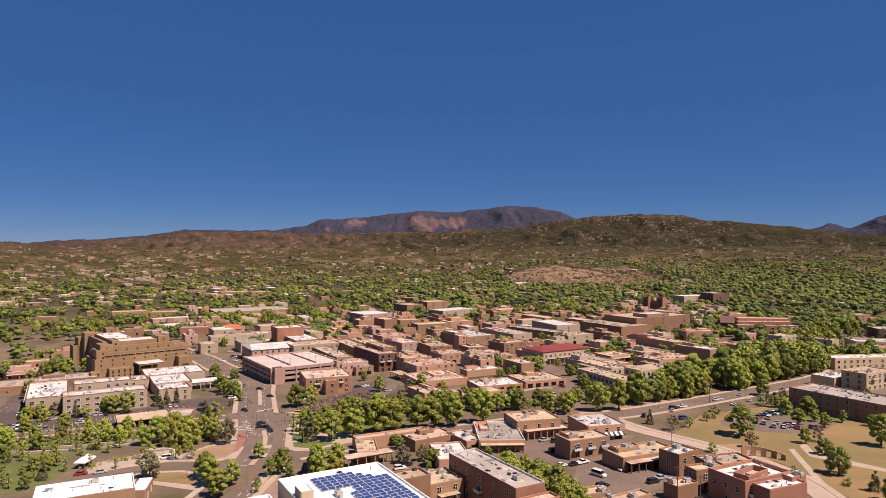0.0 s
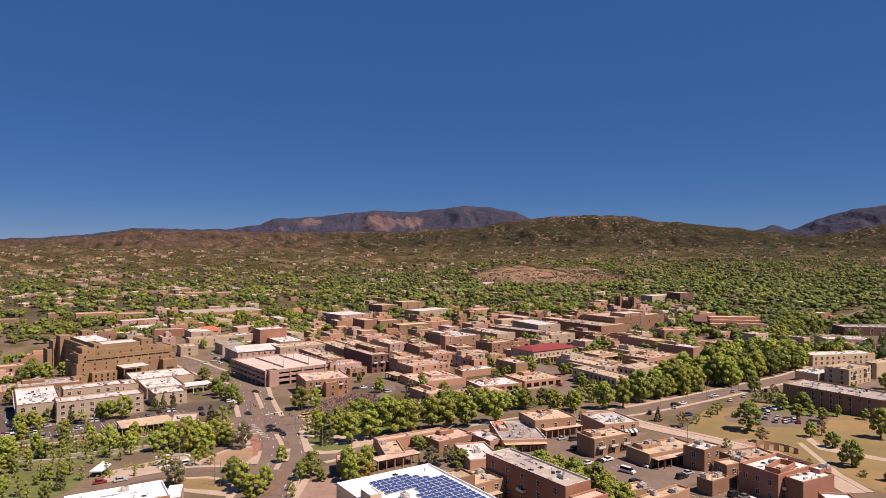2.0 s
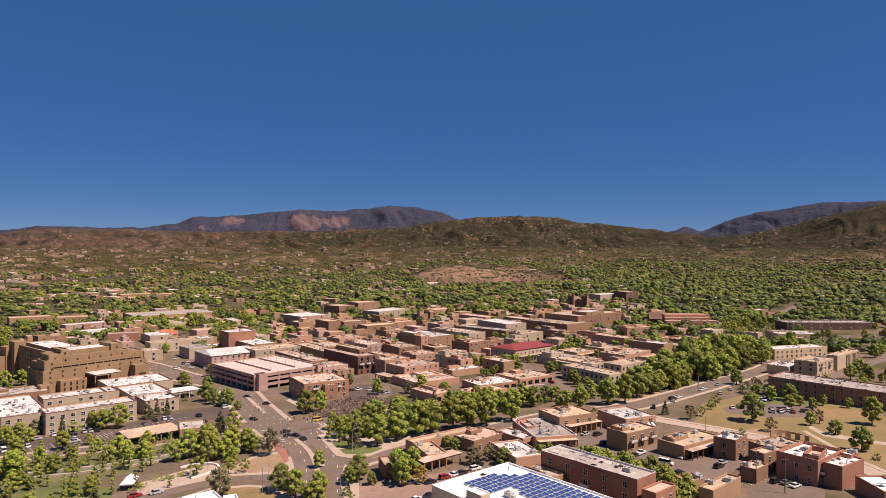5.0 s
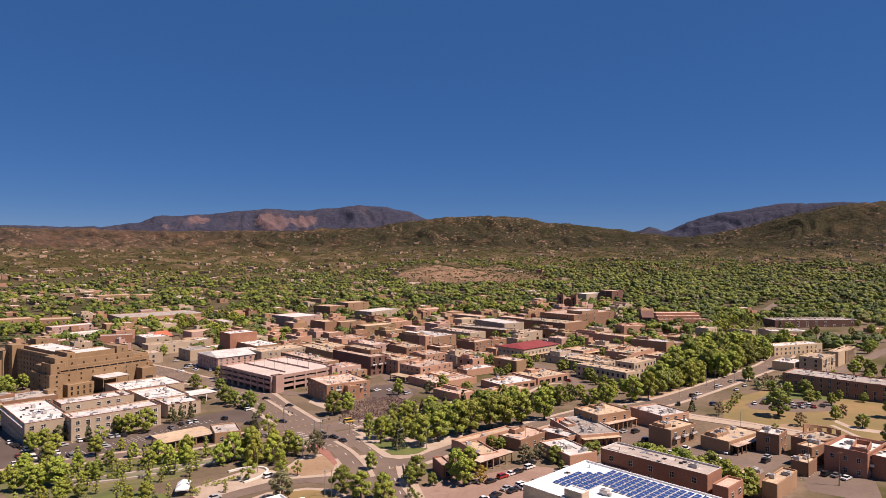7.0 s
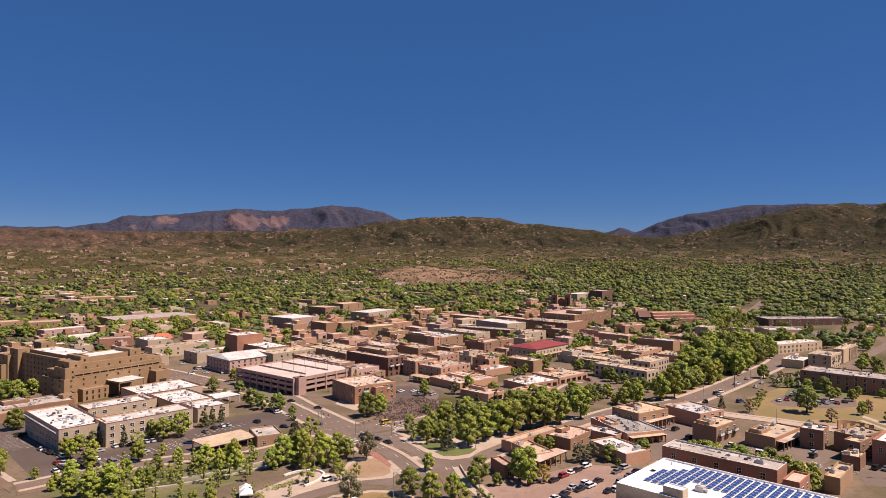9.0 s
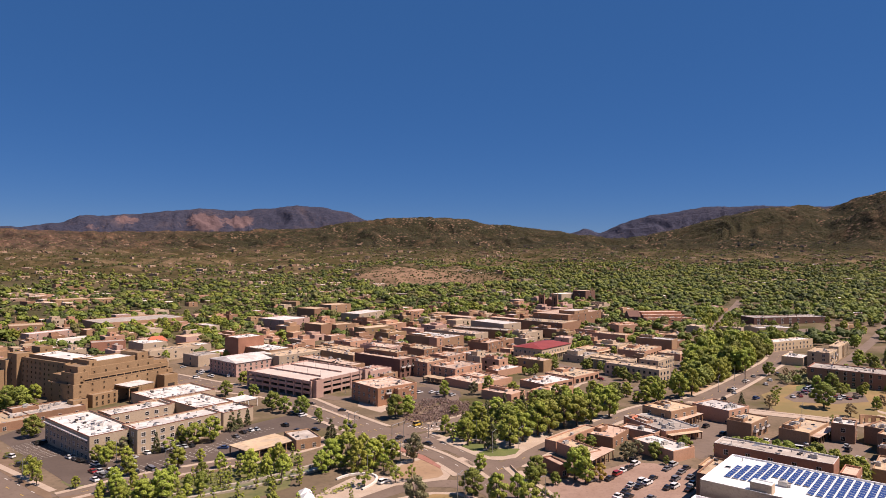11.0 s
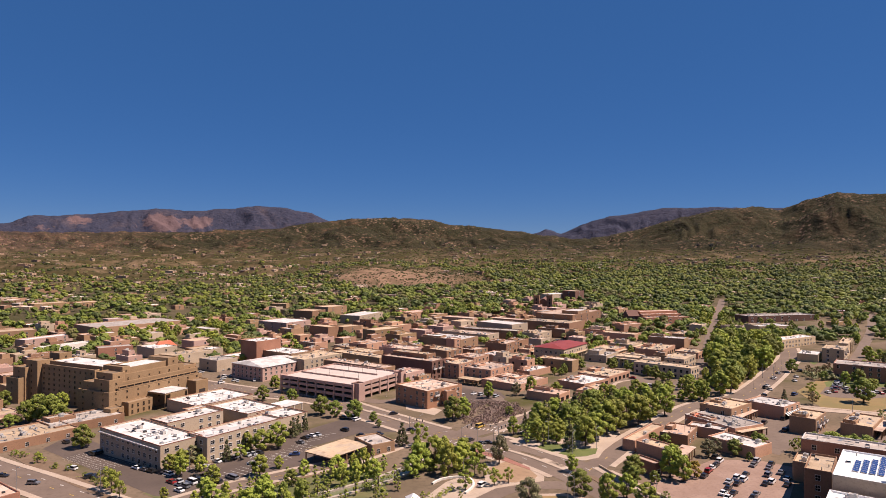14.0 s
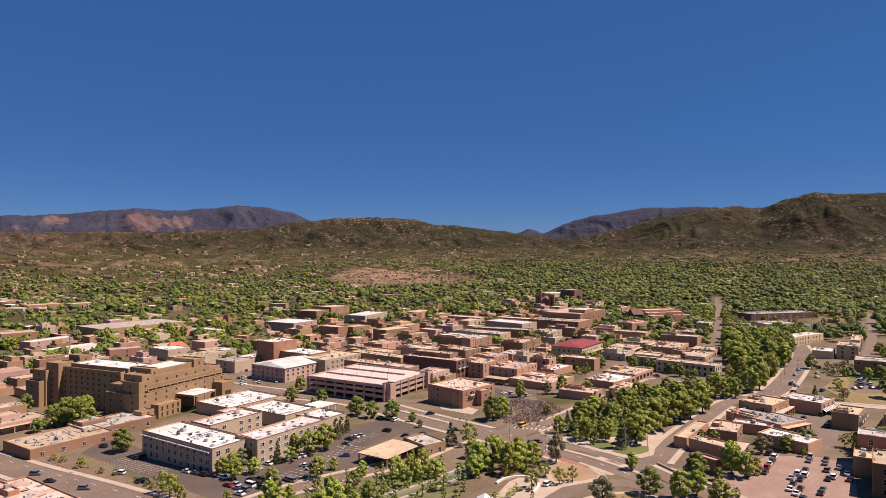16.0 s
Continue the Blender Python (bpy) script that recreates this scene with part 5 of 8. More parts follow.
house("long low tan lodge with a porch", "hotel", -342.2, 1077.3, 46.7, 22.0, 7.0, 30.0, STUCCO_GOLD, ROOF_TAN, win="s", units=4)
house("long low tan lodge with a porch", "hotel", -298.3, 1070.5, 33.4, 22.0, 7.0, 30.0, STUCCO_GOLD, ROOF_TAN, win="s", units=3)
# middle blocks north of the garage
house("two-storey rose stucco shop row with pale roofs", "shop", -86.0, 770.0, 38.0, 40.0, 10.4, 36.0, STUCCO_ROSE, ROOF_WHITE, win="sw", units=4)
house("dark adobe museum with buttresses", "museum", -61.0, 697.0, 15.0, 25.0, 12.0, 32.0, STUCCO_BROWN, ROOF_TAN, win="", units=2)
house("tan adobe museum with curved parapets", "museum", -37.0, 697.0, 24.0, 15.0, 10.5, 24.0, STUCCO_TAN, ROOF_TAN, win="s", units=2)
house("large tan stucco convention hall", "hall", -12.0, 862.0, 33.0, 24.0, 13.4, 30.0, STUCCO_TAN, ROOF_TAN, win="s", units=3)
house("cream hall with a broad white roof", "hall", 12.0, 806.0, 56.0, 26.0, 8.6, 42.0, STUCCO_CREAM, ROOF_WHITE, win="s", units=1)
house("two-storey pink stucco shop building", "shop", 77.8, 801.4, 33.8, 18.0, 8.0, 30.0, STUCCO_PINK, ROOF_PINK, win="s", units=2)
house("large orange-tan adobe museum building", "museum", -12.0, 662.0, 36.0, 18.0, 10.6, 24.0, STUCCO_GOLD, ROOF_TAN, win="s", units=3)
house("long tan shop row with a flat roof", "shop", -85.0, 501.0, 13.0, 58.0, 9.6, 29.0, STUCCO_TAN, ROOF_PINK, win="s", units=7)
house("tan two-storey shop row", "shop", -73.5, 533.0, 13.0, 52.0, 10.6, 27.0, STUCCO_TAN, ROOF_TAN, win="s", units=6)
house("tan shop with a white corner tower", "shop", -64.1, 459.6, 19.8, 14.0, 9.0, 30.0, STUCCO_ROSE, ROOF_PINK, win="s", units=2)
house("low brown shop with tan awning", "shop", -56.4, 457.5, 13.4, 10.0, 6.0, 30.0, STUCCO_TAN, ROOF_TAN, win="s", units=2)
house("pink corner shop with arched windows", "shop", -34.5, 550.0, 18.0, 31.0, 10.4, 34.0, STUCCO_ROSE, ROOF_PINK, win="s", units=2)
house("long brown shop row", "shop", -7.0, 534.0, 19.0, 32.0, 9.5, 22.0, STUCCO_BROWN, ROOF_TAN, win="s", units=4)
house("pink stucco shop row with a shaded porch", "shop", 4.0, 500.0, 22.0, 18.0, 7.8, 30.0, STUCCO_PINK, ROOF_PINK, win="s", units=4)
house("pink brick corner building", "shop", 15.5, 556.5, 9.5, 9.0, 12.8, 26.0, STUCCO_PINK, ROOF_PINK, win="s", units=2)
house("brown two-storey shop building", "shop", 54.0, 541.0, 26.0, 20.0, 9.4, 34.0, STUCCO_BROWN, ROOF_PINK, win="se", units=3)
house("white-trimmed tan shop building", "shop", 58.0, 612.0, 22.0, 52.0, 8.8, 32.0, STUCCO_CREAM, ROOF_PINK, win="s", units=3)
house("long dark shop row with a pale roof", "shop", 87.0, 622.0, 16.0, 60.0, 8.6, 40.0, STUCCO_BROWN, ROOF_GREY, win="s", units=5)
house("low white-roofed adobe shop", "shop", 32.7, 516.2, 20.9, 12.0, 5.0, 30.0, STUCCO_PINK, ROOF_WHITE, win="", units=3)
house("low adobe shop behind trees", "shop", 46.5, 500.6, 15.1, 12.0, 5.0, 30.0, STUCCO_PINK, ROOF_TAN, win="", units=3)
house("tan shop building with arcades", "shop", 118.0, 587.9, 29.7, 16.0, 8.0, 30.0, STUCCO_CREAM, ROOF_TAN, win="s", units=4)
house("pink adobe shop row", "shop", 149.3, 693.0, 45.0, 16.0, 7.0, -60.0, STUCCO_PINK, ROOF_PINK, win="s", units=4)
house("low pink adobe shop row", "shop", 107.3, 730.8, 43.4, 18.0, 7.0, -60.0, STUCCO_PINK, ROOF_PINK, win="s", units=4)
house("low tan adobe shop with a long gravel roof", "shop", -66.0, 566.0, 18.0, 40.0, 8.6, 29.0, STUCCO_TAN, ROOF_TAN, win="s", units=4)
house("tan adobe shop building with a stepped parapet", "shop", -47.0, 597.0, 28.0, 20.0, 9.4, 32.0, STUCCO_PINK, ROOF_PINK, win="sw", units=3)
house("low brown shop with a dark roof", "shop", 25.0, 540.0, 18.0, 18.0, 6.2, 24.0, STUCCO_BROWN, ROOF_PINK, win="s", units=2)
house("long dark brown hall with a flat tan roof", "hall", -44.0, 838.0, 26.0, 28.0, 12.6, 40.0, STUCCO_BROWN, ROOF_TAN, win="s", units=2)
house("low tan adobe shop with a terraced front", "shop", 172.0, 448.0, 22.0, 18.0, 5.2, 30.0, STUCCO_PINK, ROOF_TAN, win="s", units=4)
chapel = house("small dark brick chapel with a steep gabled roof", "chapel", 279.0, 645.0, 12.0, 17.0, 8.0, -20.0, BRICK_DARK, ROOF_BROWN, win="s", units=0)
# buildings in the foreground
fore = house("long low pale building with a bright white flat roof", "building", -115.8, 212.7, 28.7, 16.0, 6.0, 27.4, STUCCO_TAN, ROOF_MEMBRANE, win="e", units=3, cap=ROOF_MEMBRANE)
block(fore, -100.2, 218.9, 4.4, 12.0, 4.6, 13.1, STUCCO_TAN, ROOF_MEMBRANE, win="e", units=0, cap=ROOF_MEMBRANE)
annex = house("tan two-storey stucco annex with rooftop coolers", "building", -1.8, 213.7, 13.0, 12.3, 7.0, 30.6, STUCCO_TAN, ROOF_TAN, win="s", units=5)
house("low white-roofed entrance building beside the solar hall", "building", -46.5, 167.0, 16.0, 9.0, 15.0, -60.5, STUCCO_CREAM, ROOF_MEMBRANE, win="", units=2, cap=ROOF_MEMBRANE)
house("low tan adobe wing with a flat roof behind the solar hall", "building", -14.3, 202.0, 8.0, 19.9, 11.0, -59.2, STUCCO_BROWN, ROOF_TAN, win="s", units=2)

# porches, awnings and balconies
for root, wide, deep, tall, post, cover in ((gallery, 0.9, 3.0, 3.6, WOOD, ROOF_PINK), (rowb, 0.9, 2.6, 3.4, WOOD, ROOF_TAN), (whiteinn, 0.95, 2.4, 6.4, WHITE_TRIM, ROOF_TAN), (annex, 0.5, 2.2, 3.2, WOOD, ROOF_TAN), (red, 0.8, 2.6, 4.0, STUCCO_CREAM, ROOF_TAN)):
    front_porch(root, wide, deep, tall, post, cover)
for root, count, high in ((balconied, 3, 3.6), (brick, 1, 4.2), (inn, 2, 6.4), (capitol, 3, 4.0), (brown, 3, 7.0), (state, 2, 6.0)):
    balconies(root, count, high)
for root, stripe in ((restaurant, METAL_DARK),):
    awning(root, stripe)

# ---- landmarks built block by block ----
def grand_hotel():
    """The big stepped brown hotel: terraces, a white-roofed middle, corner towers and a drive-in canopy."""
    turn = 40.0
    at = local(-239.5, 452.0, turn)
    root = thing("terraced_hotel", -239.5, 452.0, "large terraced brown adobe-style hotel with stepped roofs", "hotel", rot=turn)

    def b(u0, u1, v0, v1, top, roof=ROOF_BROWN, **more):
        x, y, w, d = at(u0, u1, v0, v1)
        block(root, x, y, w, d, top - ground_at(x, y), turn, STUCCO_GOLD, roof, **{"casing": STUCCO_GOLD, "gap": 6.4, "units": 0, "clutter": False, "size": (1.1, 1.4), **more})

    def loggia(u0, u1, v, z0, z1, pitch):
        """A long gallery in the front: a flat dark strip for its shade, posts, a solid rail and the beam ends over it.
        """
        x, y, w, _ = at(u0, u1, v, v + 1)
        m = pose(x, y, 0, 0, 0, turn)
        # flat dark strip on the wall in place of real shade
        part("gallery", Solid().box(-w / 2, w / 2, -0.56, -0.5, z0, z1).mesh("gallery", SHADE_TONE), root, m, "flat dark strip standing in for gallery shade behind posts")
        part("gallery_rail", Solid().box(-w / 2, w / 2, -0.95, -0.57, z0 - 0.3, z0 + 0.35).mesh("gallery_rail", STUCCO_GOLD), root, m)
        part("gallery_beam", Solid().box(-w / 2, w / 2, -1.0, -0.57, z1, z1 + 0.45).mesh("gallery_beam", STUCCO_GOLD), root, m)
        post = Solid().box(-0.3, 0.3, -0.9, -0.57, z0, z1).mesh("gallery_post", STUCCO_GOLD)
        for k in range(int(w / pitch) + 1):
            part("gallery_post", post, root, m @ pose(-w / 2 + 0.3 + (w - 0.6) * k / int(w / pitch), 0, 0))
    # street front: a deep base, terrace storeys set back, and top storeys stepping up towards the middle
    b(0, 66, 1, 27, 9.4, win="sw", gap=7.0, first=2.2)
    b(2.5, 64.5, 3, 26, 13.4, win="sw")
    b(1.2, 10, 2.4, 15, 15.8, win="sw")
    b(4, 12, 3.4, 17, 19.0, win="sw")
    b(10, 54, 3.6, 24, 17.4, win="s")
    b(14, 50, 6.5, 24, 20.2, ROOF_WHITE, win="")
    b(12, 17, 5.6, 22, 21.2, win="s")
    b(43, 51, 5, 22, 21.8, win="s")
    b(54, 65, 5, 24, 15.4, win="se")
    # the lower strip paints a shadow band under the beam ends
    loggia(6, 62, 1.45, 9.9, 11.3, 5.0)
    loggia(17.5, 42.5, 7.0, 17.9, 19.3, 6.0)
    # the long west wing with its white roof, and the corner towers
    b(12, 27, 29, 78, 17.6, win="w", gap=4.6, size=(1.2, 1.5))
    b(15.5, 34, 27, 75, 19.2, ROOF_WHITE, win="w", units=7, gap=6.0)
    b(9, 19, 77, 88, 19.8, win="sw")
    b(6, 14.5, 84, 96, 15.6, win="sw")
    b(2.5, 12, 85, 97, 9.6, win="w")
    b(25, 33.5, 80, 90, 22.0, win="s")
    b(34, 52, 26, 50, 12.5, ROOF_WHITE, win="e", units=2)
    # low entrance pavilions, the drive-in canopy and the gate tower
    b(-3.5, 5, -5, 1.2, 1.8, win="s", size=(1.2, 2.0))
    b(8, 24, -4.5, 1.2, 3.0, win="s", size=(1.2, 2.2), gap=3.2)
    x, y, w, d = at(25.5, 42, -12.5, 1.2)
    portal(root, x, y, w, d, 5.5 - ground_at(x, y), turn, STUCCO_GOLD, ROOF_WHITE, gap=7.0, deep=1.0)
    b(54, 64, -6.5, 1.2, 7.0, win="")
    x, y, w, d = at(56.5, 61.5, -6.58, -6.5)
    # dark sheet on the solid front paints the shade of the gate
    part("archway", Solid().box(-w / 2, w / 2, -0.06, 0.06, 0.0, 5.2).mesh("archway", SHADE_TONE), root, pose(x, y, ground_at(x, y), 0, 0, turn), "flat dark sheet standing in for shade in the gate")


def parking_garage(root):
    """Open decks between thick rose piers, a roof deck with lamps, and stair towers at two corners."""
    x, y, turn = -106.4, 463.5, 34.0
    gz = ground_at(-105, 455)
    w, d, h = 50.7, 58.2, 9.6
    m = pose(x, y, gz, 0, 0, turn)
    FOOTPRINTS.append((x, y, w / 2, d / 2, turn))
    for k, z in enumerate((0.1, 3.3, 6.5)):
        part("deck", Solid().box(-w / 2, w / 2, -d / 2, d / 2, z - 0.5, z).mesh("deck", CONCRETE), root, m)
        for name, box in (("front_rail", (-w / 2, w / 2, -d / 2 - 0.25, -d / 2)), ("side_rail", (-w / 2 - 0.25, -w / 2, -d / 2, d / 2)), ("side_rail", (w / 2, w / 2 + 0.25, -d / 2, d / 2)),
                          ("back_rail", (-w / 2, w / 2, d / 2, d / 2 + 0.25))):
            if k:
                part(name, Solid().box(*box, z - 0.7, z + 1.1).mesh(name, STUCCO_ROSE), root, m)
    part("roof_deck", Solid().box(-w / 2, w / 2, -d / 2, d / 2, h - 0.6, h - 0.05).mesh("roof_deck", DECK), root, m)
    for name, box in (("parapet", (-w / 2 - 0.3, w / 2 + 0.3, -d / 2 - 0.3, -d / 2)), ("parapet", (-w / 2 - 0.3, w / 2 + 0.3, d / 2, d / 2 + 0.3)), ("parapet", (-w / 2 - 0.3, -w / 2, -d / 2, d / 2)),
                      ("parapet", (w / 2, w / 2 + 0.3, -d / 2, d / 2)), ("ramp_wall", (-w * 0.18, -w * 0.18 + 0.35, -d * 0.35, d * 0.48)), ("ramp_wall", (w * 0.18, w * 0.18 + 0.35, -d * 0.35, d * 0.48))):
        part(name, Solid().box(*box, h - 0.049 if name == "ramp_wall" else h - 1.0, h + 0.9).mesh(name, STUCCO_ROSE), root, m)
    # added dark block that stands in for the shade inside the open decks
    core = Solid().box(-w / 2 + 6, w / 2 - 6, -d / 2 + 6, d / 2 - 6, 0, h - 0.6).mesh("ramp_core", SHADE_TONE)
    part("ramp_core", core, root, m)
    pier = Solid().box(-0.55, 0.55, -0.55, 0.55, -1.5, h + 0.95).mesh("pier", STUCCO_ROSE)
    for j in range(9):
        v = -d / 2 + d * j / 8
        for u in (-w / 2, w / 2):
            part("pier", pier, root, m @ pose(u, v, 0))
    for j in range(1, 6):
        part("pier", pier, root, m @ pose(-w / 2 + w * j / 6, -d / 2, 0))
    tower = wall_mesh(6.0, 6.0, h + 2.6, 0.5, STUCCO_ROSE)
    part("stair_tower", tower, root, m @ pose(-w / 2 + 4, -d / 2 - 0.6, -1.0))
    part("stair_tower", tower, root, m @ pose(w / 2 - 3, -d / 2 + 0.5, -1.0))
    lamp = Solid().tube(0, 0, 0, 5.0, 0.09, 0.06, 6).box(-0.5, 0.5, -0.12, 0.12, 5.0, 5.12).mesh("deck_lamp", METAL_DARK)
    for j in range(10):
        part("deck_lamp", lamp, root, m @ pose(-w * 0.18 + 0.17 + (j % 2) * w * 0.36, -d * 0.34 + d * 0.8 * (j // 2) / 4, h - 0.05))


grand_hotel()
parking_garage(garage)

# ---- the rest of the old town, and houses on the slopes ----
def free_of_buildings(x, y, r):
    return all((x - a) ** 2 + (y - b) ** 2 > (r + 0.72 * (hw + hd)) ** 2 for a, b, hw, hd, _ in FOOTPRINTS)


def room_for(x, y, w, d, rot, gap):
    """Whether a rectangle with a lane of that width round it meets no footprint: samples of each against the other."""
    near = np.array([q for q in FOOTPRINTS if (q[0] - x) ** 2 + (q[1] - y) ** 2 < (q[2] + q[3] + w + d) ** 2])
    if not len(near):
        return True
    u, v = (a.ravel() for a in np.meshgrid(np.linspace(-0.5, 0.5, 7), np.linspace(-0.5, 0.5, 7)))
    c, n = math.cos(radians(rot)), math.sin(radians(rot))
    px, py = x + u * w * c - v * d * n, y + u * w * n + v * d * c
    fc, fs = np.cos(np.radians(near[:, 4])), np.sin(np.radians(near[:, 4]))
    dx, dy = px[None] - near[:, 0:1], py[None] - near[:, 1:2]
    hit = (np.abs(dx * fc[:, None] + dy * fs[:, None]) < near[:, 2:3] + gap) & (np.abs(dy * fc[:, None] - dx * fs[:, None]) < near[:, 3:4] + gap)
    qx, qy = near[:, 0:1] + 2 * (u[None] * near[:, 2:3] * fc[:, None] - v[None] * near[:, 3:4] * fs[:, None]), near[:, 1:2] + 2 * (u[None] * near[:, 2:3] * fs[:, None] + v[None] * near[:, 3:4] * fc[:, None])
    back = (np.abs((qx - x) * c + (qy - y) * n) < w / 2 + gap) & (np.abs((qy - y) * c - (qx - x) * n) < d / 2 + gap)
    return not (hit.any() or back.any())


def town_blocks():
    rng = random.Random(41)
    walls = [STUCCO_PINK, STUCCO_PINK, STUCCO_TAN, STUCCO_BROWN, STUCCO_ROSE, STUCCO_CREAM, STUCCO_GOLD]
    roofs = [(ROOF_TAN, "tan gravel"), (ROOF_TAN, "tan gravel"), (ROOF_PINK, "pinkish gravel"), (ROOF_PINK, "pinkish gravel"), (ROOF_WHITE, "white"), (ROOF_GREY, "grey")]
    made = tries = 0
    while made < 165 and tries < 16000:
        tries += 1
        x, y = rng.uniform(-330, 330), rng.uniform(430, 880)
        core = -120 < x < 160 + 0.35 * (y - 440) and 440 < y < 760
        if not core and rng.random() < 0.8:
            continue
        shrink = 1 - 0.45 * tries / 16000
        w, d = rng.uniform(12, 30) * shrink, rng.uniform(10, 20) * shrink
        rot = rng.choice((30, 30, 30, -60)) + rng.uniform(-3, 3)
        if not room_for(x, y, w, d, rot, 3.0) or on_road(x, y, 0.35 * w):
            continue
        roof, word = rng.choice(roofs)
        wall = rng.choice(walls)
        storeys = rng.choice((1, 1, 1, 2, 2)) if core else rng.choice((1, 1, 2))
        tone = wall.name.split("_")[1]
        root = house(f"{('single', 'two', 'three')[storeys - 1]}-storey {tone} adobe shop building with {word} roof", "shop" if core else "house", x, y, w, d, 2.2 + 3.1 * storeys,
              rot, wall, roof, win="sw" if y < 520 else "s", units=rng.randint(1, 4) if y < 600 else 1, gap=rng.uniform(5.6, 7.5), group="old town blocks",
              casing=rng.choice((WHITE_TRIM, DARK_TRIM, BLUE_TRIM)))
        turn = FOOTPRINTS[-1][4]
        at, high = local(x, y, turn), 2.2 + 3.1 * storeys
        if rng.random() < 0.65:
            px, py, pw, pd = at(-w * rng.uniform(0.1, 0.45), w * rng.uniform(0.05, 0.4), -d * 0.1, d * 0.42)
            block(root, px, py, pw, pd, high + rng.uniform(1.2, 3.0), turn, wall, roof, win="s" if storeys > 1 else "", units=1)
        if rng.random() < 0.5 and y < 560:
            px, py, pw, pd = at(-w * 0.42, w * 0.42, -d / 2 - 2.6, -d / 2 - 0.05)
            portal(root, px, py, pw, pd, 3.6, turn, wall, roof, gap=8.0)
        made += 1


def slope_houses():
    """Flat-roofed adobe houses among the trees, out to where they can still be told apart."""
    rng = random.Random(43)
    walls = [STUCCO_PINK, STUCCO_TAN, STUCCO_TAN, STUCCO_BROWN, STUCCO_CREAM, STUCCO_GOLD]
    made = 0
    while made < 140:
        r, a = rng.uniform(760, 1500), radians(rng.uniform(-36, 58))
        x, y = HUB[0] + r * math.sin(a), HUB[1] + r * math.cos(a)
        w, d = rng.uniform(11, 24), rng.uniform(9, 15)
        if not free_of_buildings(x, y, 0.6 * w) or on_road(x, y, 8) or (abs(x - 285) < 130 and 1180 < y < 1560):
            continue
        wall = rng.choice(walls)
        root = house(f"low {wall.name.split('_')[1]} adobe house with a flat roof among trees", "house", x, y, w, d, rng.uniform(3.6, 6.8), rng.choice((30, -60, 10, 50, -30)), wall,
                     rng.choice((ROOF_TAN, ROOF_PINK, ROOF_WHITE, ROOF_TAN)), win="s" if r < 1100 else "", units=0, gap=9.0, group="houses on the slopes")
        if rng.random() < 0.5:
            c, s = math.cos(root.rotation_euler.z), math.sin(root.rotation_euler.z)
            block(root, x + w * 0.62, y - 2, w * 0.5, d * 0.8, 3.4, math.degrees(root.matrix_basis.to_euler().z), wall, ROOF_TAN, win="", units=0)
        made += 1


town_blocks()
slope_houses()


def house_sprinkle():
    """Houses too far to tell apart, as one mesh of flat-roofed boxes with parapets and dark openings."""
    rng = random.Random(44)
    s = Solid()
    made = 0
    while made < 1900:
        r, a = 1000 + 2500 * rng.random() ** 1.15, rng.uniform(-40, 62)
        x, y = HUB[0] + r * math.sin(radians(a)), HUB[1] + r * math.cos(radians(a))
        if waves(x, y, 380, 51) < -0.35 or (abs(x - 285) < 130 and 1180 < y < 1560):
            continue
        z, w, d, h, t = ground_at(x, y), rng.uniform(9, 26), rng.uniform(8, 15), rng.uniform(3.0, 4.8), rng.uniform(0, 3.1)
        k = len(s.v)
        s.box(-w / 2, w / 2, -d / 2, d / 2, -2, h, 0).box(-w / 2 + 0.5, w / 2 - 0.5, -d / 2 + 0.5, d / 2 - 0.5, h, h + 0.04, 1)
        if rng.random() < 0.5:
            s.box(w * 0.1, w * 0.45, -d / 2 - 2, d * 0.3, -2, h * 1.15, 0)
        s.box(-w * 0.3, -w * 0.15, -d / 2 - 0.06, -d / 2, 0.9, h * 0.62, 2).box(-w / 2 - 0.06, -w / 2, -d * 0.1, d * 0.1, 0.9, h * 0.62, 2)
        c, n = math.cos(t), math.sin(t)
        for j in range(k, len(s.v)):
            p = s.v[j]
            s.v[j] = (x + p[0] * c - p[1] * n, y + p[0] * n + p[1] * c, z + p[2])
        made += 1

    def island(name, one, two):
        m, nt, b = material(name)
        geo = nt.nodes.new("ShaderNodeNewGeometry")
        nt.links.new(mixed(nt, geo.outputs["Random Per Island"], one, two), b.inputs["Base Color"])
        b.inputs["Roughness"].default_value = 0.9
        return m
    me = s.mesh("far_houses", island("far_stucco", (0.24, 0.14, 0.085), (0.48, 0.34, 0.23)), island("far_roofs", (0.40, 0.29, 0.20), (0.74, 0.66, 0.57)), GLASS)
    tagged(new("far_houses", me), "countless small tan adobe houses scattered over the slopes", "houses", kind="stuff")


house_sprinkle()

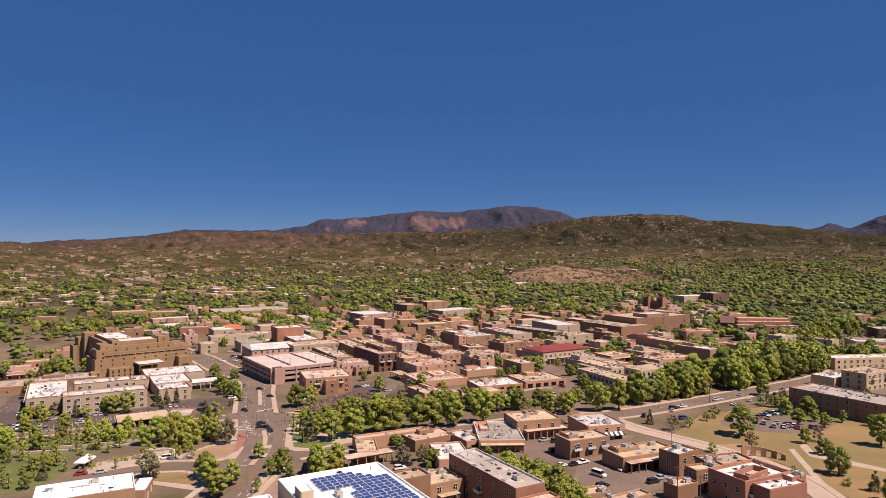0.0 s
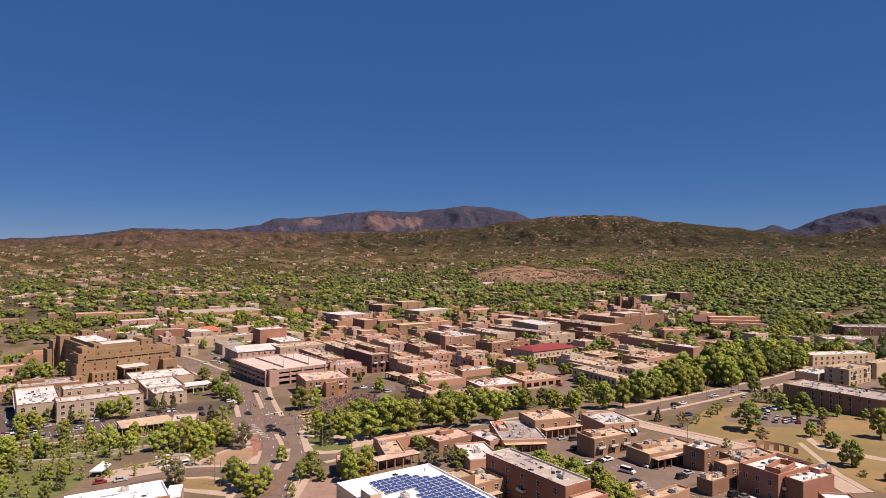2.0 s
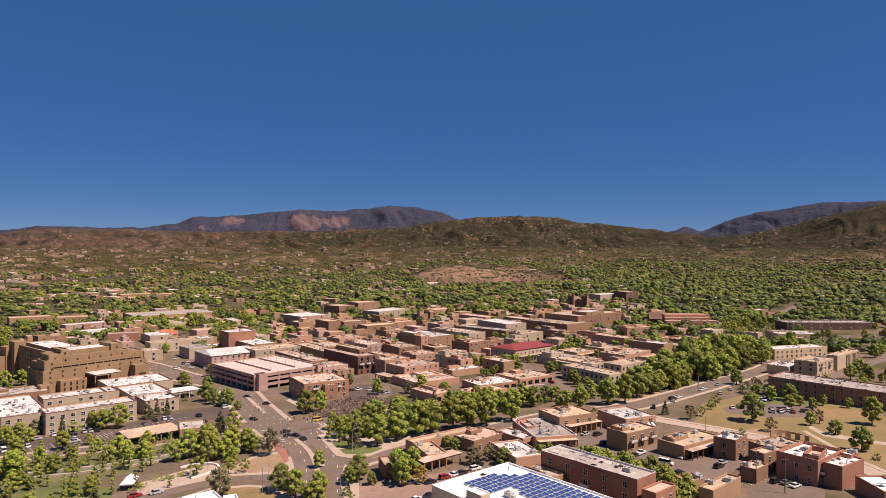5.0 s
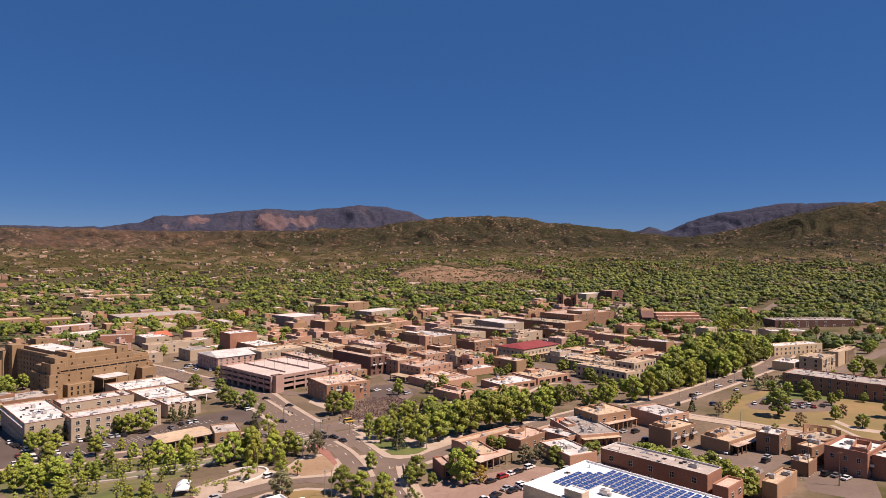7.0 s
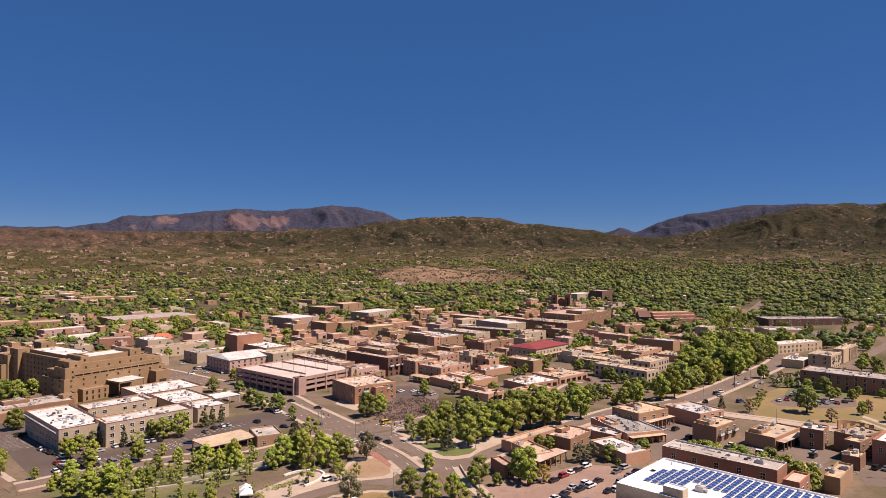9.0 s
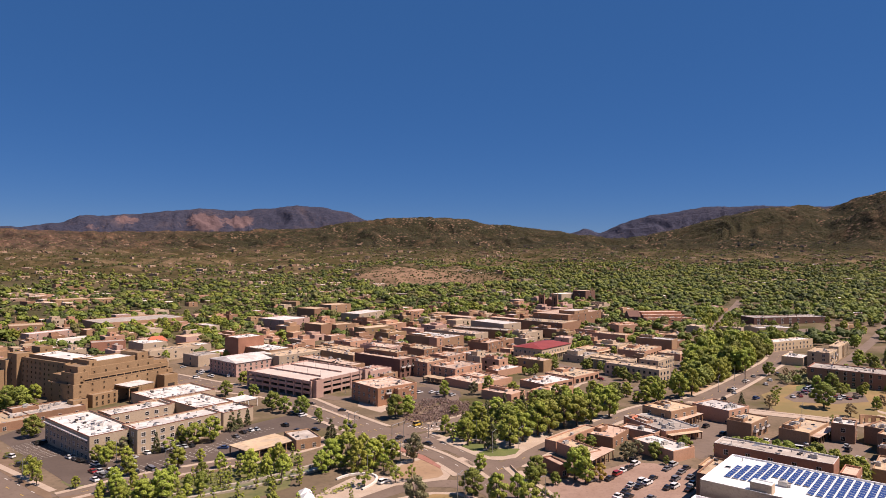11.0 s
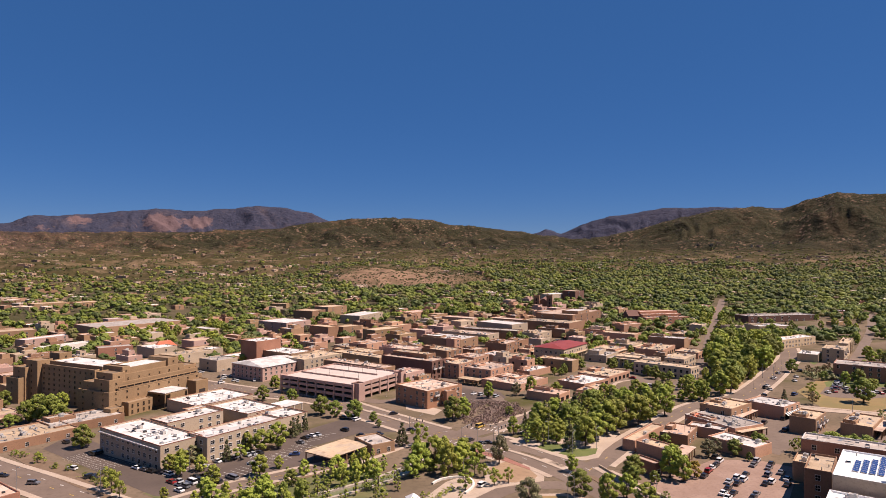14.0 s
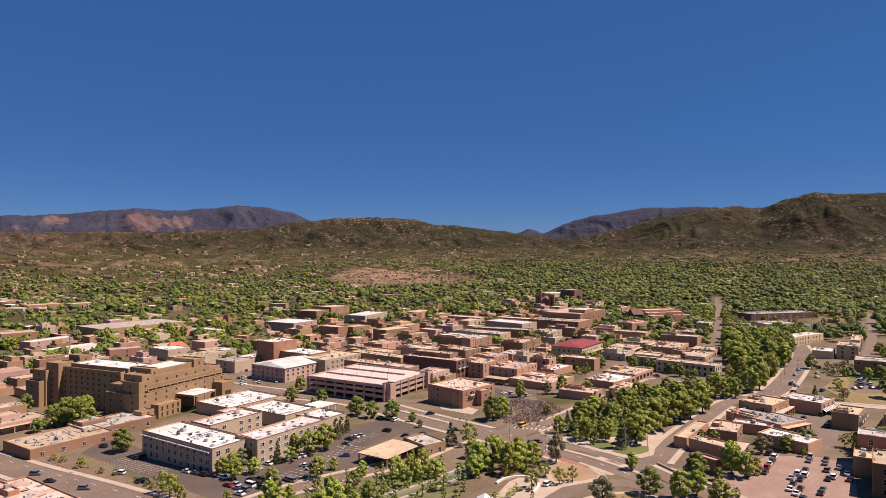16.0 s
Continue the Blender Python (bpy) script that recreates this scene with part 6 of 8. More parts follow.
# ---- solar panels, pitched roofs, church and other fittings ----
def solar_field():
    """Rows of blue panels on the white roof, with a gap round the hatch house."""
    x, y, w, d, rot = next(q for q in FOOTPRINTS if abs(q[2] - 31) < 0.3 and q[1] < 230)
    top = ground_at(x, y) + 18.0 - 0.5
    at = pose(x, y, top, 0, 0, rot)
    me = Solid().box(-0.78, 0.78, -0.92, 0.92, -0.03, 0.03, 1).quad([(-0.74, -0.88, 0.034), (0.74, -0.88, 0.034), (0.74, 0.88, 0.034), (-0.74, 0.88, 0.034)]).mesh("solar_panel", SOLAR, WHITE_TRIM)
    for col in range(27):
        u = -w + 5.0 + col * 2.05
        for row in range(13):
            v = -d + 2.6 + row * 2.0
            if (col < 3 and row > 8 + col) or (row < 3 and col < 12) or (row < 6 and 4 < col < 10) or (row == 6 and 4 < col < 7):
                continue
            part("solar_panel", me, solar, at @ pose(u, v, 0.32, 0, 6, 0))
    hatch = wall_mesh(5.4, 3.4, 2.6, 0.3, STUCCO_CREAM, ROOF_MEMBRANE)
    part("roof_house", hatch, solar, at @ pose(-w + 15.4, -d + 2.5, 0))
    part("roof_house_lid", slab_mesh("roof_house_lid", 4.7, 2.7, 0.2, ROOF_MEMBRANE), solar, at @ pose(-w + 15.4, -d + 2.5, 2.35))
    for u, v, k in ((-w + 4, d - 4, "roof_vent"), (-w + 18.5, -d + 10.5, "rooftop_unit"), (w * 0.2, d - 2, "roof_vent"), (-w + 2.5, 2, "skylight")):
        part(k, unit_mesh(k), solar, at @ pose(u, v, 0.02))


solar_field()


def add_pitched(root, label_rot, lift, rise, mat, hip):
    x, y, w, d, rot = next(q for q in FOOTPRINTS if (q[0] - root.location.x) ** 2 + (q[1] - root.location.y) ** 2 < 1)
    pitched(root, x, y, 2 * w, 2 * d, ground_at(x, y) + lift, rise, rot, mat, hip)


add_pitched(chapel, 0, 8.05, 6.0, BRICK_DARK, 0.0)
add_pitched(rosehall, 0, 9.6, 2.6, ROOF_WHITE, 3.0)
add_pitched(red, 0, 9.05, 2.4, ROOF_RED, 9.0)


def church(x, y, rot):
    """A dark stone church: nave with a pitched roof and two square towers."""
    root = thing("stone_church", x, y, "dark brown stone church with two square towers", "church", rot=rot)
    gz = ground_at(x, y)
    m = pose(x, y, gz, 0, 0, rot)
    FOOTPRINTS.append((x, y, 12, 26, rot))
    part("nave", Solid().box(-8, 8, -18, 24, -1, 11).mesh("nave", STUCCO_BROWN), root, m)
    s = Solid().quad([(-8.6, -18, 10.8), (-8.6, 24, 10.8), (0, 24, 16), (0, -18, 16)]).quad([(8.6, 24, 10.8), (8.6, -18, 10.8), (0, -18, 16), (0, 24, 16)])
    s.quad([(-8, -18.02, 10.8), (8, -18.02, 10.8), (0, -18.02, 16)], 1).quad([(8, 24.02, 10.8), (-8, 24.02, 10.8), (0, 24.02, 16)], 1)
    part("nave_roof", s.mesh("nave_roof", BRICK_DARK, STUCCO_BROWN), root, m)
    for u in (-8.5, 8.5):
        part("tower", wall_mesh(7.5, 7.5, 21.0, 0.8, STUCCO_BROWN), root, m @ pose(u, -19, -1))
        part("tower_roof", slab_mesh("tower_roof", 6.8, 6.8, 0.4, ROOF_GREY), root, m @ pose(u, -19, 19.3))
        for a in (-3.1, 3.1):
            for c in (-3.1, 3.1):
                part("pinnacle", Solid().box(-0.6, 0.6, -0.6, 0.6, 0, 2.6, 0, 0.3).mesh("pinnacle", STUCCO_BROWN), root, m @ pose(u + a, -19 + c, 19.9))
        for k in range(3):
            part("louvre", window_mesh(1.6, 3.2, DARK_TRIM, "fixed"), root, m @ pose(u, -22.78, 4 + 4.6 * k))
            part("louvre", window_mesh(1.6, 3.2, DARK_TRIM, "fixed"), root, m @ pose(u, -19, 0, 0, 0, -90) @ pose(0, -3.78, 4 + 4.6 * k))


church(263.0, 800.0, -37.0)


def orange_house(x, y, rot):
    root = thing("tile_roofed_house", x, y, "small cream house under a steep orange tiled roof", "house", rot=rot)
    block(root, x, y, 16, 11, 6, rot, STUCCO_CREAM, ROOF_TAN, win="sw", units=0, parapet=0.2)
    pitched(root, x, y, 16, 11, ground_at(x, y) + 6.05, 4.2, rot, TILE_ORANGE, 4.0)
    part("chimney", Solid().box(-0.5, 0.5, -0.5, 0.5, 0, 3).mesh("chimney", STUCCO_CREAM), root, pose(x + 2, y + 2, ground_at(x, y) + 8, 0, 0, rot))


orange_house(-208.0, 649.0, 14.0)


def red_canopy(x, y, rot):
    root = thing("small_red_roofed_porch", x, y, "small porch with a bright red tiled roof", "porch", rot=rot)
    block(root, x, y, 6, 4.5, 4.2, rot, STUCCO_PINK, ROOF_TAN, win="", units=0, parapet=0.2)
    pitched(root, x, y, 6, 4.5, ground_at(x, y) + 4.25, 1.6, rot, TILE_ORANGE, 0.6, 0.3, STUCCO_PINK)


red_canopy(16.5, 288.0, 30.0)


def blue_array():
    x, y, w, d, rot = next(q for q in FOOTPRINTS if (q[0] - solblue.location.x) ** 2 + (q[1] - solblue.location.y) ** 2 < 1)
    at = pose(x, y, ground_at(x, y) + 5.5, 0, 0, rot)
    me = Solid().box(-1.6, 1.6, -5.0, 5.0, -0.05, 0.05).mesh("solar_panel", SOLAR)
    for r in range(3):
        for c in range(10):
            part("solar_panel", me, solblue, at @ pose(-w + 5 + c * 3.5, -d * 0.3 + r * 11, 0.5, 4, 0, 0))


blue_array()


def ruin_wall(x, y, rot):
    """A curved freestanding wall with openings, beside the lawn."""
    root = thing("curved_garden_wall", x, y, "curved tan freestanding wall with square openings", "wall", rot=rot)
    m = pose(x, y, ground_at(x, y), 0, 0, rot)
    for k in range(9):
        a = radians(-36 + 9 * k)
        top = 4.2 - 0.22 * k
        low = 0 if k % 2 == 0 else 2.3
        part("wall_panel", Solid().box(-0.95, 0.95, -0.25, 0.25, low - 0.5 * (low == 0), top).mesh("wall_panel", STUCCO_TAN), root, m @ pose(11.5 * math.sin(a), 11.5 * math.cos(a) - 11.5, 0, 0, 0, -math.degrees(a)))
    FOOTPRINTS.append((x, y, 7, 2, rot))


ruin_wall(122.0, 250.0, -25.0)

# ---- trees ----
def clump_quads(rng, centres, radii, count, size, droop=0.0, squash=0.8):
    """Small leaf sprays scattered through lobes: verts and faces."""
    n = count
    pick = rng.integers(0, len(centres), n)
    way = rng.normal(size=(n, 3))
    way /= np.linalg.norm(way, axis=1, keepdims=True)
    depth = rng.uniform(0.35, 1.05, (n, 1)) ** 0.5
    p = np.asarray(centres)[pick] + way * depth * np.asarray(radii)[pick][:, None] * np.array([1, 1, squash])
    p[:, 2] -= droop * rng.uniform(0, 1, n)
    tilt = way * 1.0 + rng.normal(size=(n, 3)) * 0.24 + np.array([0, 0, 0.35])
    tilt /= np.linalg.norm(tilt, axis=1, keepdims=True)
    side = np.cross(tilt, rng.normal(size=(n, 3)))
    side /= np.linalg.norm(side, axis=1, keepdims=True)
    up = np.cross(tilt, side)
    s = size * rng.uniform(0.6, 1.35, (n, 1))
    a, b = side * s, up * s * rng.uniform(0.6, 1.0, (n, 1))
    v = np.stack([p - a - b * 0.5, p + a * 0.7 - b * rng.uniform(0.7, 1.1, (n, 1)), p + a * 0.8 + b * 0.7, p - a * 0.6 + b], 1)
    v += tilt[:, None, :] * s[:, None, :] * rng.uniform(-0.35, 0.35, (n, 4, 1))
    return v.reshape(-1, 3), np.arange(n * 4).reshape(n, 4)


def poly_mesh(name, v, f, mat, smooth=False):
    """A mesh from arrays whose faces all have the same number of corners."""
    me = bpy.data.meshes.new(name)
    me.vertices.add(len(v))
    me.vertices.foreach_set("co", np.asarray(v, np.float32).ravel())
    me.loops.add(f.size)
    me.loops.foreach_set("vertex_index", f.ravel().astype(np.int32))
    me.polygons.add(len(f))
    me.polygons.foreach_set("loop_start", np.arange(0, f.size, f.shape[1], dtype=np.int32))
    me.polygons.foreach_set("use_smooth", np.full(len(f), smooth))
    me.update(calc_edges=True)
    me.materials.append(mat)
    return me


def limb(s, a, b, r0, r1, n=6):
    a, b = Vector(a), Vector(b)
    q = (b - a).to_track_quat("Z", "Y")
    k = len(s.v)
    for p, r in ((a, r0), (b, r1)):
        s.v += [tuple(p + q @ Vector((r * math.cos(6.2832 * j / n), r * math.sin(6.2832 * j / n), 0))) for j in range(n)]
    s.f += [(k + j, k + (j + 1) % n, k + n + (j + 1) % n, k + n + j) for j in range(n)]
    s.i += [0] * n


TREES = {}


def tree_kind(kind, variant, fine=False):
    """Trunk and crown meshes, one metre high in all, of a kind of tree."""
    key = (kind, variant, fine)
    if key in TREES:
        return TREES[key]
    rng = np.random.default_rng(variant * 13 + len(kind))
    s = Solid()
    mat = {"cottonwood": LEAF_MID, "willow": LEAF_LIGHT, "elm": LEAF_DARK, "pine": LEAF_PINE, "olive": LEAF_OLIVE, "russet": LEAF_RUSSET, "yellow": LEAF_YELLOW, "poplar": LEAF_FRESH, "shrub": LEAF_DARK, "ash": LEAF_MID}[kind]
    if kind == "pine":
        limb(s, (0, 0, -0.08), (0, 0, 0.95), 0.025, 0.005)
        centres, radii = [], []
        for k in range(11):
            z = 0.14 + 0.8 * k / 10
            r = 0.25 * (1 - (z - 0.1) / 0.95) + 0.02
            for j in range(6 if k < 8 else 3):
                a = rng.uniform(0, 6.28)
                centres.append((r * 0.75 * math.cos(a), r * 0.75 * math.sin(a), z))
                radii.append(max(0.035, r * 0.42))
            if k % 2 == 0:
                limb(s, (0, 0, z), (r * math.cos(a), r * math.sin(a), z - 0.02), 0.008, 0.003, 4)
        v, f = clump_quads(rng, centres, radii, *((1500, 0.024) if fine else (450, 0.044)), 0.03, 0.55)
    else:
        wide, low, lobes, leaf = {"cottonwood": (0.40, 0.20, 19, 950), "willow": (0.38, 0.10, 22, 900), "elm": (0.44, 0.16, 19, 980), "olive": (0.46, 0.2, 15, 640), "russet": (0.42, 0.24, 13, 420),
                                  "yellow": (0.45, 0.15, 12, 640), "poplar": (0.19, 0.08, 15, 640), "shrub": (0.62, 0.0, 11, 600), "ash": (0.46, 0.26, 11, 460)}[kind]
        fork = low + 0.12
        limb(s, (0, 0, -0.08), (rng.uniform(-0.02, 0.02), rng.uniform(-0.02, 0.02), fork), 0.035, 0.024)
        centres, radii = [], []
        for k in range(lobes):
            a, u = 6.28 * (k * 0.618 + rng.uniform(0, 0.12)), (k + 0.5) / lobes
            z = low + (0.93 - low) * u
            reach = wide * math.sin(math.pi * min(0.97, 0.16 + 0.82 * u)) ** 0.8 * rng.uniform(0.5, 0.85)
            centres.append((reach * math.cos(a), reach * math.sin(a), z))
            radii.append(wide * rng.uniform(0.20, 0.36))
            if k % 2 == 0:
                limb(s, (0, 0, fork * 0.9), (reach * 0.8 * math.cos(a), reach * 0.8 * math.sin(a), z - 0.02), 0.016, 0.004, 4)
        v, f = clump_quads(rng, centres, radii, int(leaf * (4.4 if fine else 0.7)), (0.0225 if fine else 0.052) * (0.8 if kind == "poplar" else 1), 0.05 if kind == "willow" else 0.0)
    TREES[key] = (s.mesh("trunk", BARK), poly_mesh("crown", v, f, mat))
    return TREES[key]


TREE_NOTES = {"cottonwood": ("tree", "broad green cottonwood tree in full leaf"), "willow": ("tree", "pale yellow-green willow with a loose crown"), "elm": ("tree", "dark green elm with a dense rounded crown"),
              "pine": ("conifer", "dark conical pine with drooping boughs"), "olive": ("tree", "grey-green olive tree with an open crown"), "russet": ("tree", "bare-looking tree with thin russet leaves"),
              "yellow": ("tree", "young tree with yellowing leaves"), "poplar": ("tree", "slim upright green poplar"), "shrub": ("shrub", "low rounded dark green shrub"), "ash": ("tree", "young street tree with a thin green crown")}
TAKEN = []                                 # x, y, radius of every tree


def tree(kind, x, y, h, group=""):
    if any((x - a) ** 2 + (y - b) ** 2 < 25 for a, b, _ in TAKEN) or (on_road(x, y, -2.0) and kind != "shrub"):
        return None
    if covered(x, y, 0.6):
        return None
    rng = random.Random(int(x * 7.3 + y * 3.1))
    trunk, crown = tree_kind(kind, rng.randrange(3), math.hypot(x - HUB[0], y - HUB[1]) < 520)
    category, label = TREE_NOTES[kind]
    root = new("shrub" if kind == "shrub" else "pine_tree" if kind == "pine" else kind + "_tree", trunk)
    wide = rng.uniform(0.8, 1.2)
    root.matrix_basis = Matrix.LocRotScale((x, y, ground_at(x, y)), Euler((0, 0, rng.uniform(0, 6.28))), (h * wide, h * wide, h))
    tagged(root, label, category, group)
    new("crown", crown).parent = root
    TAKEN.append((x, y, h * 0.35))
    return root


def covered(x, y, margin=1.0):
    """Whether x, y lies in or near a building."""
    for fx, fy, hw, hd, rot in FOOTPRINTS:
        dx, dy = x - fx, y - fy
        if dx * dx + dy * dy > (hw + hd + margin) ** 2:
            continue
        c, s = math.cos(radians(rot)), math.sin(radians(rot))
        if abs(dx * c + dy * s) < hw + margin and abs(-dx * s + dy * c) < hd + margin:
            return True
    return False

# ---- planting ----
for x, y, h in ((-185.3, 440.3, 10.1), (-209.1, 329.0, 8.3), (-212.8, 336.4, 7.6), (-175.3, 348.4, 10.0), (-180.8, 351.6, 8.7), (-167.8, 349.1, 12.2), (-119.6, 393.5, 10.2), (-115.1, 383.6, 7.5),):
    tree("cottonwood", x, y, h)
for x, y, h in ((-154.1, 276.0, 9.2), (-145.1, 277.5, 8.9), (-137.9, 280.2, 8.0), (-157.9, 276.9, 8.0), (-163.5, 277.5, 7.3), (-167.4, 279.0, 6.6), (-143.2, 273.9, 6.7), (-150.9, 273.1, 7.6), (-139.2, 273.0, 6.8),):
    tree("poplar", x, y, h)
for x, y, h in ((-116.3, 279.8, 13.0), (-108.9, 283.3, 11.5), (-142.7, 290.0, 7.9), (-138.1, 288.9, 7.2), (-114.9, 276.0, 10.7),):
    tree("willow", x, y, h)
for x, y, h in ((-125.1, 287.6, 12.1), (-118.0, 289.9, 13.4), (-129.4, 284.1, 9.0), (-125.8, 280.7, 8.6), (-100.1, 288.0, 8.6), (-97.4, 288.2, 8.1),):
    tree("cottonwood", x, y, h)
for x, y, h in ((-111.3, 321.8, 10.9), (-200.0, 306.3, 6.9), (-191.3, 304.8, 5.9), (-171.0, 311.7, 8.9), (-161.4, 314.2, 6.4), (-141.4, 329.2, 6.2), (-105.5, 271.6, 5.3), (-106.4, 261.6, 6.5), (-100.4, 261.7, 5.9),):
    tree("ash", x, y, h)
for x, y, h in ((-181.8, 285.0, 7.2), (-187.1, 285.5, 7.5), (-191.6, 289.2, 6.9), (-177.8, 285.3, 6.6),):
    tree("poplar", x, y, h)
for x, y, h in ((-92.9, 282.4, 11.7),):
    tree("olive", x, y, h)
for x, y, h in ((-114.6, 328.8, 10.7), (-79.3, 355.6, 12.6), (-84.0, 408.9, 8.8), (-95.0, 476.7, 11.1), (-122.3, 385.1, 10.4), (-115.3, 374.1, 5.3), (-116.6, 361.9, 4.2),):
    tree("elm", x, y, h)
for x, y, h in ((-117.9, 325.6, 10.9), (-58.1, 283.8, 14.4),):
    tree("pine", x, y, h)
for x, y, h in ((-68.6, 301.5, 9.6), (-63.9, 302.8, 9.3), (-64.2, 294.9, 10.7),):
    tree("poplar", x, y, h)
for x, y, h in ((-62.4, 302.0, 10.6), (-56.8, 295.7, 9.6), (-48.5, 286.0, 13.5), (-29.6, 295.9, 16.5), (-39.8, 291.1, 13.1), (-23.1, 297.8, 15.9), (-11.8, 303.1, 15.9), (-5.1, 302.8, 15.1), (4.8, 305.9, 15.0), (18.9, 311.1, 16.4), (26.9, 313.4, 15.2), (-66.2, 317.1, 8.8),):
    tree("cottonwood", x, y, h)
for x, y, h in ((-73.2, 261.0, 6.9), (78.4, 330.9, 15.0), (70.7, 318.1, 15.7), (63.4, 331.2, 10.7),):
    tree("cottonwood", x, y, h)
for x, y, h in ((-86.1, 237.7, 9.7), (-59.4, 242.5, 9.5), (-65.0, 242.1, 8.6), (-55.9, 239.2, 8.3),):
    tree("elm", x, y, h)
for x, y, h in ((-81.1, 229.1, 10.3),):
    tree("cottonwood", x, y, h)
for x, y, h in ((-45.7, 238.5, 11.9), (-40.8, 237.9, 10.2), (-45.2, 241.8, 10.6),):
    tree("cottonwood", x, y, h)
for x, y, h in ((-38.2, 234.2, 6.3),):
    tree("yellow", x, y, h)
for x, y, h in ((-7.8, 253.4, 6.3), (-8.0, 249.0, 6.6),):
    tree("olive", x, y, h)
for x, y, h in ((-4.1, 246.8, 6.9), (-5.3, 243.1, 5.7), (-5.1, 238.8, 3.7), (11.1, 247.2, 6.9), (10.7, 242.9, 4.7),):
    tree("elm", x, y, h)
for x, y, h in ((-262.5, 449.5, 13.5), (-257.0, 440.5, 11.0), (-268.0, 455.0, 15.5), (-274.7, 465.0, 14.8), (-280.2, 462.9, 12.6), (-268.8, 465.7, 9.8), (-261.4, 457.9, 7.6), (-297.4, 509.0, 11.1), (-248.2, 394.8, 10.8), (-286.9, 456.8, 7.4),):
    tree("elm", x, y, h)
for x, y, h in ((-270.9, 391.1, 2.9), (-263.6, 383.4, 2.9), (-255.6, 365.1, 2.5), (-274.9, 397.1, 2.5), (-250.1, 359.6, 2.7), (-243.2, 345.6, 2.4), (-237.8, 333.9, 2.5), (-240.0, 338.6, 2.2), (-253.8, 367.4, 2.2),):
    tree("shrub", x, y, h)
for x, y, h in ((-263.4, 377.9, 4.8), (-256.7, 365.7, 5.5), (-252.9, 357.1, 4.9), (-241.7, 336.1, 6.1), (-237.7, 329.7, 6.7), (-229.9, 313.7, 6.7), (-274.0, 398.6, 4.6), (-267.1, 386.2, 5.7), (-261.0, 378.3, 5.2), (-250.9, 357.6, 6.1), (-245.4, 349.1, 6.4), (-234.8, 326.7, 8.4), (-232.8, 321.0, 8.6), (-271.4, 395.2, 5.0),):
    tree("ash", x, y, h)
for x, y, h in ((-208.3, 340.3, 7.7), (-219.2, 490.1, 6.3), (-145.6, 485.1, 9.2), (-150.2, 435.4, 6.0),):
    tree("cottonwood", x, y, h)
for x, y, h in ((-210.8, 335.3, 6.4), (-206.7, 333.0, 7.2), (-201.5, 332.5, 6.8),):
    tree("willow", x, y, h)
for x, y, h in ((-203.5, 346.1, 7.5), (-198.9, 347.9, 6.8), (-18.8, 410.5, 10.6), (-20.2, 391.7, 7.9),):
    tree("olive", x, y, h)
for x, y, h in ((-71.7, 357.9, 11.3), (-80.6, 356.3, 10.6), (-13.1, 387.3, 11.8), (-9.1, 375.6, 11.0), (-0.4, 379.5, 8.4), (-38.4, 393.6, 10.0),):
    tree("cottonwood", x, y, h)
for x, y, h in ((-43.8, 371.2, 7.3), (-48.6, 351.2, 5.0), (-73.5, 339.2, 5.1), (-51.9, 431.2, 6.6),):
    tree("elm", x, y, h)
for x, y, h in ((-198.1, 275.4, 7.7), (-191.2, 273.2, 9.7), (-185.2, 277.4, 11.0),):
    tree("cottonwood", x, y, h)
for x, y, h in ((-189.2, 275.6, 8.5), (-180.2, 272.8, 8.5), (-172.8, 268.6, 7.4), (-158.6, 292.8, 9.4), (-162.6, 286.8, 6.9), (-161.1, 269.8, 4.4), (-154.9, 295.3, 7.6),):
    tree("poplar", x, y, h)
for x, y, h in ((-154.5, 299.1, 8.7), (-143.8, 299.6, 9.7), (-139.4, 290.3, 9.1), (-149.1, 291.9, 8.3),):
    tree("willow", x, y, h)
for x, y, h in ((-79.6, 238.0, 9.0), (-74.2, 248.4, 6.9), (-72.9, 257.9, 8.6),):
    tree("elm", x, y, h)
for x, y, h in ((-91.4, 278.5, 12.3),):
    tree("olive", x, y, h)
for x, y, h in ((-81.0, 227.5, 6.8),):
    tree("cottonwood", x, y, h)
for x, y, h in ((-117.8, 262.3, 7.8), (-105.8, 257.2, 6.5), (-74.8, 251.8, 6.1),):
    tree("ash", x, y, h)
for x, y, h in ((-59.6, 238.8, 8.7), (-55.7, 242.5, 7.8), (-62.7, 238.6, 7.0), (-55.1, 236.2, 5.0),):
    tree("elm", x, y, h)
for x, y, h in ((-64.3, 227.6, 3.2), (-63.2, 221.9, 3.4),):
    tree("shrub", x, y, h)
for x, y, h in ((-47.0, 239.7, 12.2), (-43.3, 241.8, 11.2), (-39.5, 243.8, 10.5), (-44.8, 232.9, 9.9),):
    tree("cottonwood", x, y, h)
for x, y, h in ((-40.7, 232.8, 6.7), (-38.3, 233.8, 5.9),):
    tree("yellow", x, y, h)
for x, y, h in ((-11.6, 252.5, 8.3), (-15.0, 249.9, 7.3),):
    tree("olive", x, y, h)
for x, y, h in ((-8.8, 247.9, 7.7), (-20.1, 275.8, 4.8), (-18.0, 270.8, 5.1), (-12.2, 273.2, 4.4), (17.4, 254.9, 5.0),):
    tree("elm", x, y, h)
for x, y, h in ((53.9, 328.4, 10.0), (59.6, 306.5, 5.2), (68.2, 330.5, 12.7), (60.8, 326.0, 12.0),):
    tree("cottonwood", x, y, h)
for x, y, h in ((110.6, 255.5, 6.3),):
    tree("russet", x, y, h)
for x, y, h in ((95.5, 302.9, 7.2),):
    tree("pine", x, y, h)
for x, y, h in ((127.4, 280.4, 13.4),):
    tree("elm", x, y, h)
for x, y, h in ((147.1, 266.7, 6.9),):
    tree("cottonwood", x, y, h)
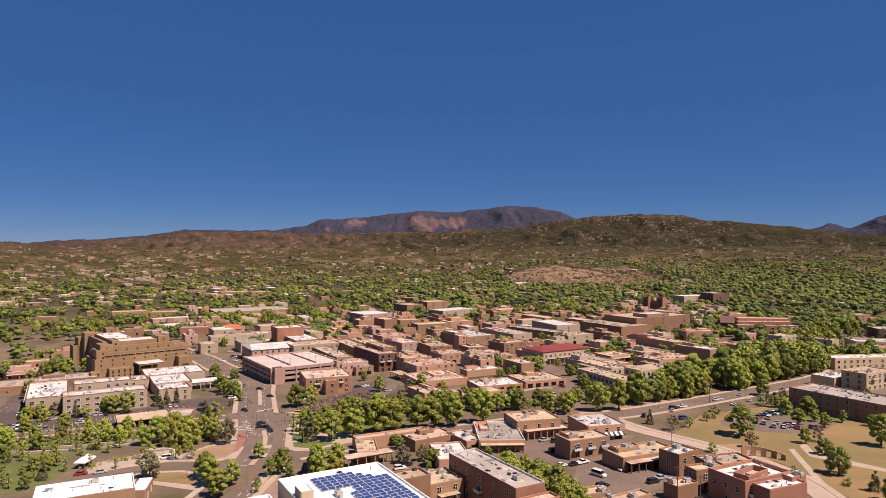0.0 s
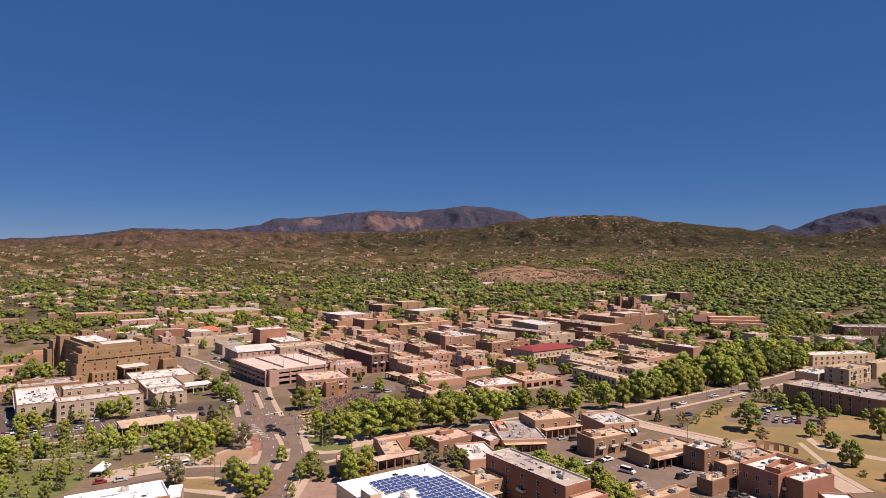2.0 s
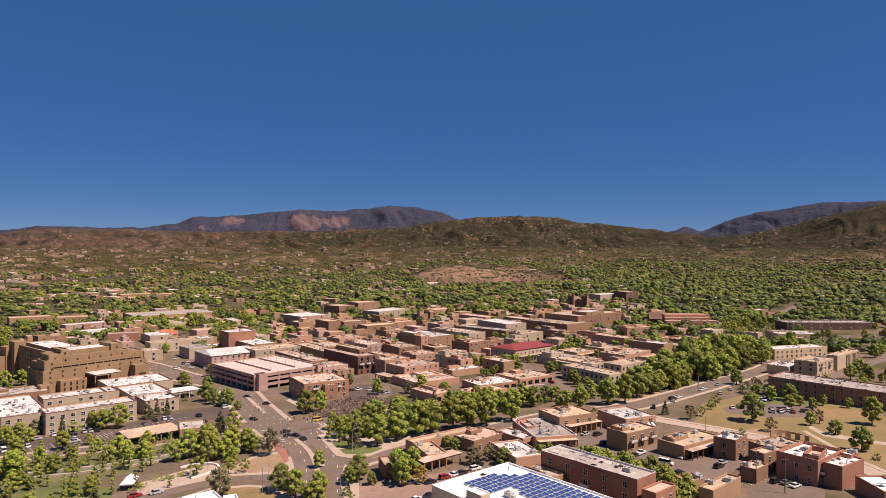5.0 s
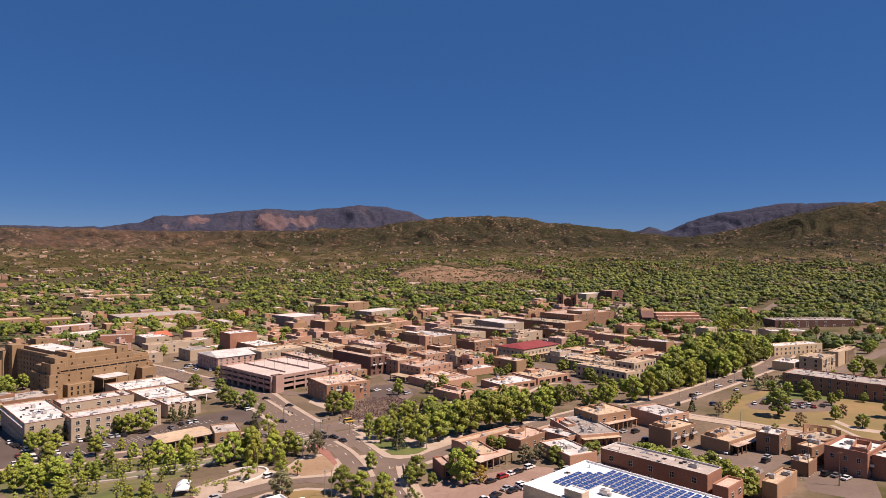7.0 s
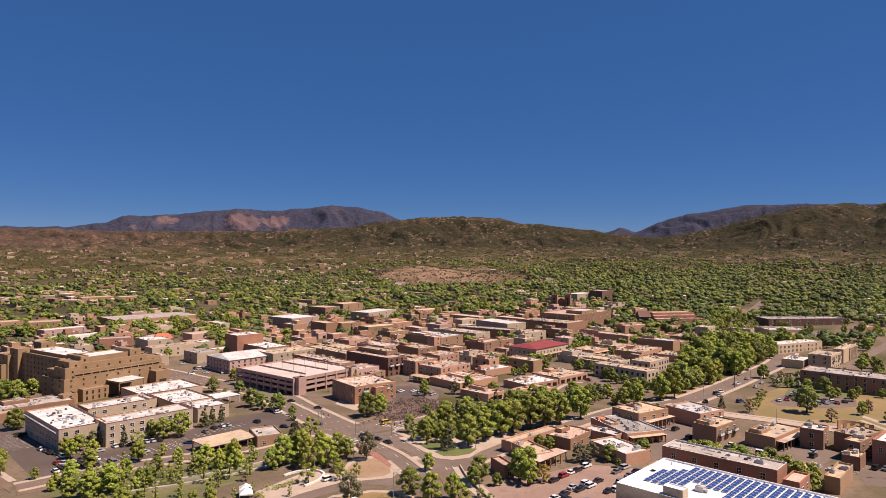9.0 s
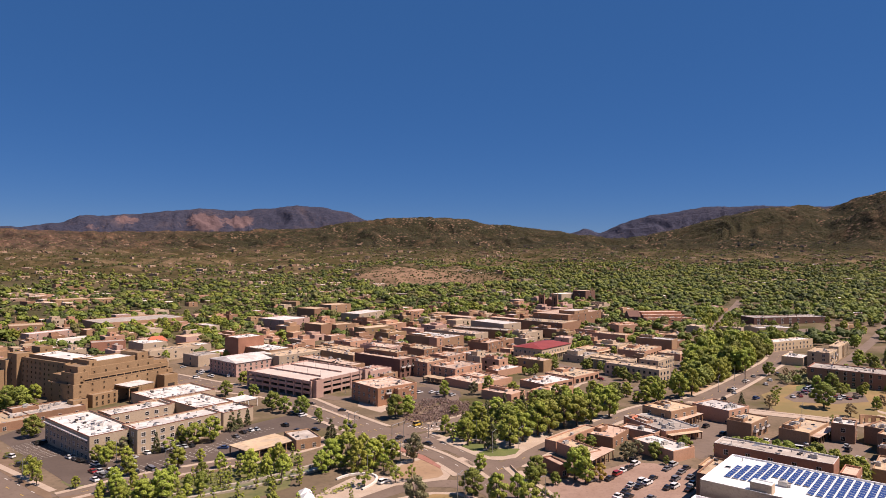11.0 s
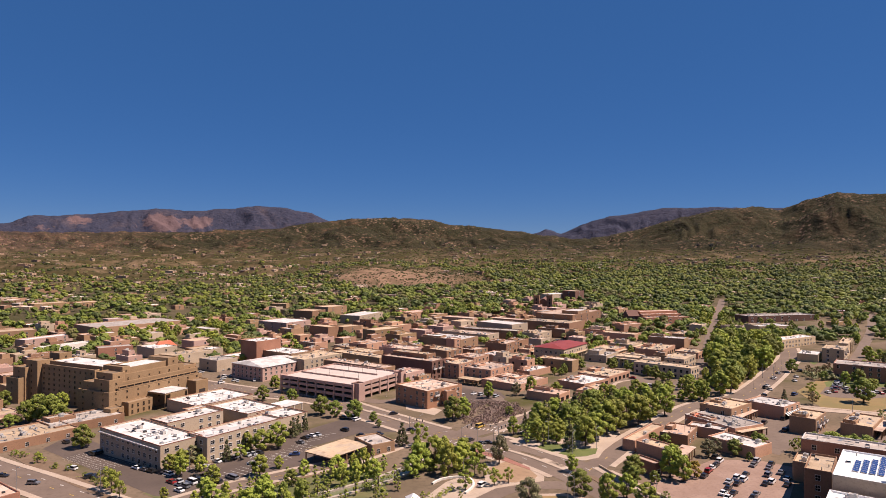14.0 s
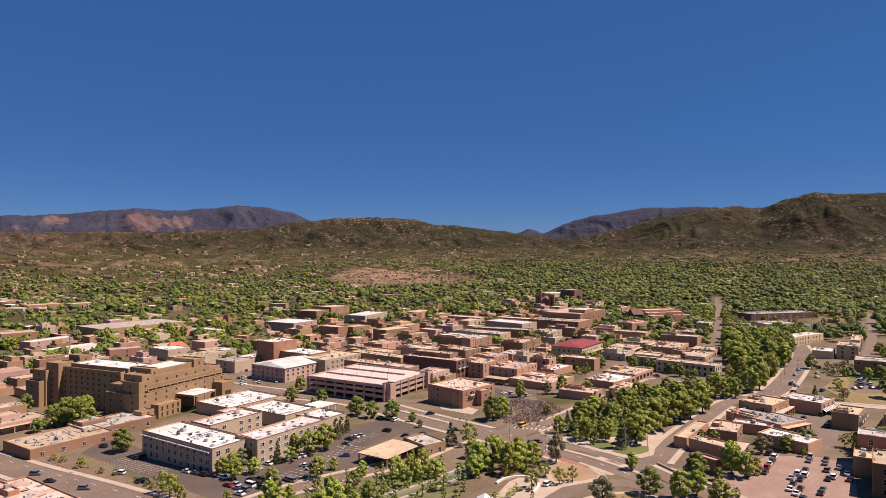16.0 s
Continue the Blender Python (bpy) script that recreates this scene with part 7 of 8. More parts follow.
for x, y, h in ((137.5, 228.0, 9.9), (146.0, 251.0, 6.5),):
    tree("elm", x, y, h)
for x, y, h in ((123.4, 262.6, 6.5), (102.1, 291.0, 7.1), (153.5, 268.7, 6.6),):
    tree("russet", x, y, h)
for x, y, h in ((195.0, 312.2, 9.0), (231.2, 355.4, 11.6), (174.5, 314.0, 9.1), (175.8, 360.9, 9.1),):
    tree("elm", x, y, h)
for x, y, h in ((123.9, 231.9, 2.3), (133.5, 216.6, 2.5), (105.5, 257.6, 3.7),):
    tree("shrub", x, y, h)
for x, y, h in ((138.7, 211.0, 6.9),):
    tree("pine", x, y, h)
for x, y, h in ((97.2, 203.3, 6.6), (137.7, 201.1, 8.7), (174.0, 260.6, 13.2),):
    tree("cottonwood", x, y, h)
for x, y, h in ((110.8, 295.3, 5.1), (123.1, 307.0, 4.4), (129.2, 312.1, 6.3),):
    tree("ash", x, y, h)
for x, y, h in ((-193.2, 305.9, 10.2), (-184.5, 300.3, 8.7), (-150.8, 256.2, 8.9), (-143.2, 248.8, 6.5), (-137.1, 255.3, 5.5), (-125.1, 251.1, 4.7),):
    tree("poplar", x, y, h)
for x, y, h in ((-106.3, 238.1, 10.0),):
    tree("olive", x, y, h)
for x, y, h in ((-145.9, 239.2, 6.9),):
    tree("pine", x, y, h)
for x, y, h in ((-77.7, 255.1, 7.0), (-75.4, 258.6, 6.7), (-58.7, 240.2, 8.7), (-55.9, 241.3, 9.1), (-61.5, 239.1, 6.9),):
    tree("elm", x, y, h)
for x, y, h in ((-75.7, 226.1, 9.8), (-73.6, 228.9, 9.1), (-79.6, 223.6, 7.3), (-74.8, 217.9, 9.4), (-81.4, 215.6, 6.2),):
    tree("cottonwood", x, y, h)
for x, y, h in ((-41.2, 240.4, 12.5), (-37.6, 237.6, 10.3), (-46.8, 242.7, 9.6),):
    tree("elm", x, y, h)
for x, y, h in ((-117.2, 281.6, 8.1), (-106.8, 276.5, 7.0), (-135.2, 278.5, 7.2), (-126.8, 286.7, 7.9),):
    tree("ash", x, y, h)
for x, y, h in ((-104.8, 280.7, 12.2), (-109.3, 299.5, 9.7), (-139.3, 292.2, 8.4),):
    tree("willow", x, y, h)
for x, y, h in ((-269.8, 473.1, 13.2), (-270.8, 465.5, 15.9), (-266.3, 488.7, 10.7), (-232.1, 477.5, 7.9),):
    tree("cottonwood", x, y, h)
for x, y, h in ((-174.9, 467.5, 9.8), (-164.8, 455.5, 10.8), (-153.8, 417.0, 6.9), (-135.6, 402.7, 10.7), (-130.5, 393.3, 9.2), (-142.2, 447.8, 7.5),):
    tree("elm", x, y, h)
for x, y, h in ((-198.2, 596.3, 9.4), (-171.6, 615.7, 8.2), (-179.5, 624.0, 9.1),):
    tree("cottonwood", x, y, h)

for x, y, h in ((-190.6, 340.6, 9.5), (-187.8, 341.6, 8.0), (-178.6, 350.3, 9.6), (-172.8, 348.9, 10.9), (-166.9, 347.5, 10.5), (-158.5, 364.8, 9.8), (-155.0, 368.5, 9.5), (-150.8, 372.0, 9.2),):
    tree("pine", x, y, h)
for x, y, h in ((-185.0, 340.0, 6.8), (-176.9, 346.4, 7.8), (-170.4, 348.5, 8.4),):
    tree("ash", x, y, h)
for x, y, h in ((-148.1, 407.1, 3.2), (-150.8, 319.1, 2.5), (-197.3, 334.4, 2.5), (-189.5, 339.4, 2.6),):
    tree("shrub", x, y, h)


def belt(kinds, outline, count, low, high, seed, group="", apart=0.42):
    """Trees of mixed kinds at random inside an outline, clear of walls, streets and one another."""
    rng = random.Random(seed)
    xs, ys = [p[0] for p in outline], [p[1] for p in outline]
    made = tries = 0
    while made < count and tries < count * 40:
        tries += 1
        x, y = rng.uniform(min(xs), max(xs)), rng.uniform(min(ys), max(ys))
        inside = False
        for (ax, ay), (bx, by) in zip(outline, outline[1:] + outline[:1]):
            if (ay > y) != (by > y) and x < (bx - ax) * (y - ay) / (by - ay) + ax:
                inside = not inside
        h = rng.uniform(low, high)
        if not inside or covered(x, y, 1.5) or on_road(x, y, 0.0) or any((x - a) ** 2 + (y - b) ** 2 < (h * apart) ** 2 for a, b, _ in TAKEN[-400:]):
            continue
        tree(rng.choice(kinds), x, y, h, group)
        made += 1


belt(["cottonwood", "cottonwood", "elm", "poplar", "pine"], [(-67.3, 305.5), (-51.0, 332.4), (-30.4, 346.9), (-3.5, 354.4), (34.1, 357.9), (55.1, 358.4), (47.1, 338.0), (5.5, 325.3), (-31.2, 308.7), (-58.0, 292.9)], 110, 7, 11.5, 5, "trees along the stream", 0.30)
belt(["cottonwood", "elm", "cottonwood"], [(13.0, 229.3), (36.0, 189.5), (48.0, 199.0), (25.0, 236.0)], 26, 9.5, 12, 24, "trees behind the red-brown hall", 0.3)
belt(["poplar", "cottonwood", "poplar", "willow", "elm"], [(-222.4, 315.2), (-190.9, 315.0), (-166.5, 325.3), (-142.4, 337.4), (-129.0, 323.6), (-137.8, 300.1), (-142.8, 272.4), (-159.8, 264.1), (-176.2, 254.3), (-188.1, 249.6)], 84, 4.8, 8.6, 25, "trees in the river park", 0.3)
belt(["elm", "poplar", "elm", "cottonwood"], [(-193.5, 255.5), (-182.1, 267.2), (-156.0, 262.8), (-143.5, 254.5), (-142.0, 239.3), (-146.0, 225.3), (-170.9, 221.9)], 34, 3.5, 7.5, 27, "trees in the river park", 0.45)
belt(["cottonwood", "elm", "willow"], [(61.8, 370.3), (83.4, 364.7), (121.4, 384.6), (111.1, 356.6), (65.4, 331.8), (42.5, 335.3)], 16, 6, 9, 26)
belt(["cottonwood", "elm", "cottonwood", "willow"], [(82.1, 325.5), (117.3, 353.0), (142.9, 362.1), (226.2, 396.9), (245.4, 416.2), (275.0, 460.0), (247.3, 507.6), (162.8, 421.6), (105.2, 357.4)], 120, 11, 18, 6, "trees along the upper stream", 0.27)
belt(["cottonwood", "elm", "cottonwood", "willow"], [(275.0, 460.0), (300.0, 520.0), (420.0, 650.0), (390.0, 675.0), (247.3, 507.6)], 60, 8, 12, 36, "trees along the upper stream", 0.3)
belt(["elm", "cottonwood"], [(179.5, 313.5), (225.8, 313.3), (234.5, 293.7), (209.8, 273.4), (166.5, 299.9)], 6, 4, 6, 7, "trees along the brick office")
belt(["russet", "elm"], [(172.2, 351.2), (196.5, 358.0), (216.2, 334.9), (196.6, 315.5), (159.9, 333.9)], 12, 5, 7, 8, "trees along the brick office")
belt(["poplar", "willow", "poplar", "cottonwood"], [(-196.0, 291.6), (-177.7, 295.4), (-151.6, 297.1), (-125.4, 303.9), (-107.3, 309.8), (-98.5, 295.7), (-125.0, 282.4), (-154.4, 275.0), (-175.2, 271.6)], 46, 5, 9.5, 9, "trees along the stream", 0.32)
belt(["elm", "cottonwood", "elm"], [(70.9, 432.2), (93.3, 448.7), (104.7, 419.3), (93.0, 361.9), (76.0, 350.9), (70.4, 399.0)], 14, 6, 9, 11, "trees round the inn")
belt(["cottonwood", "elm"], [(49.5, 452.4), (81.0, 477.4), (73.6, 443.5), (46.0, 437.0)], 5, 8, 11, 12)
belt(["cottonwood", "elm"], [(119.4, 505.4), (136.6, 471.2), (169.0, 503.0), (149.5, 536.0)], 10, 6, 9, 13)
belt(["cottonwood", "elm"], [(36.2, 456.9), (57.0, 461.3), (46.3, 432.2), (29.3, 429.5)], 5, 5, 7, 14)
belt(["elm", "olive", "cottonwood"], [(16.2, 475.2), (42.7, 490.7), (58.9, 485.1), (47.3, 464.6)], 8, 6, 9, 15)
belt(["cottonwood", "elm"], [(78.3, 785.7), (169.6, 777.8), (200.0, 818.5), (88.1, 858.0)], 24, 9, 13, 16, "trees on the square")
belt(["cottonwood", "elm", "willow"], [(-259.0, 697.3), (-237.8, 746.6), (-167.6, 703.9), (-141.1, 714.8), (-148.2, 863.8), (-227.5, 825.1), (-269.4, 824.2), (-269.5, 757.0)], 46, 8, 13, 17)
belt(["cottonwood", "elm"], [(-403.0, 752.1), (-333.7, 618.3), (-361.0, 744.0), (-333.7, 769.5), (-326.5, 736.9), (-348.0, 720.2)], 12, 7, 11, 18)
belt(["cottonwood", "elm", "pine"], [(502.1, 692.9), (580.7, 612.6), (621.3, 640.5), (547.0, 732.1)], 20, 9, 12, 19)
belt(["elm", "cottonwood", "pine"], [(292.8, 488.0), (208.8, 391.3), (240.5, 396.3), (280.9, 446.7), (340.7, 480.8), (372.1, 536.5), (357.9, 545.5)], 16, 9, 14, 20)
belt(["elm", "cottonwood"], [(240.7, 369.8), (248.3, 335.1), (601.3, 542.2), (582.5, 550.4), (326.8, 422.6)], 24, 7, 11, 21)
belt(["cottonwood", "elm"], [(153.2, 578.7), (304.8, 802.1), (346.0, 787.5), (239.5, 677.2), (221.0, 595.2), (201.6, 560.9)], 14, 7, 10, 22)

belt(["cottonwood", "elm", "pine"], [(138.8, 301.3), (172.0, 282.7), (294.7, 363.1), (266.2, 390.5)], 22, 5, 9, 23)


def town_fill():
    """Street and garden trees among the blocks of the town."""
    rng = random.Random(77)
    made = 0
    while made < 330:
        r, a = rng.uniform(330, 900), radians(rng.uniform(-36, 62))
        x, y = HUB[0] + r * math.sin(a), HUB[1] + r * math.cos(a)
        if y < 440 or covered(x, y, 2.5) or on_road(x, y, 1.0) or waves(x, y, 120, 31) < (0.25 if r < 640 and x < 250 else -0.5):
            continue
        tree(rng.choice(["cottonwood", "elm", "elm", "cottonwood", "willow", "olive", "pine"]), x, y, rng.uniform(5, 10))
        made += 1


town_fill()


# ---- woods and scrub out to the hills ----
def scatter(seed, count, near, far, left, right, keep):
    rng = np.random.default_rng(seed)
    out = []
    while sum(len(o) for o in out) < count:
        r = np.sqrt(rng.uniform(near ** 2, far ** 2, 60000))
        a = np.radians(rng.uniform(left, right, 60000))
        p = np.stack([HUB[0] + r * np.sin(a), HUB[1] + r * np.cos(a)], 1)
        out.append(p[keep(p[:, 0], p[:, 1], r, np.degrees(a), rng.uniform(0, 1, 60000))])
    return np.concatenate(out)[:count], rng


def on_hill(x, y):
    return (np.abs(x - 285) < 150) & (y > 1190) & (y < 1580)


def leafy(name, seed, spots, rng, size, sprays, leaf, mat, label, squash=0.8, category="trees", lobed=3, body=0.0):
    """One mesh of many small crowns: each a few uneven lobes of foliage, roughened by loose leaf sprays. body: how full the lobes are."""
    n = len(spots)
    h = size[0] + (size[1] - size[0]) * rng.uniform(0, 1, n) ** 1.5
    z = height(spots[:, 0], spots[:, 1])
    lobes, radii = [], []
    for k in range(lobed):
        off = rng.normal(size=(n, 2)) * (h * 0.27)[:, None]
        lobes.append(np.stack([spots[:, 0] + off[:, 0], spots[:, 1] + off[:, 1], z + h * rng.uniform(0.32, 0.66, n)], 1))
        radii.append(h * rng.uniform(0.26, 0.40, n))
    lobes, radii = np.concatenate(lobes), np.concatenate(radii)
    order = np.tile(np.arange(len(lobes)), max(1, sprays // lobed))
    way = rng.normal(size=(len(order), 3))
    way[:, 2] = np.abs(way[:, 2]) - 0.2
    way /= np.linalg.norm(way, axis=1, keepdims=True)
    p = lobes[order] + way * (radii[order] * rng.uniform(0.7 if body else 0.55, 1.05, len(order)))[:, None] * np.array([1, 1, squash])
    tilt = way + rng.normal(size=way.shape) * (0.14 if leaf > 0.3 else 0.2) + np.array([0, 0, 0.2])
    tilt /= np.linalg.norm(tilt, axis=1, keepdims=True)
    side = np.cross(tilt, rng.normal(size=way.shape))
    side /= np.linalg.norm(side, axis=1, keepdims=True)
    up = np.cross(tilt, side)
    s = (radii[order] * leaf * rng.uniform(0.6, 1.3, len(order)))[:, None]
    v = np.stack([p - side * s - up * s * 0.4, p + side * s * 0.9 - up * s * 0.6, p + side * s * 0.6 + up * s, p - side * s * 0.7 + up * s * 0.8], 1).reshape(-1, 3)
    f = np.arange(len(v)).reshape(-1, 4)
    if body:
        m, turn = len(lobes), 6
        a = 2 * math.pi * np.arange(turn) / turn
        rings = [np.stack([r * np.cos(a + t), r * np.sin(a + t), np.full(turn, u)], 1) for r, u, t in ((0.80, -0.55, 0.0), (1.0, 0.1, 0.5), (0.72, 0.66, 0.0), (0.05, 0.95, 0.5))]
        unit = np.concatenate(rings)
        lump = unit[None] * (radii * body)[:, None, None] * rng.uniform(0.78, 1.2, (m, len(unit), 1)) * np.array([1, 1, squash])
        quads = np.array([(k * turn + j, k * turn + (j + 1) % turn, (k + 1) * turn + (j + 1) % turn, (k + 1) * turn + j) for k in range(3) for j in range(turn)])
        f = np.concatenate([f, (quads[None] + (len(v) + np.arange(m) * len(unit))[:, None, None]).reshape(-1, 4)])
        v = np.concatenate([v, (lobes[:, None] + lump).reshape(-1, 3)])
    me = poly_mesh(name, v, f, mat)
    return tagged(new(name, me), label, category, kind="stuff")


def clear_of_town(x, y):
    g = np.ones(len(x), bool)
    for fx, fy, hw, hd, _ in FOOTPRINTS:
        g &= (x - fx) ** 2 + (y - fy) ** 2 > (0.75 * max(hw, hd) + 3) ** 2
    for way, half in ROADS:
        for q in way:
            g &= (x - q.x) ** 2 + (y - q.y) ** 2 > (half + 4) ** 2
    return g


def open_yard(x, y):
    """The paved yards before the low state offices, where nothing tall grows."""
    return (np.abs((x - 385) * 0.98 - (y - 535) * 0.17) < 85) & (np.abs((x - 385) * 0.17 + (y - 535) * 0.98) < 62)


def near_woods(x, y, r, a, u):
    thick = 0.66 + 0.30 * waves(x, y, 260, 61) + 0.55 * waves(x, y, 75, 64) + 0.016 * np.clip(a - 6, -25, 35)
    r = r / np.interp(a, [-37, 8, 30], [0.86, 0.86, 1.10])
    thick = thick * np.interp(r, [440, 700, 1350, 1750, 2150], [0.8, 0.95, 0.9, 0.42, 0.1])
    thick = thick * np.where((np.hypot(x - HUB[0], y - HUB[1]) > 560) | (x < -295), 1.0, 0.0)
    thick = thick * np.where((x > -120) & (x < 160 + 0.35 * (y - 440)) & (y < 775), 0.22, 1.0)
    return (u < thick) & ~open_yard(x, y) & clear_of_town(x, y) & ~on_hill(x, y) & (y > 430)


def high_woods(x, y, r, a, u):
    return (u < np.interp(a, [-38, 5, 20, 60], [0.25, 0.35, 0.9, 1.0]) * (0.6 + 0.5 * waves(x, y, 300, 62))) & ~on_hill(x, y)


def junipers(x, y, r, a, u):
    return (u < 0.55 + 0.45 * waves(x, y, 240, 63)) & clear_of_town(x, y)


spots, rng = scatter(1, 13000, 440, 2100, -37, 60, near_woods)
tone = np.clip((waves(spots[:, 0], spots[:, 1], 140, 66) * 0.8 + rng.normal(size=len(spots)) * 1.0 + 1.7), 0, 3.99).astype(int)
for k, words in enumerate(("dark green", "mid green", "fresh yellow-green", "olive green")):
    away = np.hypot(spots[:, 0] - HUB[0], spots[:, 1] - HUB[1])
    leafy("woods", k, spots[(tone == k) & (away < 1000)], rng, (5.5, 14.0), 54, 0.24, WOOD_TONES[k], words + " garden trees between the houses of the town", body=0.86)
    leafy("woods", k, spots[(tone == k) & (away >= 1000) & (away < 1420)], rng, (6.5, 14.0), 22, 0.34, WOOD_TONES[k], words + " garden trees beyond the town", lobed=2, body=0.92)
    leafy("woods", k, spots[(tone == k) & (away >= 1420)], rng, (6.0, 13.0), 16, 0.42, WOOD_TONES[k], words + " garden trees beyond the town", lobed=2, body=0.92)
spots, rng = scatter(2, 6000, 1600, 3300, -37, 60, high_woods)
half = rng.uniform(0, 1, len(spots)) < 0.5
leafy("woods", 2, spots[half], rng, (3.5, 9), 15, 0.48, WOOD_TONES[1], "green trees thinning out up the slopes")
leafy("woods", 5, spots[~half], rng, (3.5, 8), 15, 0.48, WOOD_TONES[3], "olive trees thinning out up the slopes")
spots, rng = scatter(3, 48000, 1000, 4000, -37, 60, junipers)
leafy("scrub", 3, spots, rng, (2.4, 5.8), 6, 0.85, LEAF_JUNIPER, "dark juniper and pinyon scrub dotted over dry hills", category="scrub")
spots, rng = scatter(4, 1200, 1150, 1650, 3, 24, lambda x, y, r, a, u: on_hill(x, y) & (u < 0.5))
leafy("scrub", 4, spots, rng, (1.8, 4.2), 12, 0.7, LEAF_JUNIPER, "dark shrubs on the bare fort hill", category="scrub")

# ---- cars ----
def paint(name, colour):
    m, nt, b = material("car_paint_" + name)
    nt.links.new(mixed(nt, grain(nt, 1.2, 2), colour, tuple(v * 0.9 for v in colour)), b.inputs["Base Color"])
    b.inputs["Roughness"].default_value, b.inputs["Coat Weight"].default_value = 0.35, 0.6
    return m


PAINTS = {"white": paint("white", (0.72, 0.72, 0.71)), "silver": paint("silver", (0.42, 0.43, 0.44)), "grey": paint("grey", (0.16, 0.16, 0.17)), "black": paint("black", (0.018, 0.018, 0.02)),
          "red": paint("red", (0.30, 0.02, 0.018)), "blue": paint("blue", (0.03, 0.06, 0.16)), "yellow": paint("yellow", (0.62, 0.40, 0.06))}
SHAPES = {   # length, width, side outline of the body and of the cabin: (along, up)
    "sedan": (4.6, 1.82, ((-2.3, .35), (2.3, .35), (2.28, .72), (1.2, .92), (-1.75, .96), (-2.28, .85)), ((-1.7, .93), (1.05, .90), (.45, 1.42), (-1.05, 1.45))),
    "suv": (4.7, 1.92, ((-2.35, .42), (2.35, .42), (2.33, .95), (1.25, 1.08), (-2.3, 1.08), (-2.35, .9)), ((-2.22, 1.06), (1.05, 1.06), (.6, 1.68), (-2.0, 1.72))),
    "van": (5.4, 2.05, ((-2.7, .42), (2.7, .42), (2.65, 1.0), (1.9, 1.25), (-2.65, 1.25), (-2.7, .9)), ((-2.62, 1.22), (1.8, 1.22), (1.2, 2.1), (-2.5, 2.15))),
    "pickup": (5.5, 1.95, ((-2.75, .5), (2.75, .5), (2.72, .98), (1.5, 1.1), (-2.72, 1.08), (-2.75, .9)), ((-.9, 1.08), (1.1, 1.08), (.7, 1.72), (-.75, 1.74)))}


def outline_prism(s, pts, w0, w1, mat):
    """An outline in the x, z plane carried across, w0 wide at its foot and w1 at its top."""
    k, n = len(s.v), len(pts)
    low, high = min(p[1] for p in pts), max(p[1] for p in pts)
    for side in (-1, 1):
        s.v += [(x, side * (w0 + (w1 - w0) * (z - low) / (high - low)) / 2, z) for x, z in pts]
    s.f += [tuple(range(k, k + n)), tuple(range(k + 2 * n - 1, k + n - 1, -1))]
    s.f += [(k + (j + 1) % n, k + j, k + n + j, k + n + (j + 1) % n) for j in range(n)]
    s.i += [mat] * (n + 2)


def car(x, y, heading, colour, kind):
    far = y > 310
    key = ("car", kind, colour, far)
    if key not in KIT:
        length, width, body, cabin = SHAPES[kind]
        a, b, c = Solid(), Solid(), Solid()
        outline_prism(a, body, width, width - 0.1, 0)
        outline_prism(b, cabin, width - 0.12, width - 0.42, 0)
        (x0, z0), (x1, z1) = cabin[3], cabin[2]
        c.v += [(x0 + .02, -width / 2 + .2, z0 + .005), (x1 - .02, -width / 2 + .2, z1 + .005), (x1 - .02, width / 2 - .2, z1 + .005), (x0 + .02, width / 2 - .2, z0 + .005)]
        c.v += [(p[0], p[1], p[2] + .05) for p in c.v[:4]]
        c.f, c.i = box_faces(0), [0] * 6
        if far:
            for sx in (-0.31, 0.31):
                a.box(sx * length - 0.32, sx * length + 0.32, -width / 2 + 0.02, width / 2 - 0.02, 0.0, 0.5, 1)
        wheel = Solid().tube(0, 0, -0.11, 0.11, 0.34, 0.34, 12)
        wheel.f.append(tuple(range(11, -1, -1)))
        wheel.i.append(0)
        lamp = Solid().box(-0.04, 0.04, -0.2, 0.2, -0.08, 0.08)
        KIT[key] = (a.mesh("body", PAINTS[colour], RUBBER), b.mesh("cabin_glass", CAR_GLASS), c.mesh("roof", PAINTS[colour]), wheel.mesh("wheel", RUBBER), lamp.mesh("headlight", WHITE_TRIM), lamp.mesh("tail_light", PAINTS["red"]))
    body, cabin, top, wheel, front, rear = KIT[key]
    length, width, outline, _ = SHAPES[kind]
    root = thing("car", x, y, f"{colour} {kind} parked on the asphalt" if kind != "van" else f"{colour} delivery van standing on the asphalt", "car", rot=heading, z=ground_at(x, y) + 0.06)
    m = root.matrix_basis.copy()
    part("body", body, root, m)
    part("cabin_glass", cabin, root, m, "dark tinted car windows")
    part("roof", top, root, m)
    for sx in () if far else (-0.31, 0.31):
        for sy in (-1, 1):
            part("wheel", wheel, root, m @ pose(sx * length, sy * (width / 2 - 0.12), 0.34, 90, 0, 0))
    if y < 300:
        for sy in (-1, 1):
            part("headlight", front, root, m @ pose(length / 2 - 0.02, sy * (width / 2 - 0.32), outline[2][1] - 0.14))
            part("tail_light", rear, root, m @ pose(-length / 2 + 0.02, sy * (width / 2 - 0.32), outline[5][1] - 0.1))
    FOOTPRINTS.append((x, y, 2.0, 1.0, heading))
for x, y in ((-225.0, 348.0), (-194.4, 341.0), (-181.9, 330.5), (-150.2, 361.2),):
    car(x, y, 121, "white", "sedan")
for x, y in ((-186.5, 342.6), (-122.2, 380.8),):
    car(x, y, 31, "white", "suv")
for x, y in ((-205.7, 317.6), (-123.6, 385.8),):
    car(x, y, 121, "white", "van")
for x, y in ((-222.0, 343.9), (-199.4, 321.4), (-157.4, 352.3), (-214.3, 334.9),):
    car(x, y, 121, "grey", "sedan")
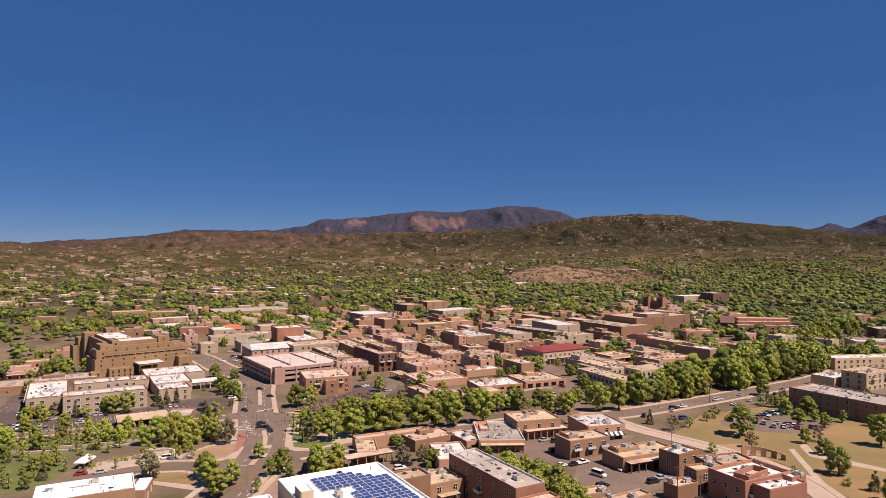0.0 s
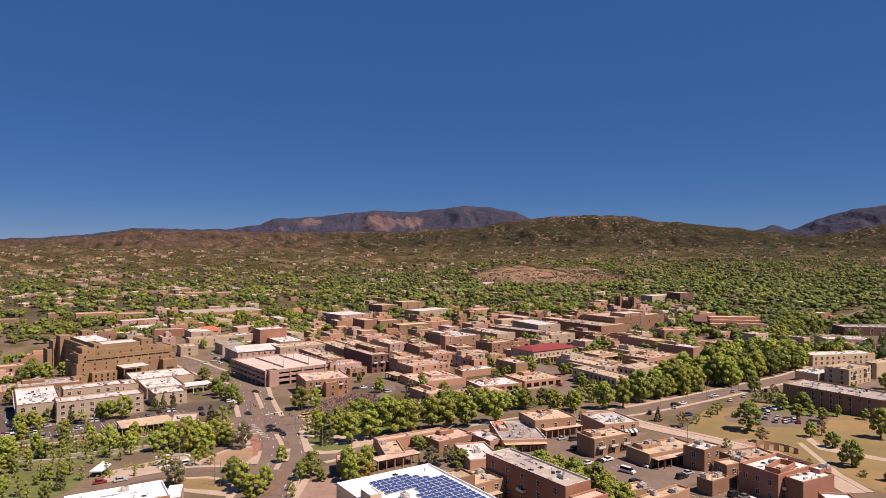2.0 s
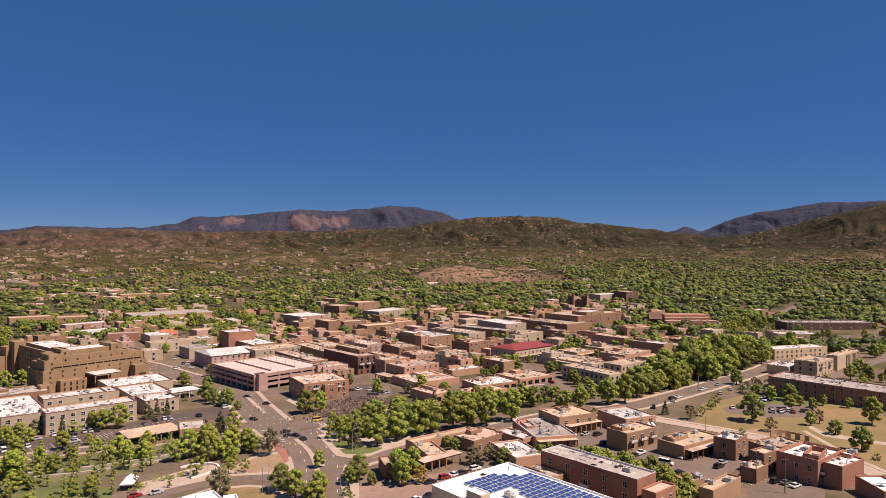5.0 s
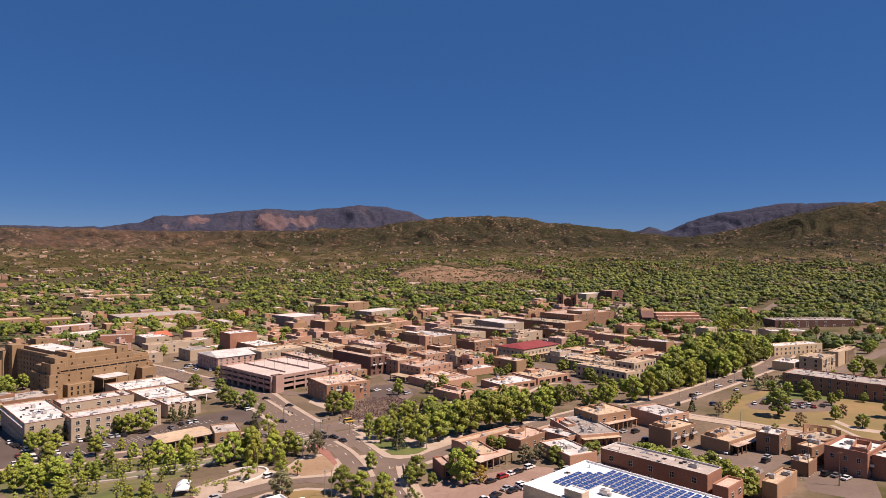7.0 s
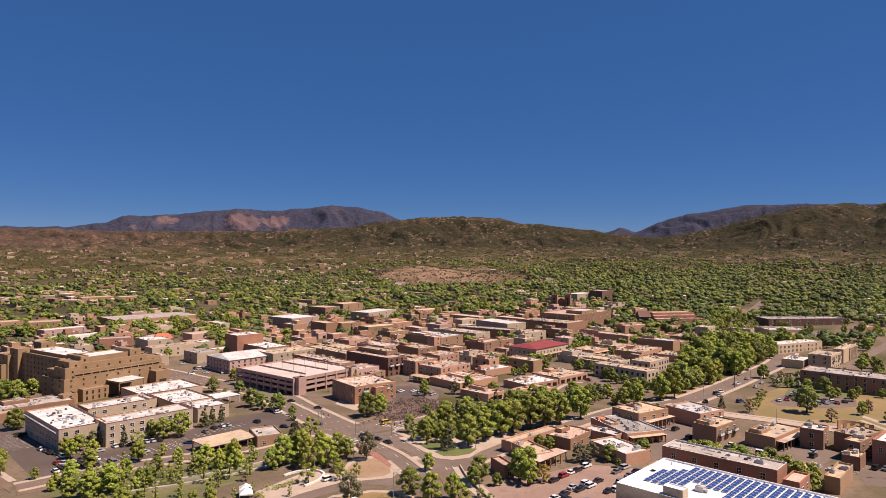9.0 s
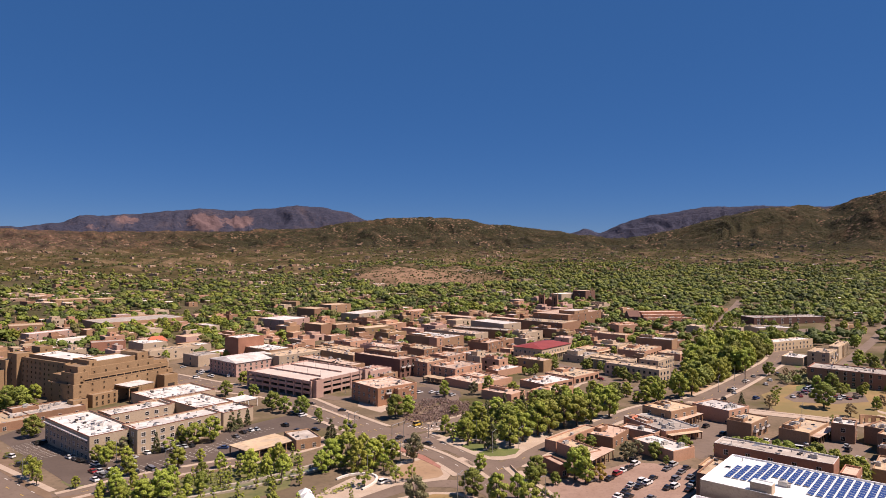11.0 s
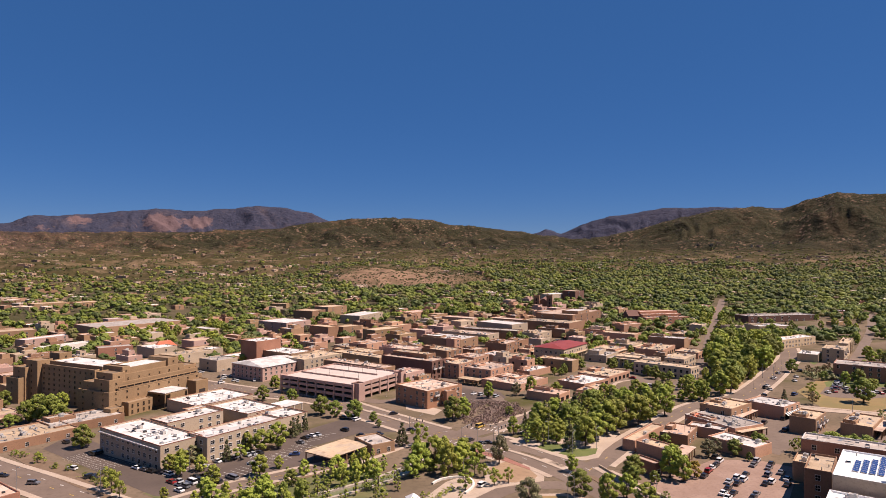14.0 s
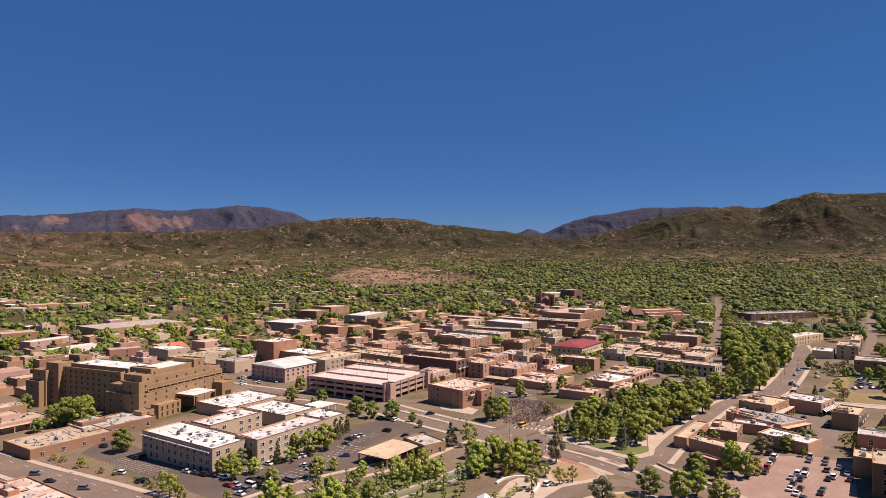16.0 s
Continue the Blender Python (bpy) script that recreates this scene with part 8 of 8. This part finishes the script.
for x, y in ((-219.5, 340.2), (-202.8, 318.2), (-196.8, 313.4), (-189.2, 342.4), (-242.8, 379.0), (-256.0, 407.7), (-133.6, 363.2),):
    car(x, y, 121, "black", "suv")
for x, y in ((-182.1, 343.8), (-179.6, 344.3), (-210.0, 321.4), (-147.4, 361.8), (-209.9, 317.1),):
    car(x, y, 121, "silver", "sedan")
for x, y in ((-212.6, 322.1),):
    car(x, y, 121, "red", "sedan")
for x, y in ((-213.0, 332.7), (-210.3, 310.6), (-198.2, 322.9),):
    car(x, y, 121, "white", "sedan")
for x, y in ((-203.9, 323.9), (-200.6, 323.5),):
    car(x, y, 121, "black", "sedan")
for x, y in ((-208.1, 314.1), (-191.6, 317.0), (-190.8, 315.1),):
    car(x, y, 121, "grey", "suv")
for x, y in ((-180.4, 326.4), (-199.5, 335.4),):
    car(x, y, 31, "silver", "sedan")
for x, y in ((-239.5, 379.1), (-241.2, 344.5),):
    car(x, y, 31, "black", "suv")
for x, y in ((-163.4, 335.1),):
    car(x, y, 160, "blue", "sedan")
for x, y in ((-191.7, 341.2), (-176.7, 344.5), (-153.8, 358.8), (-127.2, 389.3), (-240.1, 342.4),):
    car(x, y, 121, "black", "sedan")
for x, y in ((-249.1, 359.8),):
    car(x, y, 140, "white", "suv")
for x, y in ((-260.7, 346.5), (-279.3, 376.7),):
    car(x, y, -30, "grey", "suv")
for x, y in ((-273.4, 363.1), (-113.7, 406.9),):
    car(x, y, -32, "black", "sedan")
for x, y in ((-73.4, 336.6),):
    car(x, y, 25, "yellow", "van")
for x, y in ((-86.3, 310.5),):
    car(x, y, 20, "black", "sedan")
for x, y in ((-18.2, 352.6),):
    car(x, y, 40, "red", "suv")
for x, y in ((-16.0, 243.3), (-25.4, 223.7), (-18.9, 217.4),):
    car(x, y, 25, "white", "suv")
for x, y in ((-21.7, 240.0), (-34.7, 233.0), (-30.6, 221.8), (-22.1, 217.1), (-39.2, 215.7), (-37.0, 209.7),):
    car(x, y, 25, "black", "sedan")
for x, y in ((-29.0, 236.4),):
    car(x, y, 25, "red", "suv")
for x, y in ((-8.9, 233.6), (-6.7, 228.5), (32.1, 271.5),):
    car(x, y, 25, "grey", "sedan")
for x, y in ((-44.2, 213.6),):
    car(x, y, 25, "white", "sedan")
for x, y in ((28.3, 266.8),):
    car(x, y, 25, "blue", "suv")
for x, y in ((47.5, 275.7), (61.4, 276.4), (67.8, 275.2), (44.4, 262.0),):
    car(x, y, 25, "black", "suv")
for x, y in ((114.3, 327.6), (163.3, 361.4),):
    car(x, y, 60, "silver", "sedan")
for x, y in ((97.3, 317.4), (181.8, 359.8),):
    car(x, y, 60, "black", "suv")
for x, y in ((145.5, 350.8), (162.1, 347.2), (149.8, 338.8),):
    car(x, y, 60, "white", "sedan")
for x, y in ((-169.0, 570.7), (-166.2, 544.8), (-158.0, 533.4), (-148.7, 519.3),):
    car(x, y, 80, "silver", "sedan")
for x, y in ((-174.6, 545.0), (-166.0, 531.2), (-154.8, 529.3), (-164.9, 570.9),):
    car(x, y, 80, "black", "sedan")
for x, y in ((-170.3, 542.5), (-164.6, 521.7), (-153.9, 517.9), (-157.0, 553.9),):
    car(x, y, 80, "white", "suv")
for x, y in ((43.7, 242.9), (65.2, 236.9),):
    car(x, y, 30, "white", "sedan")
for x, y in ((48.9, 244.0), (70.8, 237.9),):
    car(x, y, 30, "black", "sedan")
for x, y in ((52.2, 245.8),):
    car(x, y, 30, "white", "pickup")
for x, y in ((54.9, 231.3),):
    car(x, y, -50, "white", "van")
for x, y in ((53.3, 219.7), (71.4, 223.1),):
    car(x, y, 25, "black", "suv")
for x, y in ((75.4, 227.0), (42.8, 277.8),):
    car(x, y, 25, "silver", "sedan")
for x, y in ((80.3, 204.1),):
    car(x, y, 20, "black", "suv")
for x, y in ((82.6, 202.1),):
    car(x, y, 20, "grey", "sedan")
for x, y in ((83.5, 198.7),):
    car(x, y, 20, "white", "sedan")
for x, y in ((134.5, 305.6), (151.4, 291.3),):
    car(x, y, 60, "white", "sedan")
for x, y in ((139.4, 305.2), (156.5, 289.5),):
    car(x, y, 60, "red", "sedan")
for x, y in ((146.0, 298.7), (147.5, 292.7),):
    car(x, y, 60, "silver", "suv")
for x, y in ((162.4, 290.1), (143.4, 301.0),):
    car(x, y, 60, "black", "sedan")
for x, y in ((152.1, 299.2), (153.9, 292.8),):
    car(x, y, 60, "silver", "sedan")
for x, y in ((152.6, 307.8), (156.4, 292.7),):
    car(x, y, 60, "white", "suv")
for x, y in ((152.8, 294.0),):
    car(x, y, 60, "red", "sedan")
for x, y in ((147.7, 351.7),):
    car(x, y, 15, "white", "sedan")
for x, y in ((116.8, 332.6),):
    car(x, y, 15, "black", "suv")
for x, y in ((114.0, 311.1),):
    car(x, y, 15, "blue", "suv")
for x, y in ((122.6, 336.0),):
    car(x, y, 20, "white", "sedan")
for x, y in ((-127.2, 419.9),):
    car(x, y, 100, "grey", "sedan")
for x, y in ((-79.8, 303.2),):
    car(x, y, 120, "black", "sedan")
for x, y in ((-88.0, 317.8),):
    car(x, y, 30, "black", "sedan")
for x, y in ((-101.0, 383.6),):
    car(x, y, -20, "black", "sedan")
for x, y in ((-128.2, 245.9),):
    car(x, y, 30, "silver", "sedan")
for x, y in ((-110.5, 263.2),):
    car(x, y, 30, "white", "suv")
for x, y in ((-134.7, 244.3),):
    car(x, y, 30, "red", "sedan")
for x, y in ((-53.1, 408.0), (-35.2, 397.9),):
    car(x, y, 30, "black", "sedan")
for x, y in ((-48.3, 409.9), (-41.1, 407.2),):
    car(x, y, 30, "white", "sedan")
for x, y in ((-38.5, 402.6), (-33.3, 393.7),):
    car(x, y, 30, "silver", "suv")
for x, y in ((-129.2, 349.8), (-121.2, 348.2), (-105.0, 347.4), (-83.2, 309.8),):
    car(x, y, -40, "black", "sedan")
for x, y in ((-41.3, 234.2), (31.8, 304.0),):
    car(x, y, 10, "grey", "sedan")
for x, y in ((72.0, 398.4),):
    car(x, y, 120, "red", "sedan")
for x, y in ((61.2, 369.9),):
    car(x, y, 120, "white", "van")
for x, y in ((-173.0, 534.9), (-166.0, 525.5), (-184.9, 569.3),):
    car(x, y, 30, "silver", "sedan")
for x, y in ((-170.9, 543.9), (-175.3, 521.8),):
    car(x, y, 30, "white", "suv")


def crowded_lot(x0, y0, turn, rows, columns, seed):
    """Parked cars in double rows."""
    rng = random.Random(seed)
    at = local(x0, y0, turn)
    for r in range(rows):
        for c in range(columns):
            if rng.random() < 0.75:
                x, y, _, _ = at(c * 2.9, c * 2.9 + 2, r * 8.5, r * 8.5 + 5)
                if not covered(x, y, 1.0):
                    car(x, y, turn + rng.choice((90, 270)), rng.choice(("white", "silver", "grey", "black", "red", "blue", "white")), rng.choice(("sedan", "suv", "sedan", "pickup")))


for k, (x, y) in enumerate(((-20.3, 227.2), (-25.8, 226.2), (-31.7, 224.5), (-37.3, 219.8), (-13.6, 223.2), (-16.6, 212.9), (-42.2, 217.3), (-3.5, 236.7), (-2.1, 231.3), (-7.5, 222.7), (-13.8, 247.5), (-24.9, 238.6), (-11.5, 217.0), (-47.5, 209.0), (-33.5, 211.5))):
    if not covered(x, y, 1.4):
        car(x, y, 25, ("black", "white", "silver", "black", "grey")[k % 5], ("sedan", "suv", "sedan")[k % 3])
crowded_lot(*[(135.8, 540.9)][0], 30, 4, 11, 1)
crowded_lot(*[(349.7, 484.3)][0], 30, 3, 8, 2)
crowded_lot(*[(147.1, 307.1)][0], 30, 1, 9, 3)


# ---- street furniture, painted bays, low walls, brush ----
def street_lamp(x, y, heading, tall=9.0, arm=2.2):
    key = ("lamp", tall)
    if key not in KIT:
        pole = Solid().tube(0, 0, 0, tall, 0.13, 0.07, 8).mesh("pole", METAL_GREY)
        bracket = Solid()
        limb(bracket, (0, 0, tall - 0.3), (arm, 0, tall + 0.25), 0.06, 0.05)
        head = Solid().box(arm - 0.1, arm + 0.65, -0.16, 0.16, tall + 0.2, tall + 0.34, 0, 0.03).mesh("lamp_head", METAL_GREY)
        foot = Solid().box(-0.3, 0.3, -0.3, 0.3, -0.3, 0.35, 0, 0.04).mesh("foot", CONCRETE)
        KIT[key] = (pole, bracket.mesh("bracket", METAL_GREY), head, foot)
    root = thing("street_lamp", x, y, "tall galvanised street lamp with a single arm", "street lamp", "street lamps", heading)
    for name, me in zip(("pole", "bracket", "lamp_head", "foot"), KIT[key]):
        part(name, me, root, root.matrix_basis.copy())


def signal(x, y, heading):
    """A traffic signal: mast, long arm and two hanging heads."""
    if "signal" not in KIT:
        pole = Solid().tube(0, 0, -0.2, 6.2, 0.16, 0.12, 8).mesh("mast", METAL_GREY)
        arm = Solid()
        limb(arm, (0, 0, 5.6), (8.5, 0, 6.1), 0.1, 0.06)
        head = Solid().box(-0.18, 0.18, -0.16, 0.16, -1.0, 0.0).mesh("signal_head", METAL_DARK)
        KIT["signal"] = (pole, arm.mesh("arm", METAL_GREY), head)
    root = thing("traffic_signal", x, y, "grey traffic signal mast with a long arm", "traffic signal", rot=heading)
    m = root.matrix_basis.copy()
    pole, arm, head = KIT["signal"]
    part("mast", pole, root, m)
    part("arm", arm, root, m)
    for u in (4.5, 8.0):
        part("signal_head", head, root, m @ pose(u, 0, 5.75))


def utility_pole(x, y):
    if "utility" not in KIT:
        KIT["utility"] = (Solid().tube(0, 0, -0.5, 12.0, 0.17, 0.12, 8).mesh("pole", WOOD), Solid().box(-1.2, 1.2, -0.07, 0.07, 11.0, 11.18).mesh("crossarm", WOOD))
    root = thing("utility_pole", x, y, "weathered wooden utility pole with a crossarm", "utility pole")
    for name, me in zip(("pole", "crossarm"), KIT["utility"]):
        part(name, me, root, root.matrix_basis.copy())


for x, y in [(-265.4, 340.8), (-236.5, 323.0), (-182.0, 319.3), (-89.0, 309.1), (-86.8, 298.2), (-114.9, 269.6)]:
    street_lamp(x, y, -60)
for x, y in [(-47.1, 280.3), (-59.4, 280.1), (-104.3, 339.0), (-89.6, 428.6), (-174.0, 357.1), (-185.5, 309.2), (-92.2, 236.4), (-6.6, 271.3), (141.9, 347.5), (110.3, 335.3), (91.2, 262.1)]:
    street_lamp(x, y, 30)
for x, y in [(-66.5, 222.8), (-97.7, 284.5), (-205.4, 334.4), (-90.1, 235.8), (-57.9, 300.5), (166.8, 361.8), (143.0, 356.6)]:
    street_lamp(x, y, -150)
for (x, y), a in zip([(-91.0, 320.5), (-67.3, 317.8), (-104.5, 351.1), (-75.7, 313.8)], (30, 210, -60, 120)):
    signal(x, y, a)
for x, y in [(73.0, 204.5), (76.2, 194.5), (139.8, 344.7)]:
    utility_pole(x, y)


def bays(x0, y0, turn, count, length=5.0, pitch=2.7, double=False):
    """Painted parking lines in a row."""
    v, f = [], []
    c, s = math.cos(radians(turn)), math.sin(radians(turn))
    for k in range(count + 1):
        for side in ((1, -1) if double else (1,)):
            n = len(v)
            for a, b in ((k * pitch - 0.07, 0), (k * pitch + 0.07, 0), (k * pitch + 0.07, length * side), (k * pitch - 0.07, length * side)):
                x, y = x0 + a * c - b * s, y0 + a * s + b * c
                v.append((x, y, ground_at(x, y) + 0.062))
            f.append((n, n + 1, n + 2, n + 3))
    tagged(new("bay_marking", sheet_mesh("bay_marking", v, f, [PAINT_WHITE])), "white painted parking bay lines", "road marking", kind="structure")


bays(*[(-213.1, 330.5)][0], 31, 16)
bays(*[(-200.0, 315.9)][0], 31, 14, double=True)
bays(*[(-172.9, 335.9)][0], 31, 8, double=True)
bays(*[(-159.4, 347.3)][0], 31, 9)
bays(*[(-238.2, 372.7)][0], -59, 11)
bays(*[(-250.6, 381.6)][0], -59, 12, double=True)
bays(*[(53.7, 234.5)][0], 30, 8)
bays(*[(69.0, 202.7)][0], 22, 9)


def crosswalk(x0, y0, x1, y1, n=9):
    v, f = [], []
    a, b = Vector((x0, y0)), Vector((x1, y1))
    d = (b - a).normalized()
    left = Vector((-d.y, d.x))
    for k in range(n):
        c = a.lerp(b, (k + 0.5) / n)
        m = len(v)
        for p, q in ((-0.3, -1.4), (0.3, -1.4), (0.3, 1.4), (-0.3, 1.4)):
            e = c + d * p + left * q
            v.append((e.x, e.y, ground_at(e.x, e.y) + 0.1))
        f.append((m, m + 1, m + 2, m + 3))
    tagged(new("crosswalk", sheet_mesh("crosswalk", v, f, [PAINT_WHITE])), "faded white zebra crossing", "road marking", kind="structure")


for a, b in zip([(-98.8, 326.2), (-54.7, 311.3), (-78.1, 338.2)], [(-85.5, 297.4), (-67.5, 334.5), (-66.1, 323.8)]):
    crosswalk(*a, *b)


def low_wall(name, points, high, thick, mat, label):
    way = along(points, 2.0)
    return tagged(new(name, strip(name, way, 0, thick, high, mat, high + 0.4)), label, "wall")


low_wall("curved_bench_wall", [(-125.7, 273.5), (-120.8, 276.4), (-114.1, 275.6), (-111.2, 271.1), (-113.6, 264.2), (-119.4, 259.0)], 0.7, 0.8, STUCCO_WHITE, "curved white bench wall of the river terrace")
low_wall("low_garden_wall", [(-60.6, 260.8), (-62.6, 245.1), (-62.6, 231.8), (-62.7, 220.9)], 1.0, 0.4, STUCCO_CREAM, "low pale garden wall along the pavement")
low_wall("low_garden_wall", [(-282.0, 476.7), (-259.7, 470.2), (-239.0, 481.9)], 2.2, 0.5, STUCCO_BROWN, "long brown adobe yard wall")


def rail_fence(points, gap=2.4):
    """A wooden post-and-rail fence."""
    way = along(points, gap)
    root = thing("rail_fence", way[0].x, way[0].y, "weathered wooden post and rail fence", "fence")
    if "fence_post" not in KIT:
        KIT["fence_post"] = Solid().box(-0.08, 0.08, -0.08, 0.08, -0.3, 1.15).mesh("post", WOOD)
    for a, b in zip(way, way[1:]):
        za, zb = ground_at(a.x, a.y), ground_at(b.x, b.y)
        part("post", KIT["fence_post"], root, pose(a.x, a.y, za))
        for h in (0.45, 1.0):
            s = Solid()
            limb(s, (0, 0, h), (b.x - a.x, b.y - a.y, zb - za + h), 0.05, 0.05, 4)
            part("rail", s.mesh("rail", WOOD), root, pose(a.x, a.y, za))


rail_fence([(-121.3, 280.3), (-104.7, 289.0), (-93.7, 294.8), (-87.2, 291.1)])
rail_fence([(-64.2, 309.4), (-58.0, 292.9), (-51.9, 286.3)])


def brush():
    """Dark woody brush in the garden by the stream, too tangled to count."""
    outline = [(-65.9, 381.3), (-43.4, 391.2), (-32.1, 372.3), (-37.7, 352.0), (-63.6, 337.1), (-78.0, 345.6)]
    rng = np.random.default_rng(8)
    n = 1000
    t = rng.uniform(0, 1, (n, 2))
    cx, cy = np.mean([p[0] for p in outline]), np.mean([p[1] for p in outline])
    k = rng.integers(0, len(outline), n)
    a = np.array(outline)[k]
    b = np.array(outline)[(k + 1) % len(outline)]
    e = a + (b - a) * t[:, :1]
    p = np.array([cx, cy]) + (e - np.array([cx, cy])) * np.sqrt(t[:, 1:])
    leafy("brush", 8, p, rng, (0.7, 1.9), 15, 0.5, leaves("dry_brush", (0.11, 0.07, 0.05), (0.34, 0.24, 0.19), 0.05), "tangled dark dry brush in a garden by the stream", category="brush")


brush()


def parasols():
    """White tent canopies on the river plaza."""
    for x, y in [(-139.3, 253.4), (-139.4, 257.7)]:
        root = thing("market_tent", x, y, "small white peaked market tent", "tent")
        m = root.matrix_basis.copy()
        s = Solid()
        for k in range(4):
            a, b = ((-2.2, -2.2), (2.2, -2.2), (2.2, 2.2), (-2.2, 2.2))[k], ((-2.2, -2.2), (2.2, -2.2), (2.2, 2.2), (-2.2, 2.2))[(k + 1) % 4]
            s.quad([(*a, 2.5), (*b, 2.5), (0, 0, 4.2)]).quad([(*a, 2.1), (*b, 2.1), (*b, 2.5), (*a, 2.5)])
        part("canopy", s.mesh("canopy", CANVAS_WHITE), root, m)
        post = Solid().tube(0, 0, -0.2, 2.4, 0.05, 0.05, 6).mesh("post", METAL_GREY)
        for a in (-2.1, 2.1):
            for b in (-2.1, 2.1):
                part("post", post, root, m @ pose(a, b, 0))


parasols()


def thicket(outline, n, seed, low, high, mat=None, label="dense green undergrowth along the stream"):
    """Undergrowth inside an outline, too thick to count."""
    rng = np.random.default_rng(seed)
    o = np.array(outline)
    p = rng.uniform(o.min(0), o.max(0), (n * 4, 2))
    inside = np.zeros(len(p), bool)
    for a, b in zip(o, np.roll(o, -1, 0)):
        cross = ((a[1] > p[:, 1]) != (b[1] > p[:, 1])) & (p[:, 0] < (b[0] - a[0]) * (p[:, 1] - a[1]) / (b[1] - a[1] + 1e-9) + a[0])
        inside ^= cross
    p = p[inside & clear_of_town(p[:, 0], p[:, 1])][:n]
    leafy("undergrowth", seed, p, rng, (low, high), 60, 0.26, mat or LEAF_WOODS, label, category="shrubs")


thicket([(-66.9, 308.3), (-51.0, 332.4), (-30.4, 346.9), (-3.5, 354.4), (34.1, 357.9), (55.1, 358.4), (48.9, 341.8), (6.7, 328.7), (-30.4, 311.7), (-57.3, 297.3)], 120, 21, 2.5, 6.5)
thicket([(82.1, 325.5), (117.3, 353.0), (142.9, 362.1), (226.2, 396.9), (245.4, 416.2), (319.0, 517.6), (445.8, 632.4), (404.1, 673.5), (247.3, 507.6), (162.8, 421.6), (105.2, 357.4)], 230, 22, 4, 8)
thicket([(-196.0, 291.6), (-177.7, 295.4), (-151.6, 297.1), (-125.4, 303.9), (-107.3, 309.8), (-98.5, 295.7), (-125.0, 282.4), (-154.4, 275.0), (-175.2, 271.6)], 90, 23, 1.5, 4.0)
thicket([(172.2, 351.2), (196.5, 358.0), (216.2, 334.9), (234.5, 293.7), (215.6, 278.2), (194.2, 313.1), (159.9, 333.9)], 110, 24, 3, 5.5, LEAF_OLIVE, "olive-green hedge of small trees before the office")
thicket([(13.0, 229.3), (36.0, 189.5), (48.0, 199.0), (25.0, 236.0)], 90, 25, 5, 9)

thicket([(-276.3, 399.9), (-270.9, 401.7), (-253.8, 367.4), (-225.9, 310.2), (-228.4, 306.2), (-254.5, 352.6)], 80, 26, 0.9, 2.6, LEAF_MID, "low green shrubs in a mulched street strip")
thicket([(-215.9, 293.7), (-197.4, 295.9), (-185.1, 299.4), (-157.2, 308.6), (-139.2, 320.5), (-139.4, 317.0), (-157.6, 305.7), (-185.2, 296.2), (-201.7, 291.1)], 60, 27, 0.8, 2.2, LEAF_MID, "low green shrubs along the car park")
thicket([(-135.5, 239.0), (-129.7, 250.2), (-122.2, 258.2), (-116.2, 262.4), (-120.1, 268.3), (-132.0, 264.1), (-139.0, 253.4)], 30, 28, 0.8, 2.2, LEAF_MID, "low green shrubs by the stream path")
